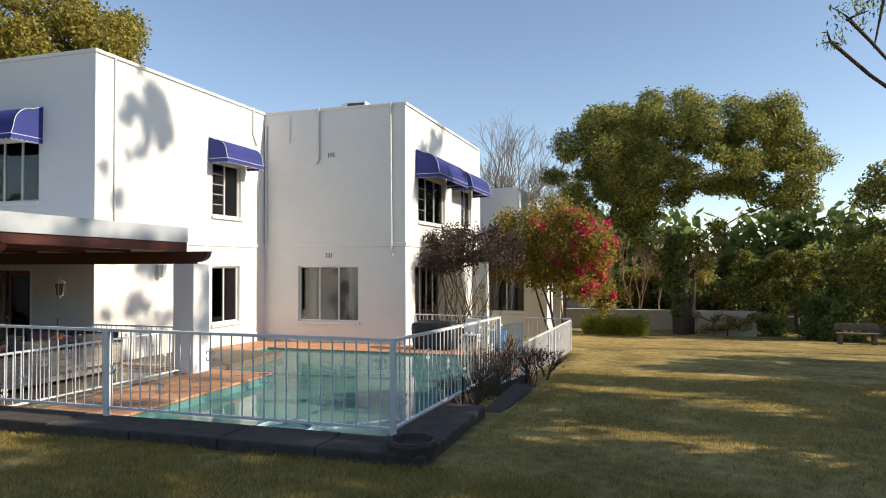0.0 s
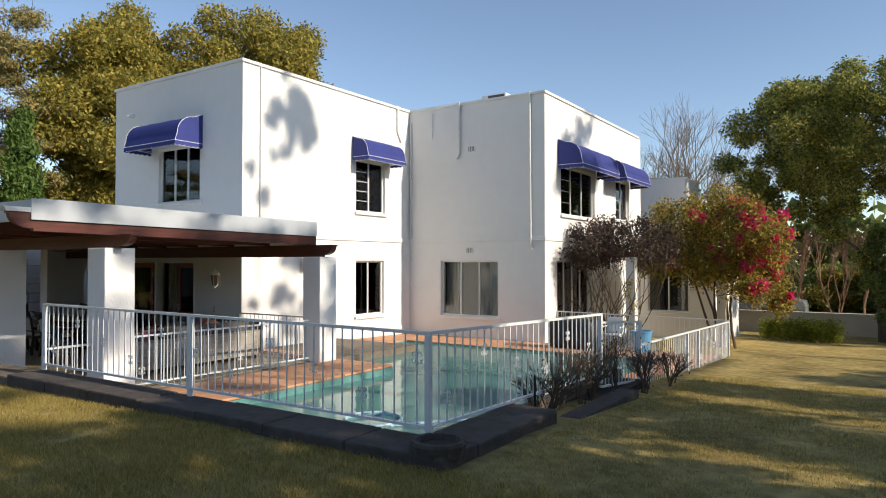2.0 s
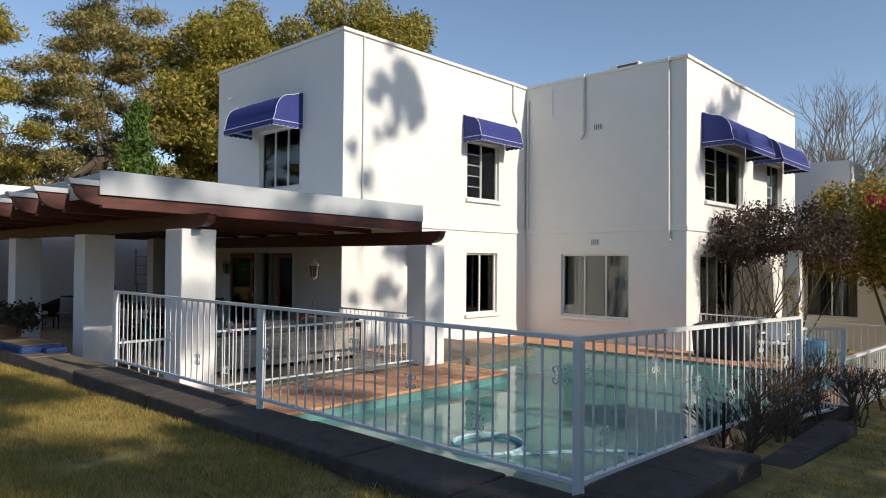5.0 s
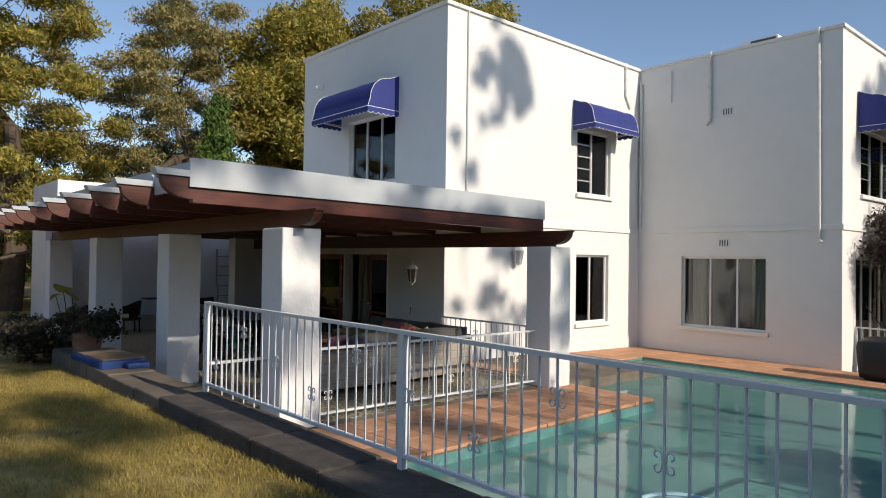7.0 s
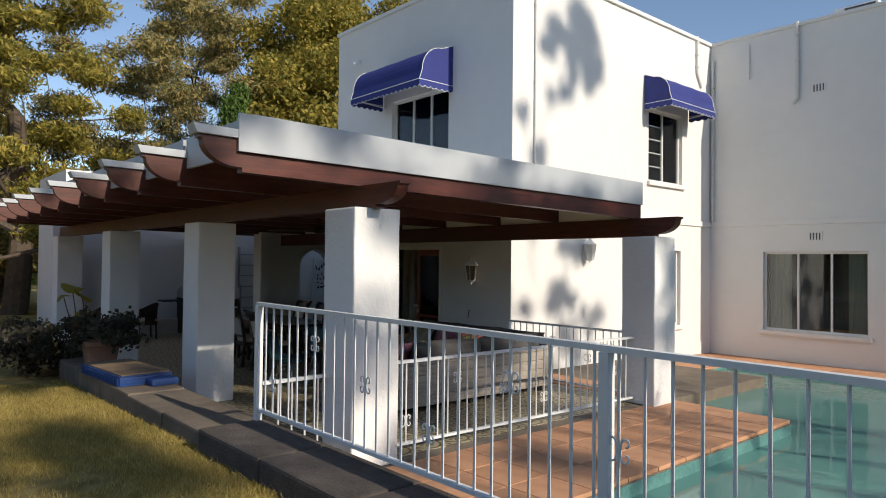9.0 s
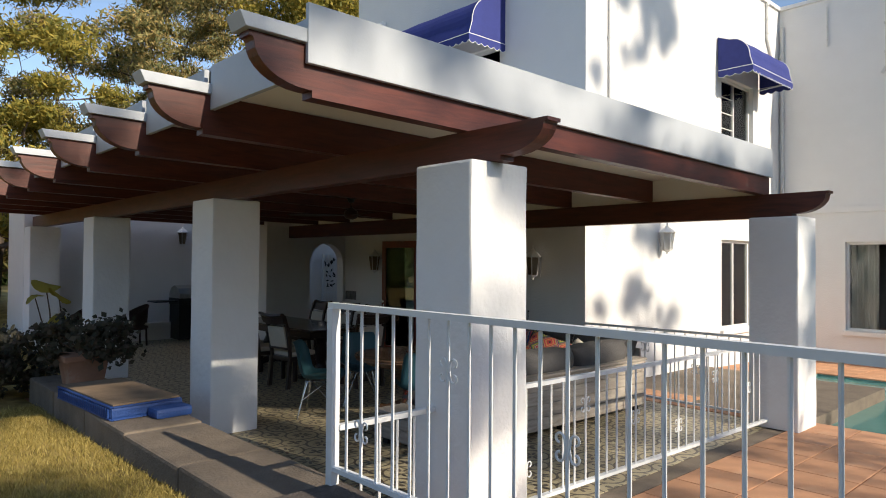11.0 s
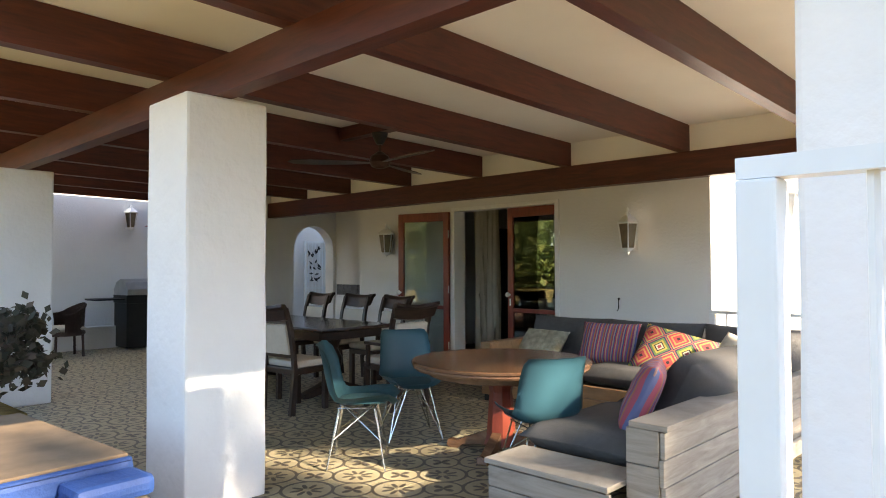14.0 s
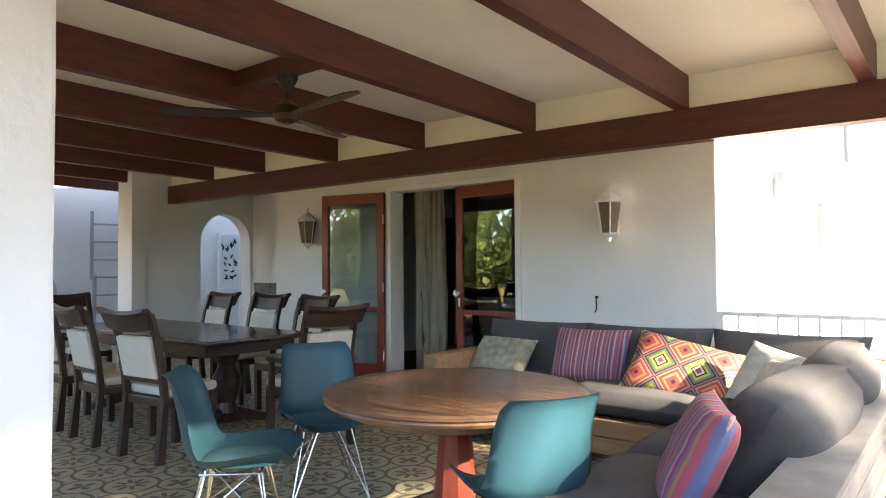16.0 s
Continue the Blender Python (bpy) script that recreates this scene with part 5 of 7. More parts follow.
def kilim(name, cell=3.9):
    """Concentric diamonds in red, yellow, green and navy on cream."""
    m = bpy.data.materials.new(name)
    m.use_nodes = True
    nt = m.node_tree
    p = nt.nodes["Principled BSDF"]
    p.inputs["Roughness"].default_value = 0.9
    co = nt.nodes.new("ShaderNodeTexCoord")
    sp = nt.nodes.new("ShaderNodeSeparateXYZ")
    nt.links.new(co.outputs["Object"], sp.inputs[0])
    def op(kind, a, b=None):
        n = nt.nodes.new("ShaderNodeMath")
        n.operation = kind
        for i, v in enumerate((a, b)):
            if v is None:
                continue
            if isinstance(v, (int, float)):
                n.inputs[i].default_value = v
            else:
                nt.links.new(v, n.inputs[i])
        return n.outputs[0]
    u = op("ADD", op("MULTIPLY", sp.outputs["X"], cell), op("MULTIPLY", sp.outputs["Y"], cell))
    v = op("SUBTRACT", op("MULTIPLY", sp.outputs["X"], cell), op("MULTIPLY", sp.outputs["Y"], cell))
    a = op("ABSOLUTE", op("SUBTRACT", op("FRACT", u), 0.5))
    b = op("ABSOLUTE", op("SUBTRACT", op("FRACT", v), 0.5))
    d = op("MULTIPLY", op("MAXIMUM", a, b), 2.0)
    par = op("FRACT", op("MULTIPLY", op("ADD", op("FLOOR", u), op("FLOOR", v)), 0.5))
    def ramp(cols):
        r = nt.nodes.new("ShaderNodeValToRGB")
        r.color_ramp.interpolation = "CONSTANT"
        for i, (pos, c) in enumerate(cols):
            e = r.color_ramp.elements[i] if i < 2 else r.color_ramp.elements.new(pos)
            e.position = pos
            e.color = (*c, 1)
        nt.links.new(d, r.inputs["Fac"])
        return r.outputs["Color"]
    c1 = ramp([(0.0, (0.45, 0.08, 0.10)), (0.18, (0.7, 0.62, 0.45)), (0.32, (0.05, 0.03, 0.03)), (0.42, (0.55, 0.42, 0.10)), (0.6, (0.16, 0.25, 0.08)), (0.78, (0.05, 0.05, 0.12)), (0.90, (0.50, 0.16, 0.09))])
    c2 = ramp([(0.0, (0.05, 0.03, 0.03)), (0.15, (0.5, 0.07, 0.07)), (0.42, (0.62, 0.28, 0.10)), (0.6, (0.55, 0.06, 0.08)), (0.78, (0.45, 0.35, 0.12)), (0.90, (0.10, 0.06, 0.14))])
    mx = nt.nodes.new("ShaderNodeMix")
    mx.data_type = "RGBA"
    nt.links.new(op("GREATER_THAN", par, 0.25), mx.inputs["Factor"])
    nt.links.new(c1, mx.inputs["A"])
    nt.links.new(c2, mx.inputs["B"])
    nt.links.new(mx.outputs["Result"], p.inputs["Base Color"])
    return m


M_STRIPE = stripes("striped_weave", [(0.05, 0.07, 0.18), (0.34, 0.05, 0.07), (0.38, 0.27, 0.18), (0.28, 0.06, 0.17), (0.08, 0.11, 0.22), (0.36, 0.13, 0.05), (0.20, 0.04, 0.10), (0.30, 0.22, 0.20)], 11.0)
M_STRIPE2 = stripes("pink_striped_weave", [(0.34, 0.07, 0.10), (0.10, 0.12, 0.24), (0.36, 0.20, 0.17), (0.26, 0.04, 0.10), (0.15, 0.10, 0.19), (0.34, 0.14, 0.07)], 10.0)
M_KILIM = kilim("diamond_kilim")
M_OLIVE = mat("olive_print", (0.40, 0.37, 0.27), 0.9, var=0.45, scale=16, stain=(0.16, 0.13, 0.05))
M_FLORAL = mat("floral_linen", (0.60, 0.55, 0.46), 0.9, var=0.25, scale=14, stain=(0.30, 0.22, 0.14))


def pillow(label, m, sx, sy, sz, at, seed):
    t = thing("scatter_cushion", label, "cushion", "scatter cushions")
    t.matrix_basis = pose(0.08, -0.1, 0) @ at
    part("cover", puff(sx, sy, sz, 0.45, seed, 16, 16), m, t, smooth=True)
    return t


pillow("olive printed scatter cushion propped on the sofa", M_OLIVE, 0.58, 0.36, 0.15, pose(-10.95, 12.96, 0.46, 50, 0, -6), 21)
pillow("multicoloured striped scatter cushion propped on the sofa", M_STRIPE, 0.60, 0.45, 0.17, pose(-10.17, 12.98, 0.52, 62, 0, 6), 22)
pillow("bright diamond-patterned scatter cushion on the sofa", M_KILIM, 0.72, 0.50, 0.18, pose(-9.44, 12.88, 0.475, 52, 12, 4), 23)
pillow("cream floral scatter cushion in the sofa's corner", M_FLORAL, 0.45, 0.42, 0.15, pose(-8.84, 12.72, 0.50, 60, 10, -25), 24)
pillow("pale floral scatter cushion in the sofa's corner", M_FLORAL, 0.40, 0.40, 0.14, pose(-8.74, 12.28, 0.50, 62, -6, -58), 25)
pillow("pink and blue striped scatter cushion leaning on the sofa back", M_STRIPE2, 0.48, 0.44, 0.16, pose(-8.64, 10.70, 0.53, 64, 0, -66), 26)


# ---- barbecue, wicker chairs, ladder, birds ----
M_STEEL = mat("brushed_steel", (0.45, 0.46, 0.47), 0.3, 0.9)
th = thing("barbecue", "black gas barbecue with steel hood and side shelf", "barbecue", "", "", (-18.75, 11.95, Z0))
for nm, b, m in (("cabinet", (-0.28, 0.28, -0.45, 0.45, 0.02, 0.78), M_IRON), ("firebox", (-0.30, 0.30, -0.46, 0.46, 0.78, 0.92), M_IRON), ("side_shelf", (-0.24, 0.24, -0.95, -0.47, 0.84, 0.87), M_IRON)):
    bm = bmesh.new()
    box(bm, *b, bevel=0.01)
    part(nm, bm, m, th)
bm = bmesh.new()
extrude_profile(bm, [(-0.30, 0.921), (-0.30, 1.02), (-0.2, 1.14), (0.0, 1.2), (0.2, 1.14), (0.30, 1.02), (0.30, 0.921)], "y", -0.45, 0.45)
part("hood", bm, M_STEEL, th, "brushed steel hood")
M_WICKER = mat("dark_wicker", (0.05, 0.022, 0.014), 0.6, var=0.3, scale=60, bump=0.6, bump_scale=120)
th = thing("wicker_armchair", "dark wicker armchair with a pale seat cushion", "chair", "wicker armchairs", "", (-18.3, 10.5, Z0))
bm = bmesh.new()
rows = []
for k in range(17):
    a = radians(-20 + 220 * k / 16)
    hgt = 0.66 + 0.16 * math.sin(max(0.0, min(math.pi, (a))))
    rows.append([bm.verts.new((r * math.cos(a), r * math.sin(a) * 0.95, z)) for r, z in ((0.27, 0.38), (0.29, hgt - 0.06), (0.31, hgt), (0.29, hgt + 0.02))])
for a, b in zip(rows, rows[1:]):
    for k in range(3):
        bm.faces.new((a[k], b[k], b[k + 1], a[k + 1]))
bmesh.ops.solidify(bm, geom=bm.faces[:], thickness=0.025)
part("back", bm, M_WICKER, th)
bm = bmesh.new()
lathe(bm, [(0.26, 0.33), (0.28, 0.35), (0.28, 0.39)], 20)
part("seat", bm, M_WICKER, th)
ob = part("cushion", puff(0.48, 0.48, 0.09, 0.2, 3, 8, 8), M_CREAM, th, "pale seat cushion", smooth=True)
ob.location = (0, 0, 0.44)
for sx in (1, -1):
    for sy in (1, -1):
        bm = bmesh.new()
        tube(bm, (sx * 0.2, sy * 0.2, 0.0), (sx * 0.19, sy * 0.19, 0.34), 0.02, seg=8)
        part("leg", bm, M_WICKER, th)
copy_thing(th, pose(-18.2, 9.6, Z0, 0, 0, 40))
solid("wall_plinth", [(-19.19, -18.95, 8.2, 16.0, Z0, 0.28)], M_WALL, "low white plaster plinth along the wall", "plinth", bevel=0.01)
th = thing("ladder", "folding aluminium ladder leaning on the wall", "ladder")
M_ALU = mat("ladder_aluminium", (0.36, 0.37, 0.38), 0.45, 0.5)
for y in (13.16, 13.62):
    for z0, z1 in ((Z0, 1.05), (1.1, 2.15)):
        bm = bmesh.new()
        box(bm, -18.86 - 0.1 * z1, -18.80 - 0.1 * z1, y - 0.02, y + 0.02, z0, z1, bevel=0.004)
        part("rail", bm, M_ALU, th)
    bm = bmesh.new()
    tube(bm, (-18.98, y - 0.03, 1.08), (-18.98, y + 0.03, 1.08), 0.06, seg=12)
    part("joint", bm, M_ALU, th)
for k in range(7):
    z = 0.2 + k * 0.29
    bm = bmesh.new()
    x = -18.83 - (0.105 if z < 1.07 else 0.215)
    tube(bm, (x, 13.17, z), (x, 13.61, z), 0.016, seg=8)
    part("rung", bm, M_ALU, th)


def bird(label, m, at, turn, s=1.0):
    """A flat metal flying bird ornament with body, wings and a long bill."""
    t = thing("bird_ornament", label, "ornament", "hanging birds")
    t.matrix_basis = pose(*at, 0, 0, turn) @ Matrix.Scale(s, 4)
    bm = bmesh.new()
    lathe(bm, [(0.005, -0.16), (0.03, -0.08), (0.042, 0.0), (0.03, 0.09), (0.012, 0.13), (0.022, 0.16), (0.01, 0.19), (0.003, 0.28)], 10)
    bmesh.ops.transform(bm, matrix=Matrix.Rotation(radians(90), 4, "Y"), verts=bm.verts[:])
    part("body", bm, m, t)
    for sy in (1, -1):
        bm = bmesh.new()
        extrude_profile(bm, [(0.07, 0.0), (-0.06, 0.0), (-0.14, sy * 0.24), (-0.02, sy * 0.2)], "z", 0.01, 0.016)
        bmesh.ops.transform(bm, matrix=Matrix.Rotation(radians(12 * sy), 4, "X"), verts=bm.verts[:])
        part("wing", bm, m, t)
    bm = bmesh.new()
    tube(bm, (0, 0, 0.03), (0, 0, 0.45), 0.0015, seg=4)
    part("wire", bm, M_IRON, t)
    return t


bird("painted red flying bird hanging from the rafters", mat("bird_red", (0.32, 0.05, 0.07), 0.5), (-13.5, 9.95, 1.72), 200)
bird("painted yellow flying bird hanging from the rafters", mat("bird_yellow", (0.55, 0.30, 0.03), 0.5), (-12.2, 9.55, 2.18), 190)

# ---- mattress, potted plants by the apron ----
M_BLUEPAD = mat("bright_blue_cover", (0.017, 0.060, 0.22), 0.6, var=0.25, scale=9, bump=0.2)
M_TANPAD = mat("brown_mattress_top", (0.23, 0.16, 0.10), 0.85, var=0.3, scale=6, stain=(0.15, 0.10, 0.06))
th = thing("dog_mattress", "worn mattress with blue piped sides and brown top", "mattress", "", "", (-10.24, 7.80, 0.352))
bm = bmesh.new()
box(bm, -0.72, 0.60, -0.30, 0.30, 0.0, 0.12, bevel=0.035)
part("side_cover", bm, M_BLUEPAD, th)
bm = bmesh.new()
box(bm, -0.70, 0.575, -0.28, 0.28, 0.116, 0.132, bevel=0.007)
part("top_cover", bm, M_TANPAD, th, "brown stained top")
for k in range(26):
    bm = bmesh.new()
    tube(bm, (-0.66 + k * 0.048, -0.30, 0.022), (-0.66 + k * 0.048, -0.30, 0.100), 0.013, seg=6)
    part("ridge", bm, M_BLUEPAD, th)
for z in (0.012, 0.112):
    bm = bmesh.new()
    polytube(bm, [(-0.70, -0.298, z), (0.58, -0.298, z), (0.598, -0.28, z), (0.598, 0.28, z)], 0.009, seg=6)
    part("piping", bm, M_BLUEPAD, th)
bm = bmesh.new()
box(bm, 0.603, 0.80, -0.02, 0.29, 0.0, 0.085, bevel=0.03)
part("end_flap", bm, M_BLUEPAD, th, "dark blue folded end")
th.rotation_euler = (0, 0, radians(4))

# ---- planting ----
def leaf_mat(name, cols, trans=0.45, rough=0.6):
    """Leaf colours varied leaf by leaf, with light passing through."""
    m = bpy.data.materials.new(name)
    m.use_nodes = True
    nt = m.node_tree
    out = nt.nodes["Material Output"]
    p = nt.nodes["Principled BSDF"]
    p.inputs["Roughness"].default_value = rough
    p.inputs["Specular IOR Level"].default_value = 0.25
    g = nt.nodes.new("ShaderNodeNewGeometry")
    r = nt.nodes.new("ShaderNodeValToRGB")
    for i, c in enumerate(cols):
        e = r.color_ramp.elements[i] if i < 2 else r.color_ramp.elements.new(i / (len(cols) - 1))
        e.position = i / (len(cols) - 1)
        e.color = (*c, 1)
    nt.links.new(g.outputs["Random Per Island"], r.inputs["Fac"])
    nt.links.new(r.outputs["Color"], p.inputs["Base Color"])
    t = nt.nodes.new("ShaderNodeBsdfTranslucent")
    nt.links.new(r.outputs["Color"], t.inputs["Color"])
    mx = nt.nodes.new("ShaderNodeMixShader")
    mx.inputs[0].default_value = trans
    nt.links.new(p.outputs[0], mx.inputs[1])
    nt.links.new(t.outputs[0], mx.inputs[2])
    nt.links.new(mx.outputs[0], out.inputs["Surface"])
    return m


M_BARK = mat("grey_brown_bark", (0.10, 0.075, 0.055), 0.95, var=0.35, scale=9, bump=0.9, bump_scale=25)
M_TWIG = mat("dry_twigs", (0.12, 0.085, 0.06), 0.9, var=0.3, scale=10)
M_PALETWIG = mat("pale_twigs", (0.30, 0.24, 0.18), 0.9, var=0.25, scale=10)
L_DARK = leaf_mat("dark_leaves", [(0.095, 0.145, 0.045), (0.18, 0.235, 0.075), (0.31, 0.33, 0.10)], 0.5)
L_GOLD = leaf_mat("golden_green_leaves", [(0.15, 0.16, 0.04), (0.30, 0.26, 0.055), (0.52, 0.40, 0.09)])
L_CAMPHOR = leaf_mat("camphor_leaves", [(0.09, 0.13, 0.04), (0.23, 0.25, 0.065), (0.54, 0.45, 0.10)], 0.45)
L_CEDAR = leaf_mat("cedar_needles", [(0.11, 0.13, 0.055), (0.24, 0.22, 0.085), (0.46, 0.32, 0.12)], 0.3)
L_CYPRESS = leaf_mat("cypress_sprays", [(0.046, 0.091, 0.019), (0.091, 0.150, 0.033), (0.130, 0.195, 0.039)], 0.2)
L_BOUG = leaf_mat("bougainvillea_leaves", [(0.11, 0.13, 0.035), (0.30, 0.25, 0.06), (0.55, 0.36, 0.08)], 0.5)
L_FLOWER = leaf_mat("pink_bracts", [(0.604, 0.029, 0.144), (0.750, 0.057, 0.230), (0.719, 0.043, 0.071)], 0.4)
L_DUSK = leaf_mat("dull_twiggy_leaves", [(0.04, 0.032, 0.025), (0.07, 0.05, 0.04), (0.10, 0.065, 0.05)], 0.2)
L_LIME = leaf_mat("clipped_hedge_leaves", [(0.12, 0.15, 0.025), (0.25, 0.28, 0.035), (0.40, 0.40, 0.06)], 0.5)
L_GRASS = leaf_mat("grass_blades", [(0.20, 0.16, 0.045), (0.40, 0.31, 0.09), (0.62, 0.50, 0.19)], 0.35, 0.8)
L_POT = leaf_mat("grey_green_leaves", [(0.05, 0.055, 0.04), (0.09, 0.085, 0.06), (0.12, 0.10, 0.08)])


def leaf_cloud(name, centers, radii, counts, size, material, parent, seed, shell=0.55, droop=0.0, aspect=0.5, label="", squash=1.0):
    """Many small folded leaves scattered through clumps."""
    rng = np.random.default_rng(seed)
    P = []
    for c, r, n in zip(centers, radii, counts):
        d = rng.normal(size=(n, 3))
        d /= np.linalg.norm(d, axis=1)[:, None] + 1e-9
        rad = r * (shell + (1 - shell) * rng.random(n)) * (0.78 + 0.44 * rng.random(n))
        q = d * rad[:, None]
        q[:, 2] *= squash
        P.append(np.asarray(c)[None, :] + q)
    P = np.concatenate(P)
    n = len(P)
    a = rng.normal(size=(n, 3))
    a[:, 2] -= droop
    a /= np.linalg.norm(a, axis=1)[:, None] + 1e-9
    b = np.cross(a, rng.normal(size=(n, 3)))
    b /= np.linalg.norm(b, axis=1)[:, None] + 1e-9
    s = size * (0.6 + 0.8 * rng.random(n))[:, None]
    V = np.empty((n, 4, 3))
    V[:, 0] = P - a * s
    V[:, 1] = P + b * s * aspect
    V[:, 2] = P + a * s
    V[:, 3] = P - b * s * aspect
    me = bpy.data.meshes.new(name)
    me.from_pydata(V.reshape(-1, 3).tolist(), [], np.arange(n * 4).reshape(n, 4).tolist())
    me.materials.append(material)
    ob = new(name, me)
    if parent:
        ob.parent = parent
    if label:
        ob["label"] = label
    return ob


def branch(bm, p, q, r0, r1, rnd, bend=0.12, seg=6, steps=4):
    p, q = Vector(p), Vector(q)
    L = (q - p).length
    off = Vector((rnd.uniform(-1, 1), rnd.uniform(-1, 1), rnd.uniform(-0.4, 0.6))) * L * bend
    polytube(bm, [p.lerp(q, k / steps) + off * math.sin(math.pi * k / steps) for k in range(steps + 1)], r0, r1, seg)


def tree(name, label, base, fork, clumps, n_leaf, size, leaves, seed, trunk_r=0.3, stems=1, bark=None, droop=0.0, aspect=0.5, shell=0.5, squash=0.8, category="tree", group=""):
    """A tree: tapered trunk, forked limbs reaching each clump, and a crown of many leaves. clumps: (centre, radius), relative to the base."""
    rnd = random.Random(seed)
    th = thing(name, label, category, group, "", base)
    bm = bmesh.new()
    tops = []
    for k in range(stems):
        a = 2 * math.pi * k / max(stems, 1) + 0.4
        t = Vector((math.cos(a) * 0.5 * (stems > 1), math.sin(a) * 0.5 * (stems > 1), fork * rnd.uniform(0.85, 1.1)))
        branch(bm, (math.cos(a) * trunk_r * (stems > 1), math.sin(a) * trunk_r * (stems > 1), -0.3), t, trunk_r, trunk_r * 0.6, rnd, 0.05, 10, 5)
        tops.append((t, trunk_r * 0.6))
    limbs = []
    for c, r in sorted(clumps, key=lambda q: q[0][2]):
        c = Vector(c)
        cand = tops + limbs
        t, tr = min(cand, key=lambda q: (q[0] - c).length + 0.6 * max(0, q[0].z - c.z + 0.2) * 3)
        branch(bm, t, c, min(tr, 0.35 * trunk_r + 0.04), 0.03, rnd, 0.13, 6, 4)
        limbs.append((t.lerp(c, 0.6), tr * 0.55))
        for j in range(3):
            d = Vector((rnd.uniform(-1, 1), rnd.uniform(-1, 1), rnd.uniform(-0.6, 1))).normalized()
            branch(bm, c - d * r * 0.1, c + d * r * 0.85, 0.025, 0.008, rnd, 0.1, 4, 3)
    part("trunk", bm, bark or M_BARK, th)
    tot = sum(r ** 2 for _, r in clumps)
    leaf_cloud("crown", [c for c, _ in clumps], [r for _, r in clumps], [max(20, int(n_leaf * r * r / tot)) for _, r in clumps], size, leaves, th, seed, shell, droop, aspect, squash=squash)
    return th


def crown(seed, n, cx, cy, cz, rx, ry, rz, r0, r1, hollow=0.35):
    """Clump centres spread through the outer part of an ellipsoid."""
    rnd = random.Random(seed)
    out = []
    while len(out) < n:
        d = Vector((rnd.uniform(-1, 1), rnd.uniform(-1, 1), rnd.uniform(-1, 1)))
        if not hollow < d.length < 1:
            continue
        p = Vector((cx + d.x * rx, cy + d.y * ry, cz + d.z * rz))
        r = rnd.uniform(r0, r1)
        if all((p - Vector(c)).length > 0.55 * (r + q) for c, q in out) or rnd.random() < 0.03:
            out.append((tuple(p), r))
    return out


GZ = lawn_height
# the large spreading tree beyond the lawn
tree("camphor_tree", "broad multi-stemmed camphor tree with golden-green crown", (3.8, 34.6, GZ(3.8, 34.6)), 2.8,
     [q for q in crown(1, 165, -0.1, 0, 7.9, 6.1, 4.4, 3.1, 0.5, 0.95, 0.40) if not (q[0][2] < 6.6 and -1.5 < q[0][0] < 3.6) and not (0.9 < q[0][0] < 2.0 and q[0][2] > 9.6)] + [((-5.2, 0, 5.7), 0.8), ((-4.5, 0, 5.3), 0.6), ((5.0, 0, 6.3), 0.8), ((-3.2, -1, 5.2), 0.5), ((3.0, -1, 9.6), 1.0), ((-1.2, -1, 9.7), 1.0), ((-1.9, -0.6, 4.4), 0.6), ((0.5, -0.5, 4.2), 0.55), ((0.9, -0.4, 3.3), 0.55), ((-0.9, -0.5, 3.4), 0.55), ((1.5, -0.5, 4.9), 0.5)], 175000, 0.062, L_CAMPHOR, 11, 0.25, 3, shell=0.45)
tree("ivy_shrub", "dark ivy-covered growth round the trunk", (3.6, 34.2, GZ(3.6, 34.2)), 0.8, crown(2, 16, -0.1, 0.3, 2.6, 0.6, 0.6, 2.0, 0.3, 0.55, 0.0), 9000, 0.07, L_DARK, 12, 0.1, 1, category="shrub")
tree("ivy_shrub", "dark evergreen shrub beside the large tree", (6.8, 35.9, GZ(6.8, 35.9)), 1.2, crown(3, 18, 0.2, 0, 2.3, 1.3, 1.2, 2.0, 0.3, 0.6, 0.1), 7000, 0.08, L_CAMPHOR, 13, 0.1, 1, category="shrub")
tree("olive_tree", "dark grey-green tree at the lawn's far edge", (12.2, 33.0, GZ(12.2, 33)), 1.6, crown(4, 30, 0, 0, 4.4, 2.4, 2.2, 3.4, 0.6, 1.0, 0.1), 22000, 0.08, L_CAMPHOR, 14, 0.2, 1)
tree("garden_tree", "loose green garden tree behind the lawn", (9.0, 36.5, GZ(9, 36.5)), 2.0, crown(5, 20, 0, 0, 2.7, 2.4, 2.0, 1.3, 0.35, 0.65, 0.1), 11000, 0.08, L_CAMPHOR, 15, 0.15, 1)
# trees behind the house and to the west
tree("broadleaf_tree", "tall golden-green broadleaf tree behind the house", (-26.8, 28.5, -0.5), 6.5, crown(6, 44, 0, 0, 12.4, 4.6, 4.4, 4.0, 1.0, 1.7, 0.2), 80000, 0.10, L_GOLD, 16, 0.35, 1)
tree("broadleaf_tree", "full golden-green tree behind the outbuilding", (-27.5, 20.0, -0.5), 4.5, crown(8, 40, 0, 0, 9.0, 3.4, 3.4, 4.8, 0.9, 1.5, 0.1), 60000, 0.10, L_GOLD, 18, 0.3, 1)
tree("broadleaf_tree", "slender yellow-green tree behind the outbuilding", (-30.5, 23.5, -0.5), 5.5, crown(7, 44, 0, 0, 10.5, 3.0, 3.2, 6.0, 0.9, 1.5, 0.1), 60000, 0.10, L_GOLD, 17, 0.3, 1, droop=0.8)
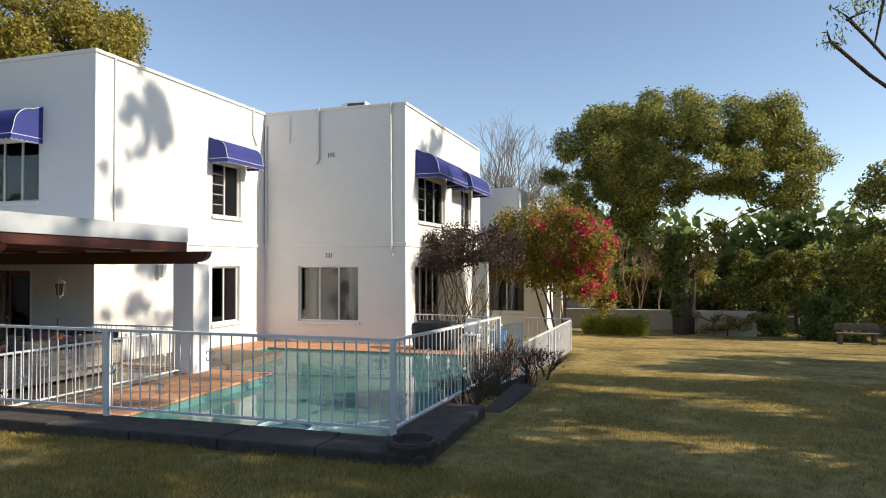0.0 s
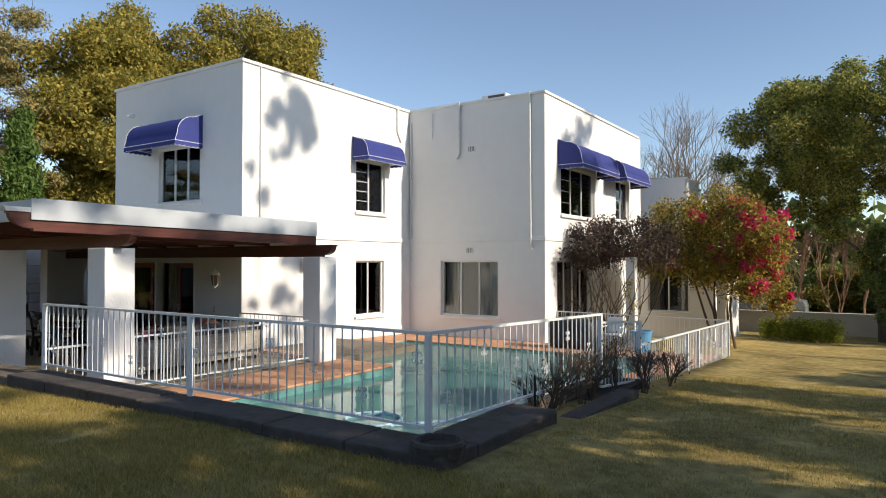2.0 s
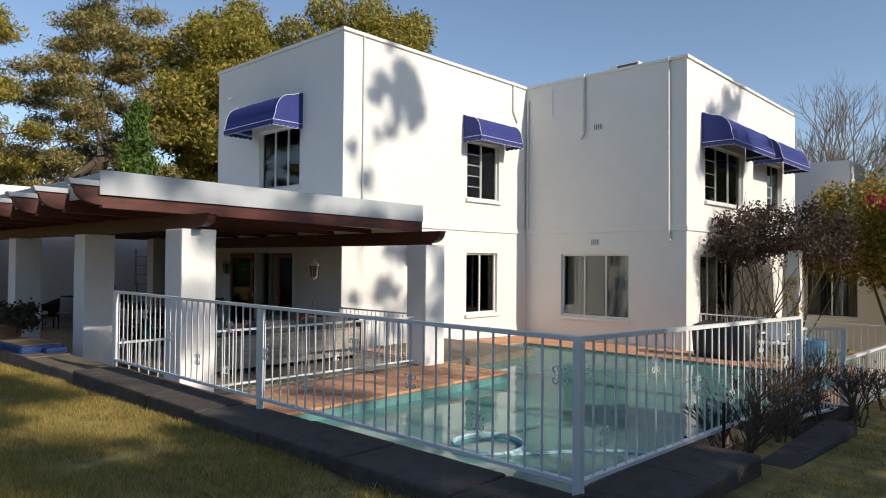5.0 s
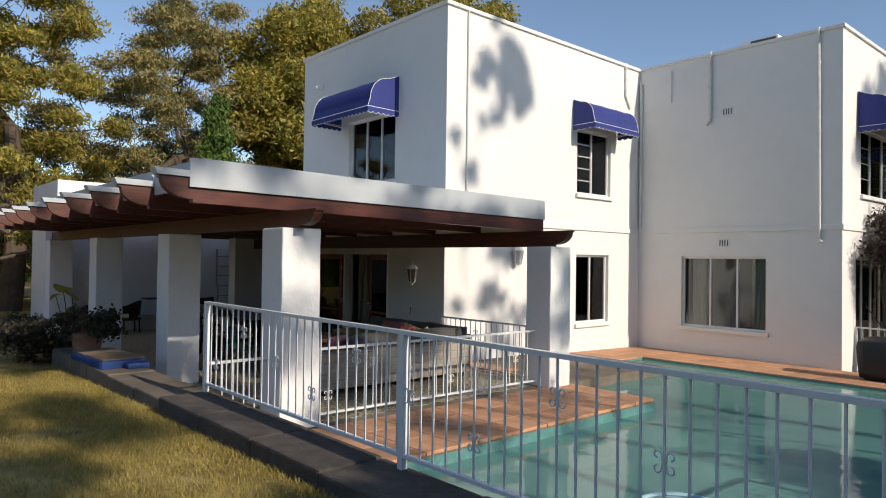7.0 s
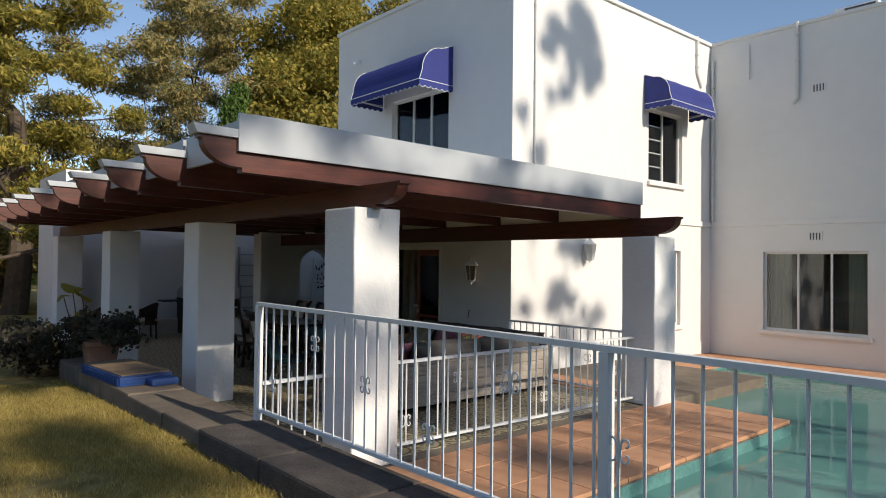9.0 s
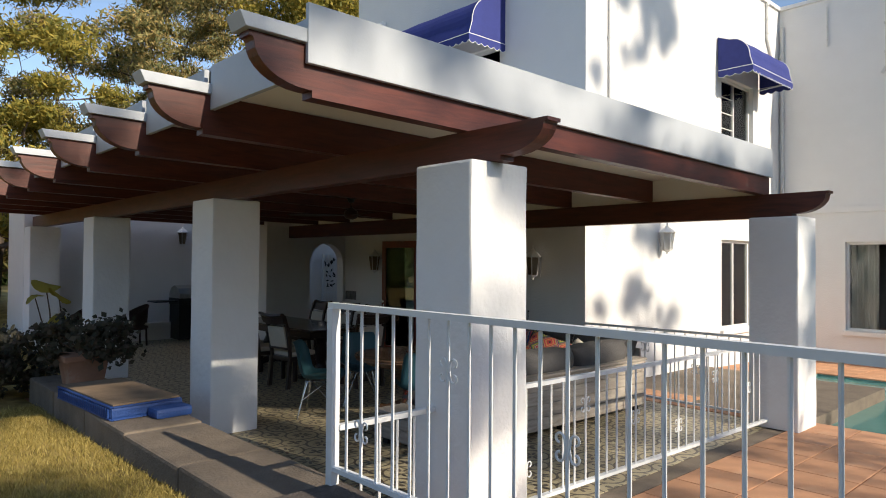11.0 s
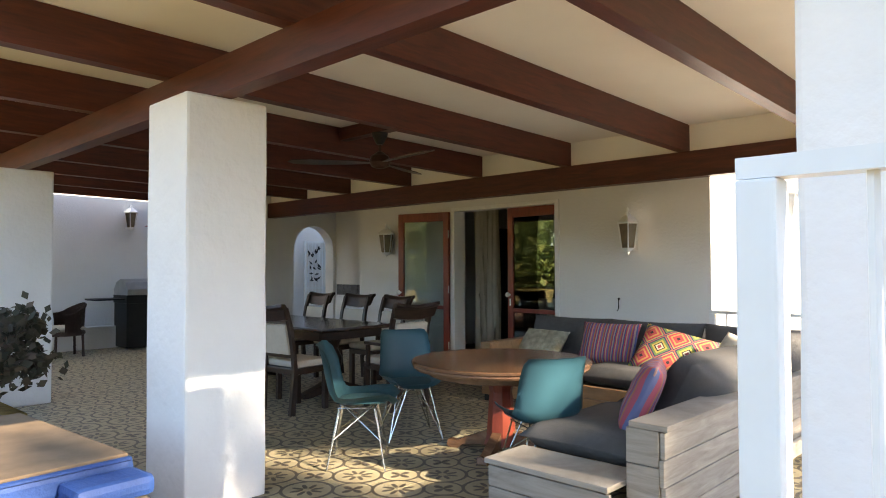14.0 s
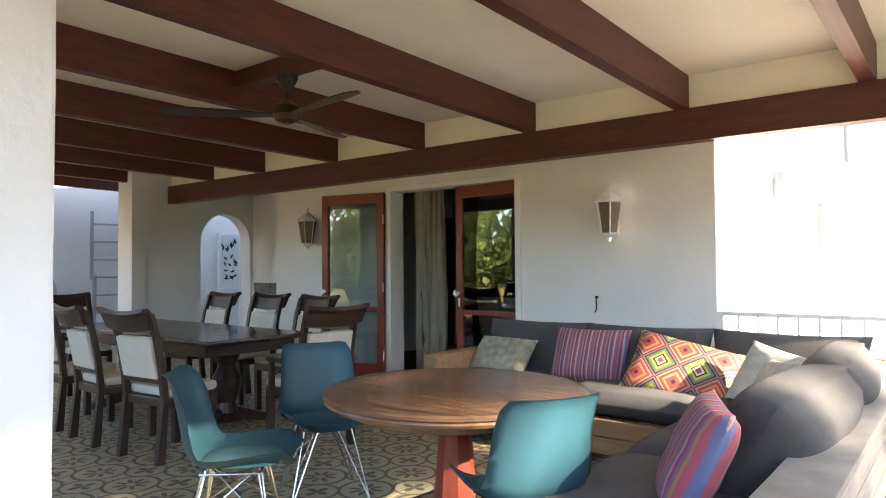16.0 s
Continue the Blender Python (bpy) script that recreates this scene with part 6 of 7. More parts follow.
for k, (x, y, h, w, sd) in enumerate(((-29.0, 15.5, 17.0, 5.2, 31), (-34.0, 10.0, 18.0, 5.6, 32), (-26.5, 9.0, 15.0, 4.2, 33), (-36.0, 19.0, 19.0, 5.0, 34), (-31.5, 4.0, 16.0, 5.0, 35))):
    rnd = random.Random(sd)
    cl = []
    lv = 2.2
    while lv < h:
        s = (1 - (lv - 2.0) / (h - 1.2)) ** 0.75 * w + 0.5
        m = max(3, int(2.2 * s))
        for j in range(m):
            a = rnd.uniform(0, 2 * math.pi)
            d = s * rnd.uniform(0.35, 1.0)
            cl.append(((d * math.cos(a), d * math.sin(a), lv + rnd.uniform(-0.3, 0.3) - 0.08 * d), rnd.uniform(0.6, 1.15)))
        lv += rnd.uniform(0.85, 1.2)
    tree("cedar_tree", "tall cedar with layered olive and rusty needle sprays", (x, y, -0.4), h * 0.45, cl, 70000, 0.095, L_CEDAR if k % 3 != 2 else L_GOLD, sd, 0.4, 1, droop=0.5, aspect=0.3, squash=0.45, shell=0.3, group="cedars")
th = thing("cypress", "narrow bright green cypress behind the patio roof", "tree", "", "", (-24.0, 15.2, -0.4))
bm = bmesh.new()
tube(bm, (0, 0, -0.2), (0, 0, 7.6), 0.16, 0.03, seg=8)
part("trunk", bm, M_BARK, th)
cs, rs = [], []
rnd = random.Random(41)
for k in range(60):
    z = 0.8 + 7.4 * k / 60
    w = 1.05 * (1 - ((z - 0.8) / 7.8) ** 1.4) + 0.1
    a = rnd.uniform(0, 6.28)
    cs.append((w * 0.55 * math.cos(a), w * 0.55 * math.sin(a), z))
    rs.append(0.3 + w * 0.35)
leaf_cloud("crown", cs, rs, [300] * 60, 0.11, L_CYPRESS, th, 42, 0.4, -1.2, 0.3)


# shade trees along the garden's east side
for k, (x, y, h, sd) in enumerate(((14.5, -3.0, 8.5, 51), (15.5, 3.0, 9.2, 52), (14.5, 8.5, 9.6, 53), (16.0, 13.5, 9.0, 54), (17.5, 19.5, 8.0, 55))):
    cz = h * 0.58
    tree("garden_tree", "leafy garden tree along the lawn's east side", (x, y, GZ(x, y)), h * 0.3, crown(sd, 26 if h < 12 else 22, 0, 0, cz, 3.3, 3.3, h * 0.4, 0.7, 1.3, 0.15), 9500, 0.2, L_DARK, sd, 0.25, 1, group="east trees")
# tall sparse gums, out of view, added to dapple house, patio and lawn
for x, y, z0, z1, ry, n, m, sd in ((16.5, 10.8, 11.0, 20.5, 4.4, 36, 200, 151), (16.0, 25.0, 15.0, 19.5, 2.2, 14, 190, 153), (18.0, 13.9, 13.5, 15.7, 2.3, 17, 300, 155), (15.0, 5.6, 8.0, 14.5, 3.4, 12, 420, 154)):
    tree("gum_tree", "unseen tall sparse gum tree added on the east side to cast dapples", (x, y, GZ(x, y)), z0 * 0.6, crown(sd, n, 0, 0, (z0 + z1) / 2, 2.0, ry, (z1 - z0) / 2, 0.3, 0.75, 0.0), m * n, 0.11, L_DARK, sd, 0.2, 1, droop=1.0, aspect=0.35, shell=0.1, group="gum trees")
# an unseen gum, its two open tiers placed to cast the east wall's dapples
tree("gum_tree", "unseen tall gum tree, open foliage tiers placed to cast wall dapples", (17.0, 16.6, GZ(17, 16.6)), 11.0,
     crown(156, 20, 0, 0.85, 20.05, 1.8, 1.05, 0.85, 0.18, 0.40, 0.0) + crown(157, 6, 0, -0.3, 17.6, 1.0, 0.35, 1.3, 0.2, 0.4, 0.0) + crown(158, 14, 0, 0.8, 15.2, 1.7, 1.2, 0.75, 0.18, 0.40, 0.0), 5200, 0.11, L_DARK, 156, 0.16, 1, droop=1.0, aspect=0.35, shell=0.1, group="gum trees")
# drooping twig from an overhanging branch
tree("overhanging_branch", "drooping feathery branch of a garden tree", (8.5, 15.3, GZ(8.5, 15.3)), 4.0, [((-1.5, -0.8, 6.9), 0.7), ((-2.3, -1.2, 6.6), 0.5), ((-2.9, -1.5, 6.1), 0.38), ((0.2, 0.3, 7.0), 1.0), ((-3.2, -1.7, 5.7), 0.25)], 1500, 0.05, L_DARK, 61, 0.06, 1, droop=1.5, aspect=0.25)


def bare_tree(name, label, base, h, spread, seed, r=0.18, depth=5, material=None):
    """A leafless tree of forking tapered branches."""
    rnd = random.Random(seed)
    th = thing(name, label, "tree", "bare trees", "", base)
    bm = bmesh.new()
    def grow(p, d, L, rad, k):
        q = p + d * L
        tube(bm, p, q, rad, rad * 0.68, seg=5 if k > 1 else 4, caps=False)
        if k == 0:
            return
        for j in range(3 if rnd.random() < 0.55 else 2):
            nd = (d + Vector((rnd.uniform(-1, 1), rnd.uniform(-1, 1), rnd.uniform(-0.25, 0.7))) * spread).normalized()
            grow(q, nd, L * rnd.uniform(0.62, 0.88), rad * 0.62, k - 1)
    for s in range(3):
        grow(Vector((0, 0, -0.3)), Vector((rnd.uniform(-0.35, 0.35), rnd.uniform(-0.35, 0.35), 1)).normalized(), h * 0.27, r, depth)
    part("trunk", bm, material or M_PALETWIG, th)
    return th


bare_tree("bare_tree", "leafless pale-barked tree behind the house", (-6.2, 44.0, -1.0), 11.5, 0.62, 71, 0.17, 7)
bare_tree("bare_tree", "leafless pale-barked tree behind the house", (-3.6, 47.0, -1.0), 10.5, 0.6, 72, 0.15, 7)
M_REDTWIG = mat("reddish_twigs", (0.36, 0.20, 0.13), 0.9, var=0.25, scale=10)
for k, (x, y) in enumerate(((0.2, 40.4), (1.6, 40.8), (2.8, 40.2), (4.0, 41.2))):
    bare_tree("bare_tree", "thicket of bare reddish stems beyond the wall", (x, y, -1.0), 5.0 + 0.4 * (k % 2), 0.3, 173 + k, 0.05, 5, M_REDTWIG)
bare_tree("bare_tree", "leafless twiggy tree at the garden's edge", (14.5, 36.0, -1.0), 9.0, 0.5, 74, 0.12, 6)

# bougainvillea over its pergola
th = thing("bougainvillea", "sprawling bougainvillea with golden leaves and pink bracts", "shrub", "", "", (-1.0, 25.2, -0.7))
rnd = random.Random(81)
bm = bmesh.new()
cl = crown(82, 36, 0.1, 0.2, 3.35, 2.2, 2.0, 1.45, 0.5, 0.85, 0.1) + [((1.7, 0.4, 2.2), 0.6), ((1.9, 0.6, 1.5), 0.5), ((1.3, -0.4, 1.9), 0.55), ((-1.7, -0.6, 2.8), 0.6), ((1.6, 0.2, 2.9), 0.6)]
for k in range(5):
    a = rnd.uniform(0, 6.28)
    branch(bm, (0.4 * math.cos(a) + 0.6, 0.3 * math.sin(a), -0.1), (1.0 * math.cos(a) + 0.4, 0.8 * math.sin(a), 2.6), 0.05, 0.03, rnd, 0.1)
for c, r in cl:
    branch(bm, (0.5 + rnd.uniform(-0.4, 0.4), rnd.uniform(-0.3, 0.3), 2.2), c, 0.025, 0.008, rnd, 0.15, 4, 3)
part("branchwork", bm, M_TWIG, th)
leaf_cloud("foliage", [c for c, _ in cl], [r for _, r in cl], [900] * len(cl), 0.05, L_BOUG, th, 83, 0.35, 0.2, 0.6)
fl = [(Vector(c) + Vector((rnd.uniform(-0.1, 0.45), rnd.uniform(-0.35, 0.2), rnd.uniform(-0.2, 0.4))) , rnd.uniform(0.12, 0.3)) for c, r in cl for _ in range(2) if c[0] > -0.3 or rnd.random() < 0.25]
leaf_cloud("blossom", [tuple(c) for c, _ in fl], [r for _, r in fl], [230] * len(fl), 0.042, L_FLOWER, th, 84, 0.2, 0.0, 0.7, "bright pink flower bracts")
# trained dark climber on the wing
th = thing("climbing_shrub", "dull brown twiggy climber trained on white posts", "shrub", "", "", (-3.4, 21.9, -0.4))
bm = bmesh.new()
cl = crown(86, 40, 0.2, 0.6, 3.0, 2.0, 1.3, 0.7, 0.34, 0.55, 0.0)
for c, r in cl:
    branch(bm, (rnd.uniform(-0.9, 0.9), rnd.uniform(-0.3, 0.5), 0.0), c, 0.02, 0.006, rnd, 0.2, 4, 4)
    for j in range(10):
        d = Vector((rnd.uniform(-1, 1), rnd.uniform(-1, 1), rnd.uniform(-0.7, 1))).normalized()
        branch(bm, c, Vector(c) + d * r * 1.5, 0.008, 0.003, rnd, 0.15, 3, 2)
part("branchwork", bm, M_TWIG, th)
leaf_cloud("foliage", [c for c, _ in cl], [r for _, r in cl], [330] * len(cl), 0.045, L_DUSK, th, 87, 0.2, 0.2, 0.5)
cl = [((0.9 + 0.06 * math.sin(k), 0.0, 0.2 + 0.13 * k), 0.16) for k in range(14)]
leaf_cloud("creeper", [c for c, _ in cl], [r for _, r in cl], [60] * len(cl), 0.04, L_BOUG, th, 88, 0.2, 0.2, 0.5)
# pergola posts
th = thing("pergola", "white rendered pergola posts with dark timbers", "pergola")
for x, y in ((-2.5, 22.0), (-0.7, 25.4), (-0.9, 26.8)):
    bm = bmesh.new()
    box(bm, x - 0.13, x + 0.13, y - 0.13, y + 0.13, -0.9, 2.2, bevel=0.01)
    part("post", bm, M_WALL, th)
for y in (22.0, 25.4, 26.8):
    bm = bmesh.new()
    box(bm, -4.5, -2.3 if y < 23 else -1.7, y - 0.05, y + 0.05, 2.2, 2.36)
    part("timber", bm, M_BEAMX, th)

# clipped hedge and strap-leaved plants
th = thing("hedge", "clipped lime-green box hedge along the bed", "hedge", "", "", (0.95, 31.0, GZ(0.95, 31)))
cs = [(-1.2 + 0.16 * i, 0.12 * math.sin(i), 0.22 + 0.15 * j) for i in range(16) for j in range(4)]
leaf_cloud("foliage", cs, [0.26] * len(cs), [130] * len(cs), 0.035, L_LIME, th, 91, 0.5, 0.0, 0.6)
for k in range(26):
    rnd = random.Random(900 + k)
    t = thing("strap_plant", "arching strap-leaved plant in the bed", "plant", "strap plants", "", (rnd.uniform(-0.6, 2.0), rnd.uniform(31.8, 33.6), GZ(1, 32.5)))
    bm = bmesh.new()
    for j in range(16):
        a = rnd.uniform(0, 6.28)
        L = rnd.uniform(0.5, 0.9)
        prev = None
        for s in range(5):
            u = s / 4
            c = Vector((math.cos(a) * L * u * 0.7, math.sin(a) * L * u * 0.7, L * (u * 1.1 - 0.75 * u * u)))
            w = 0.03 * (1 - u * 0.8)
            e = Vector((-math.sin(a) * w, math.cos(a) * w, 0))
            cur = (bm.verts.new(c - e), bm.verts.new(c + e))
            if prev:
                bm.faces.new((prev[0], prev[1], cur[1], cur[0]))
            prev = cur
    part("foliage", bm, L_LIME if k % 3 else L_CAMPHOR, t)

# retaining wall, drive and far planting
M_CREAMW = mat("cream_boundary_render", (0.52, 0.47, 0.37), 0.9, var=0.12, scale=2, stain=(0.36, 0.32, 0.25))
solid("wall_retaining", [(-3.0, 5.2, 36.6, 36.9, -1.6, -0.25), (4.4, 6.8, 33.8, 34.1, -1.6, 0.02), (-3.0, 5.2, 36.55, 36.95, -0.25, -0.18)], M_CREAMW, "cream rendered garden wall", "wall")
solid("road_drive", [(-12, 40, 37.2, 41.5, -1.6, -0.45)], mat("pale_drive", (0.34, 0.33, 0.31), 0.9, var=0.15, scale=3), "pale paved drive beyond the wall", "road")
th = thing("parked_car", "parked silver car mostly hidden beyond the wall", "car", "", "", (-1.6, 38.8, -0.62))
M_CAR = mat("silver_car_paint", (0.45, 0.48, 0.50), 0.25, 0.6)
bm = bmesh.new()
extrude_profile(bm, [(-2.1, 0.25), (-2.1, 0.7), (-1.9, 0.85), (-1.1, 0.92), (-0.6, 1.35), (0.7, 1.38), (1.3, 0.95), (2.0, 0.85), (2.1, 0.6), (2.1, 0.25)], "y", -0.8, 0.8)
part("body", bm, M_CAR, th)
for wx in (-1.3, 1.3):
    for wy in (-0.81, 0.81):
        bm = bmesh.new()
        tube(bm, (wx, wy - 0.08, 0.3), (wx, wy + 0.08, 0.3), 0.3, seg=16)
        part("wheel", bm, M_IRON, th)


def thicket(name, label, pts, n, size, leaves, seed, r0=0.8, r1=1.5):
    rnd = random.Random(seed)
    cs, rs = [], []
    for (x0, y0, h0), (x1, y1, h1) in zip(pts, pts[1:]):
        L = math.hypot(x1 - x0, y1 - y0)
        for k in range(int(L * 1.3)):
            s = rnd.random()
            h = (h0 + (h1 - h0) * s) * rnd.uniform(0.55, 1.1)
            for z in np.arange(0.4, h, 1.0):
                cs.append((x0 + (x1 - x0) * s + rnd.uniform(-0.7, 0.7), y0 + (y1 - y0) * s + rnd.uniform(-0.8, 0.8), -1.1 + z))
                rs.append(rnd.uniform(r0, r1))
    per = max(10, n // max(1, len(cs)))
    ob = leaf_cloud(name, cs, rs, [per] * len(cs), size, leaves, None, seed, 0.4, 0.0, 0.55, squash=0.8)
    return tagged(ob, label, "hedge", "", "stuff")


thicket("far_shrubs", "dark mixed shrubbery beyond the drive", [(-14, 44, 3.0), (2, 43, 2.8), (8, 42, 3.4), (14, 38, 3.2), (22, 34, 4.0)], 45000, 0.16, L_DARK, 101)
thicket("near_shrubs", "dark low shrubs along the lawn's far edge", [(7.5, 34.8, 1.4), (11, 31.5, 2.0), (16, 30.0, 2.6), (20, 26.0, 3.0)], 42000, 0.085, L_DARK, 102, 0.5, 0.9)
thicket("gold_shrubs", "sunlit golden shrubs beyond the drive", [(-0.5, 42.2, 2.6), (4.5, 42.0, 2.4), (9.5, 40.0, 2.6)], 16000, 0.09, L_GOLD, 105, 0.4, 0.8)
thicket("far_woods", "far belt of trees round the garden", [(-60, 70, 8), (-20, 66, 7), (20, 64, 7.5), (60, 40, 8), (62, 0, 9), (50, -40, 9), (0, -46, 9), (-50, -40, 9), (-66, 0, 10), (-60, 70, 9)], 90000, 0.55, L_DARK, 103, 1.6, 3.0)
thicket("garden_hedge", "dense garden hedge behind the lawn", [(26, 30, 4.5), (28, 10, 4.5), (27, -12, 4.5), (10, -22, 4.5), (-12, -22, 4.5), (-34, -10, 5), (-38, 6, 5)], 60000, 0.25, L_DARK, 104, 0.9, 1.6)
tree("climbing_rose", "sparse climbing rose on the cream wall", (5.6, 33.6, GZ(5.6, 33.6)), 0.3, crown(111, 12, 0, 0, 0.6, 1.5, 0.3, 0.6, 0.2, 0.4, 0.0), 1400, 0.05, L_BOUG, 112, 0.04, 1, category="shrub")
th = thing("garden_bench", "low dark garden bench under the shrubs", "bench", "", "", (9.6, 29.6, GZ(9.6, 29.6)))
for nm, b in (("seat", (-0.7, 0.7, -0.2, 0.2, 0.38, 0.43)), ("backrest", (-0.7, 0.7, 0.2, 0.24, 0.5, 0.75)), ("leg", (-0.6, -0.5, -0.18, 0.24, 0, 0.38)), ("leg", (0.5, 0.6, -0.18, 0.24, 0, 0.38))):
    bm = bmesh.new()
    box(bm, *b, bevel=0.008)
    part(nm, bm, M_CONC, th)


# bare rose bushes in the pool bed
def rose_bush(base, h, seed):
    rnd = random.Random(seed)
    th = thing("rose_bush", "leafless thorny rose bush in the planting bed", "shrub", "rose bushes", "", base)
    bm = bmesh.new()
    def grow(p, d, L, r, k):
        q = p + d * L
        tube(bm, p, q, r, r * 0.75, seg=4, caps=False)
        if k:
            for j in range(rnd.choice((2, 2, 3))):
                grow(q, (d + Vector((rnd.uniform(-1, 1), rnd.uniform(-1, 1), rnd.uniform(-0.3, 0.6))) * 0.65).normalized(), L * rnd.uniform(0.6, 0.9), r * 0.72, k - 1)
    for s in range(5):
        grow(Vector((rnd.uniform(-0.06, 0.06), rnd.uniform(-0.06, 0.06), -0.03)), Vector((rnd.uniform(-0.5, 0.5), rnd.uniform(-0.5, 0.5), 1)).normalized(), h * 0.3, 0.012, 4)
    part("branchwork", bm, M_TWIG, th)
    leaf_cloud("dry_foliage", [(0, 0, h * 0.6)], [h * 0.5], [60], 0.02, L_DUSK, th, seed, 0.2)


for k, (x, y, h) in enumerate(((0.3, 10.0, 0.8), (0.22, 10.6, 0.95), (0.3, 11.2, 0.85), (0.25, 11.8, 0.9), (0.3, 12.4, 0.85), (0.6, 12.9, 0.75), (0.5, 13.4, 0.7), (0.12, 10.3, 0.6), (0.34, 11.5, 0.7), (0.10, 12.1, 0.75), (0.7, 14.0, 0.65), (0.62, 14.5, 0.6))):
    rose_bush((x, y, 0.16 if x < 0.43 and y < 13.6 else GZ(x, y)), h, 120 + k)
bm = bmesh.new()
tube(bm, (0.28, 9.82, 0.16), (0.28, 9.82, 0.75), 0.014, seg=6)
tagged(part("garden_stake", bm, M_IRON), "dark plant stake in the bed", "stake")

# pots by the apron's end
M_TERRA = mat("terracotta_pot", (0.32, 0.17, 0.11), 0.85, var=0.2, scale=8, stain=(0.42, 0.33, 0.27))
th = thing("potted_plant", "trailing grey-green plant in a square terracotta pot", "plant", "", "", (-11.6, 7.84, 0.352))
bm = bmesh.new()
vs = box(bm, -0.2, 0.2, -0.2, 0.2, 0.0, 0.30)
for v in bm.verts:
    if v.co.z < 0.1:
        v.co.x *= 0.78
        v.co.y *= 0.78
box(bm, -0.23, 0.23, -0.23, 0.23, 0.26, 0.32, bevel=0.01)
part("pot", bm, M_TERRA, th)
cl = crown(131, 16, 0, 0, 0.45, 0.55, 0.5, 0.2, 0.12, 0.2, 0.0)
bm = bmesh.new()
for c, r in cl:
    branch(bm, (0, 0, 0.28), c, 0.012, 0.005, random.Random(int(c[0] * 1000)), 0.2, 4, 3)
part("branchwork", bm, M_TWIG, th)
leaf_cloud("foliage", [c for c, _ in cl], [r for _, r in cl], [120] * len(cl), 0.035, L_POT, th, 132, 0.2, 0.2, 0.7)
tree("ground_shrub", "low sprawling grey-green shrub beside the apron", (-12.9, 7.3, GZ(-12.9, 7.3)), 0.2, crown(133, 22, 0, 0, 0.45, 0.8, 0.55, 0.35, 0.16, 0.28, 0.0), 3500, 0.04, L_POT, 134, 0.03, 1, category="shrub")
th = thing("broad_leaved_plant", "tall plant with few large round leaves", "plant", "", "", (-12.75, 7.75, 0.05))
bm = bmesh.new()
for k, (x, y, z) in enumerate(((-0.15, -0.1, 1.15), (0.12, -0.05, 1.3), (0.28, 0.05, 1.18), (0.05, 0.1, 0.85))):
    branch(bm, (0, 0, 0), (x, y, z), 0.012, 0.007, random.Random(k), 0.08, 5, 4)
part("stem", bm, M_TWIG, th)
for k, (x, y, z) in enumerate(((-0.15, -0.1, 1.15), (0.12, -0.05, 1.3), (0.28, 0.05, 1.18), (0.05, 0.1, 0.85))):
    bm = bmesh.new()
    c = bm.verts.new((0, 0, 0.02))
    ring = [bm.verts.new((0.16 * math.cos(a), 0.11 * math.sin(a), 0.03 * math.cos(2 * a))) for a in [2 * math.pi * i / 12 for i in range(12)]]
    for i in range(12):
        bm.faces.new((c, ring[i], ring[(i + 1) % 12]))
    bmesh.ops.solidify(bm, geom=bm.faces[:], thickness=0.004)
    bmesh.ops.transform(bm, matrix=pose(x, y, z, 25, 15 * k, 60 * k), verts=bm.verts[:])
    part("leaf", bm, L_CAMPHOR, th)


# grass blades on the near lawn
def grass(x0, x1, y0, y1, n, seed, h=0.035):
    rng = np.random.default_rng(seed)
    xy = np.column_stack([rng.uniform(x0, x1, n), rng.uniform(y0, y1, n)])
    keep = np.array([noise.noise((x * 1.1, y * 1.1, 3.0)) + 0.5 * noise.noise((x * 4, y * 4, 7.0)) > rng.random() * 0.9 - 0.65 for x, y in xy])
    xy = xy[keep]
    z = np.array([lawn_height(x, y) for x, y in xy])
    n = len(xy)
    a = rng.uniform(0, 2 * np.pi, n)
    w = 0.0025 + 0.003 * rng.random(n)
    hh = h * (0.5 + rng.random(n))
    lean = rng.normal(size=(n, 2)) * hh[:, None] * 0.7
    V = np.empty((n, 3, 3))
    V[:, 0] = np.column_stack([xy[:, 0] - np.cos(a) * w, xy[:, 1] - np.sin(a) * w, z - 0.012])
    V[:, 1] = np.column_stack([xy[:, 0] + np.cos(a) * w, xy[:, 1] + np.sin(a) * w, z - 0.012])
    V[:, 2] = np.column_stack([xy + lean, z + hh])
    me = bpy.data.meshes.new("grass")
    me.from_pydata(V.reshape(-1, 3).tolist(), [], np.arange(n * 3).reshape(n, 3).tolist())
    me.materials.append(L_GRASS)
    return tagged(new("grass", me), "short dry yellow-green lawn grass", "grass", "", "stuff")


grass(-12.0, 4.5, 4.6, 7.48, 330000, 201, 0.04)
grass(0.75, 7.5, 7.2, 16.0, 150000, 202, 0.03)
grass(1.0, 6.0, 2.5, 7.2, 130000, 203, 0.035)

# ---- paving pieces ----
M_PAVER = mat("terracotta_paver", (0.52, 0.27, 0.15), 0.8, var=0.2, scale=6, bump=0.3, bump_scale=60, stain=(0.52, 0.32, 0.20), spread=0.14)
DECK = [(-6.6, -5.0, 8.0, 13.95), (-9.34, -8.0, 13.96, 20.44), (-8.0, 0.15, 18.5, 20.44), (-9.34, -6.6, 13.62, 13.96), (-0.6, 0.15, 13.7, 18.5)]
bm = bmesh.new()
for a, b, c, d in DECK:
    for v in box(bm, a, b, c, d, -1.8, 0.0):
        if v.co.z > -1.0:
            v.co.z = deck_z(v.co.y) - 0.035
deck = tagged(part("pavement_deck", bm, M_CONC), "terracotta paved pool deck", "pavement", "", "structure")
PAV = {}
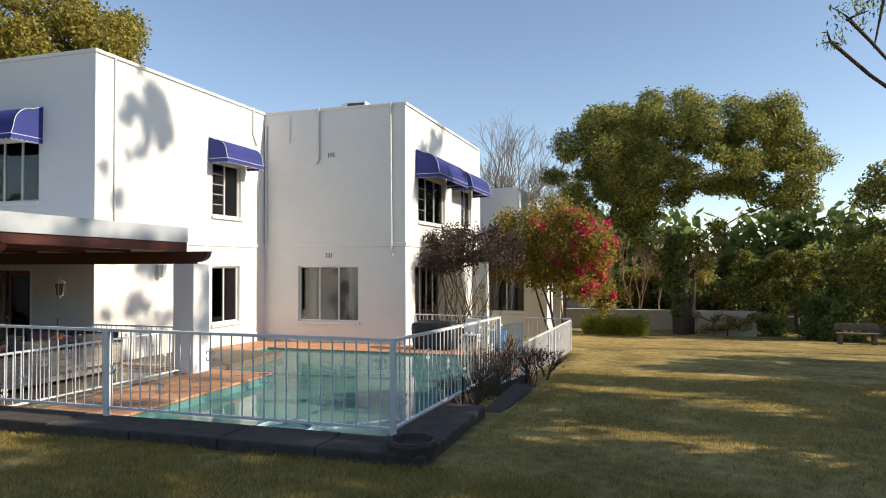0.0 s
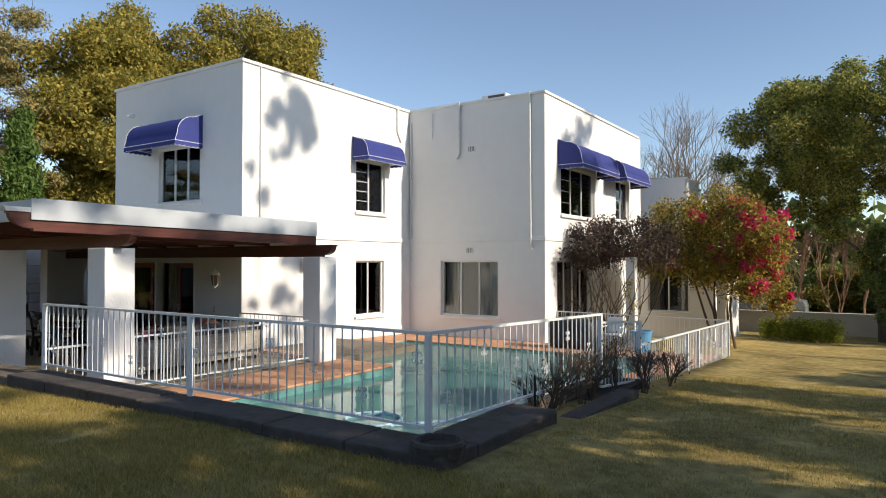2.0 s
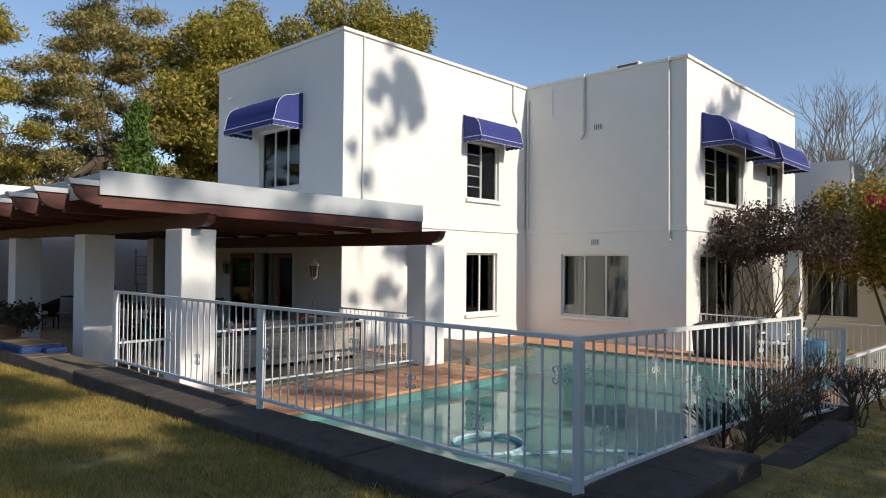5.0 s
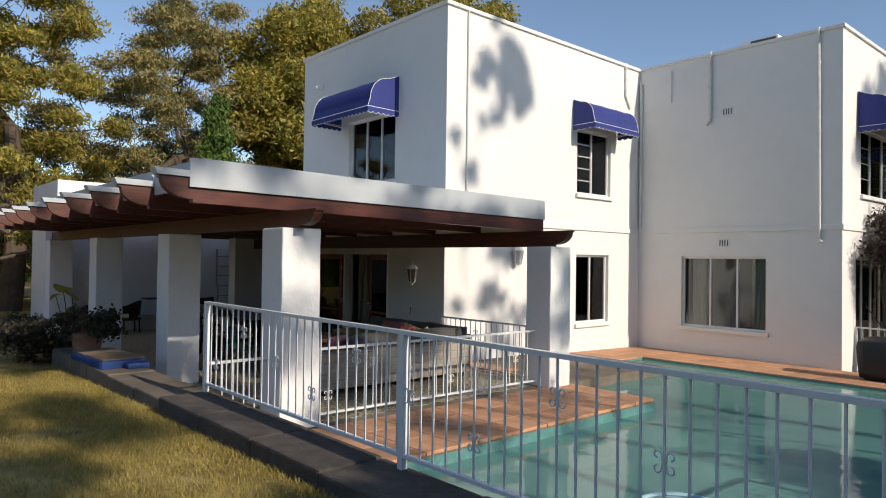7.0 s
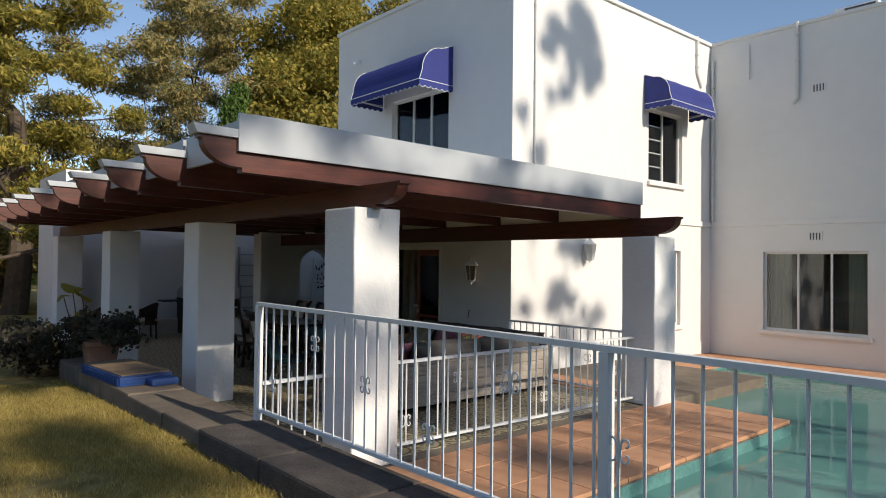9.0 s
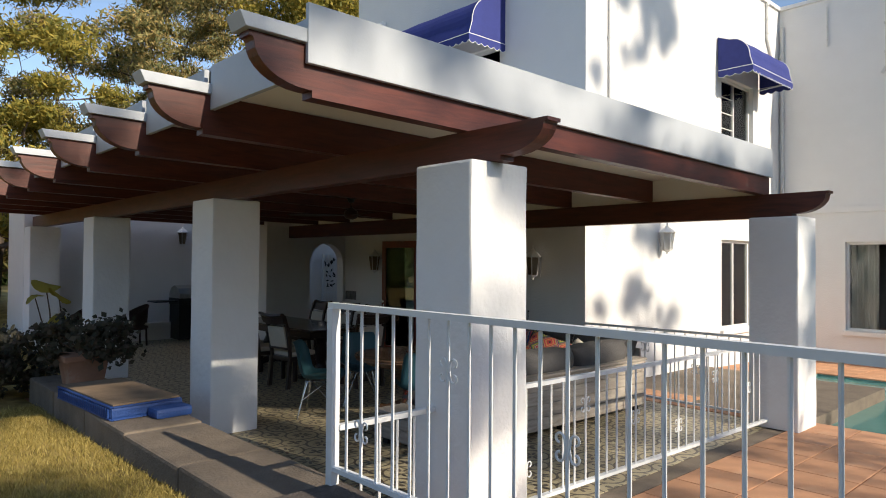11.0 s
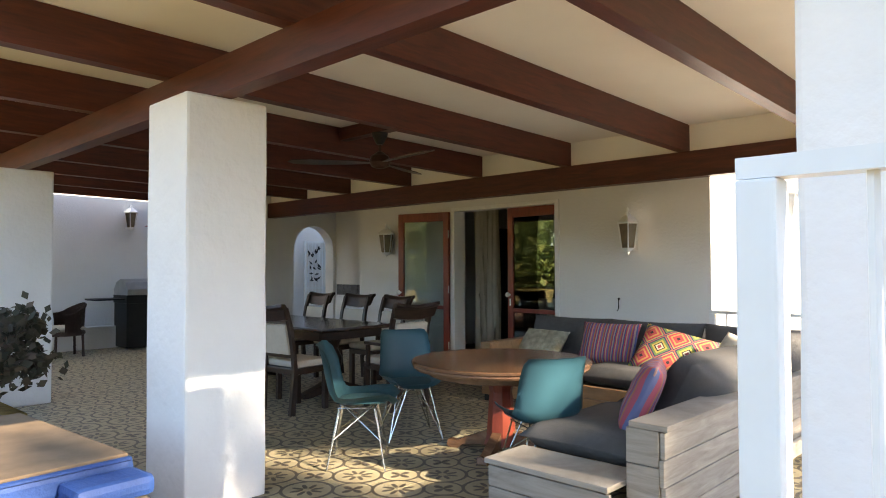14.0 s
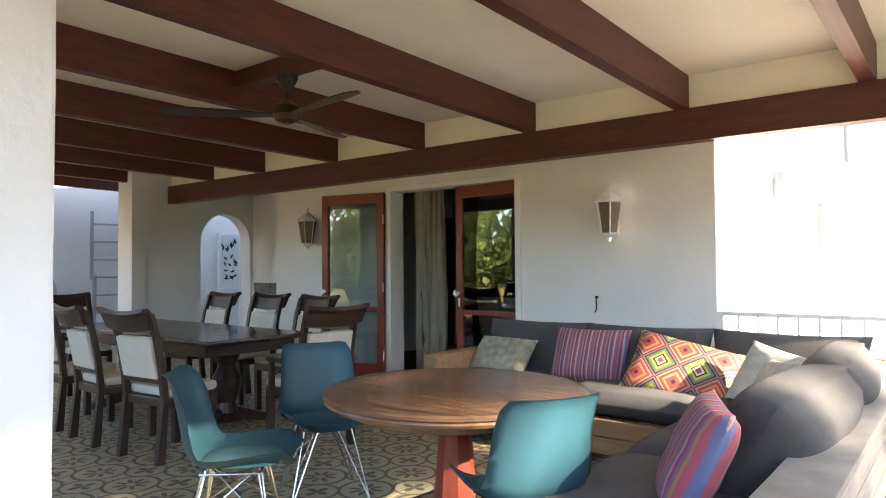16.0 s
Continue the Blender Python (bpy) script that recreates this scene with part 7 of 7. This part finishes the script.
for a, b, c, d in DECK:
    nx, ny = max(1, round((b - a) / 0.5)), max(1, round((d - c) / 0.5))
    sx, sy = (b - a) / nx, (d - c) / ny
    key = (round(sx, 3), round(sy, 3))
    if key not in PAV:
        bm = bmesh.new()
        box(bm, -sx / 2 + 0.005, sx / 2 - 0.005, -sy / 2 + 0.005, sy / 2 - 0.005, 0, 0.04, bevel=0.006)
        PAV[key] = mesh_of("paver", bm, M_PAVER)
    for i in range(nx):
        for j in range(ny):
            ob = new("paver", PAV[key])
            ob.parent = deck
            y = c + (j + 0.5) * sy
            ob.location = (a + (i + 0.5) * sx, y, deck_z(y) - 0.035)
            ob.rotation_euler = (math.atan(-0.026) if y > 13.97 else 0.0, 0, 0)
solid("pavement_bricks", [(-24.0, -12.42, 5.2, 8.08, -0.8, 0.02)], M_PAVER, "red-brown brick paving beside the patio", "pavement")

# cement tiles of the patio: interlaced rings and petals, worked out from the place on the floor
tm = bpy.data.materials.new("patterned_cement_tile")
tm.use_nodes = True
nt = tm.node_tree
pb = nt.nodes["Principled BSDF"]
pb.inputs["Roughness"].default_value = 0.42
ge = nt.nodes.new("ShaderNodeNewGeometry")
sp = nt.nodes.new("ShaderNodeSeparateXYZ")
nt.links.new(ge.outputs["Position"], sp.inputs[0])


def tnode(kind, a, b=None):
    n = nt.nodes.new("ShaderNodeMath")
    n.operation = kind
    for i, v in enumerate((a, b)):
        if v is None:
            continue
        if isinstance(v, (int, float)):
            n.inputs[i].default_value = v
        else:
            nt.links.new(v, n.inputs[i])
    return n.outputs[0]


def cell(ox, oy):
    u = tnode("SUBTRACT", tnode("FRACT", tnode("ADD", tnode("MULTIPLY", sp.outputs["X"], 2.5), ox)), 0.5)
    v = tnode("SUBTRACT", tnode("FRACT", tnode("ADD", tnode("MULTIPLY", sp.outputs["Y"], 2.5), oy)), 0.5)
    r = tnode("SQRT", tnode("ADD", tnode("MULTIPLY", u, u), tnode("MULTIPLY", v, v)))
    th_ = tnode("ARCTAN2", v, u)
    return u, v, r, th_


def band(x, c, w):
    return tnode("LESS_THAN", tnode("ABSOLUTE", tnode("SUBTRACT", x, c)), w)


u1, v1, r1, t1 = cell(0.0, 0.0)
u2, v2, r2, t2 = cell(0.5, 0.5)
pat = band(r1, 0.40, 0.028)
pat = tnode("MAXIMUM", pat, tnode("LESS_THAN", r1, tnode("MULTIPLY", tnode("ABSOLUTE", tnode("SINE", tnode("MULTIPLY", t1, 4.0))), 0.27)))
pat = tnode("MAXIMUM", pat, band(r2, 0.31, 0.022))
pat = tnode("MAXIMUM", pat, tnode("LESS_THAN", r2, tnode("MULTIPLY", tnode("ABSOLUTE", tnode("COSINE", tnode("MULTIPLY", t2, 2.0))), 0.2)))
pat = tnode("SUBTRACT", pat, tnode("MULTIPLY", tnode("LESS_THAN", r1, 0.07), pat))
nz = nt.nodes.new("ShaderNodeTexNoise")
nz.inputs["Scale"].default_value = 9
nz.inputs["Detail"].default_value = 6
nt.links.new(ge.outputs["Position"], nz.inputs["Vector"])
c_lo = nt.nodes.new("ShaderNodeMix")
c_lo.data_type = "RGBA"
nt.links.new(nz.outputs["Fac"], c_lo.inputs["Factor"])
c_lo.inputs["A"].default_value = (0.30, 0.255, 0.155, 1)
c_lo.inputs["B"].default_value = (0.44, 0.38, 0.25, 1)
c_hi = nt.nodes.new("ShaderNodeMix")
c_hi.data_type = "RGBA"
nt.links.new(nz.outputs["Fac"], c_hi.inputs["Factor"])
c_hi.inputs["A"].default_value = (0.055, 0.048, 0.038, 1)
c_hi.inputs["B"].default_value = (0.11, 0.09, 0.07, 1)
fin = nt.nodes.new("ShaderNodeMix")
fin.data_type = "RGBA"
nt.links.new(pat, fin.inputs["Factor"])
nt.links.new(c_lo.outputs["Result"], fin.inputs["A"])
nt.links.new(c_hi.outputs["Result"], fin.inputs["B"])
nt.links.new(fin.outputs["Result"], pb.inputs["Base Color"])
bm = bmesh.new()
box(bm, -0.099, 0.099, -0.099, 0.099, -0.02, 0.0, bevel=0.0015)
TILE = mesh_of("tile", bm, tm)
floor_t = thing("floor_patio", "patterned cream and dark cement floor tiles", "floor", "", "structure")
rnd = random.Random(77)
NEAR = (-11.8, -8.8, 8.4, 12.4)
for i in range(15):
    for j in range(20):
        ob = new("tile", TILE)
        ob.parent = floor_t
        ob.location = (NEAR[0] + 0.2 * i + 0.1, NEAR[2] + 0.2 * j + 0.1, Z0 + rnd.uniform(-0.0008, 0.0008))
bm = bmesh.new()
V, F = [], []
for i in range(64):
    for j in range(36):
        x, y = -19.2 + 0.2 * i + 0.1, 8.2 + 0.2 * j + 0.1
        if y > 15.5 or x > -6.7 or (NEAR[0] < x < NEAR[1] and NEAR[2] < y < NEAR[3]) or (y > 13.55 and x > -14.9):
            continue
        k = len(V)
        z = Z0 + rnd.uniform(-0.0008, 0.0008)
        for dx, dy, dz in ((-0.099, -0.099, 0), (0.099, -0.099, 0), (0.099, 0.099, 0), (-0.099, 0.099, 0), (-0.1, -0.1, -0.005), (0.1, -0.1, -0.005), (0.1, 0.1, -0.005), (-0.1, 0.1, -0.005)):
            V.append((x + dx, y + dy, z + dz))
        F += [(k, k + 1, k + 2, k + 3), (k, k + 4, k + 5, k + 1), (k + 1, k + 5, k + 6, k + 2), (k + 2, k + 6, k + 7, k + 3), (k + 3, k + 7, k + 4, k)]
me = bpy.data.meshes.new("far_tiles")
me.from_pydata(V, [], F)
me.materials.append(tm)
ob = new("far_tiles", me)
ob.parent = floor_t
ob["kind"] = "stuff"
bm.free()
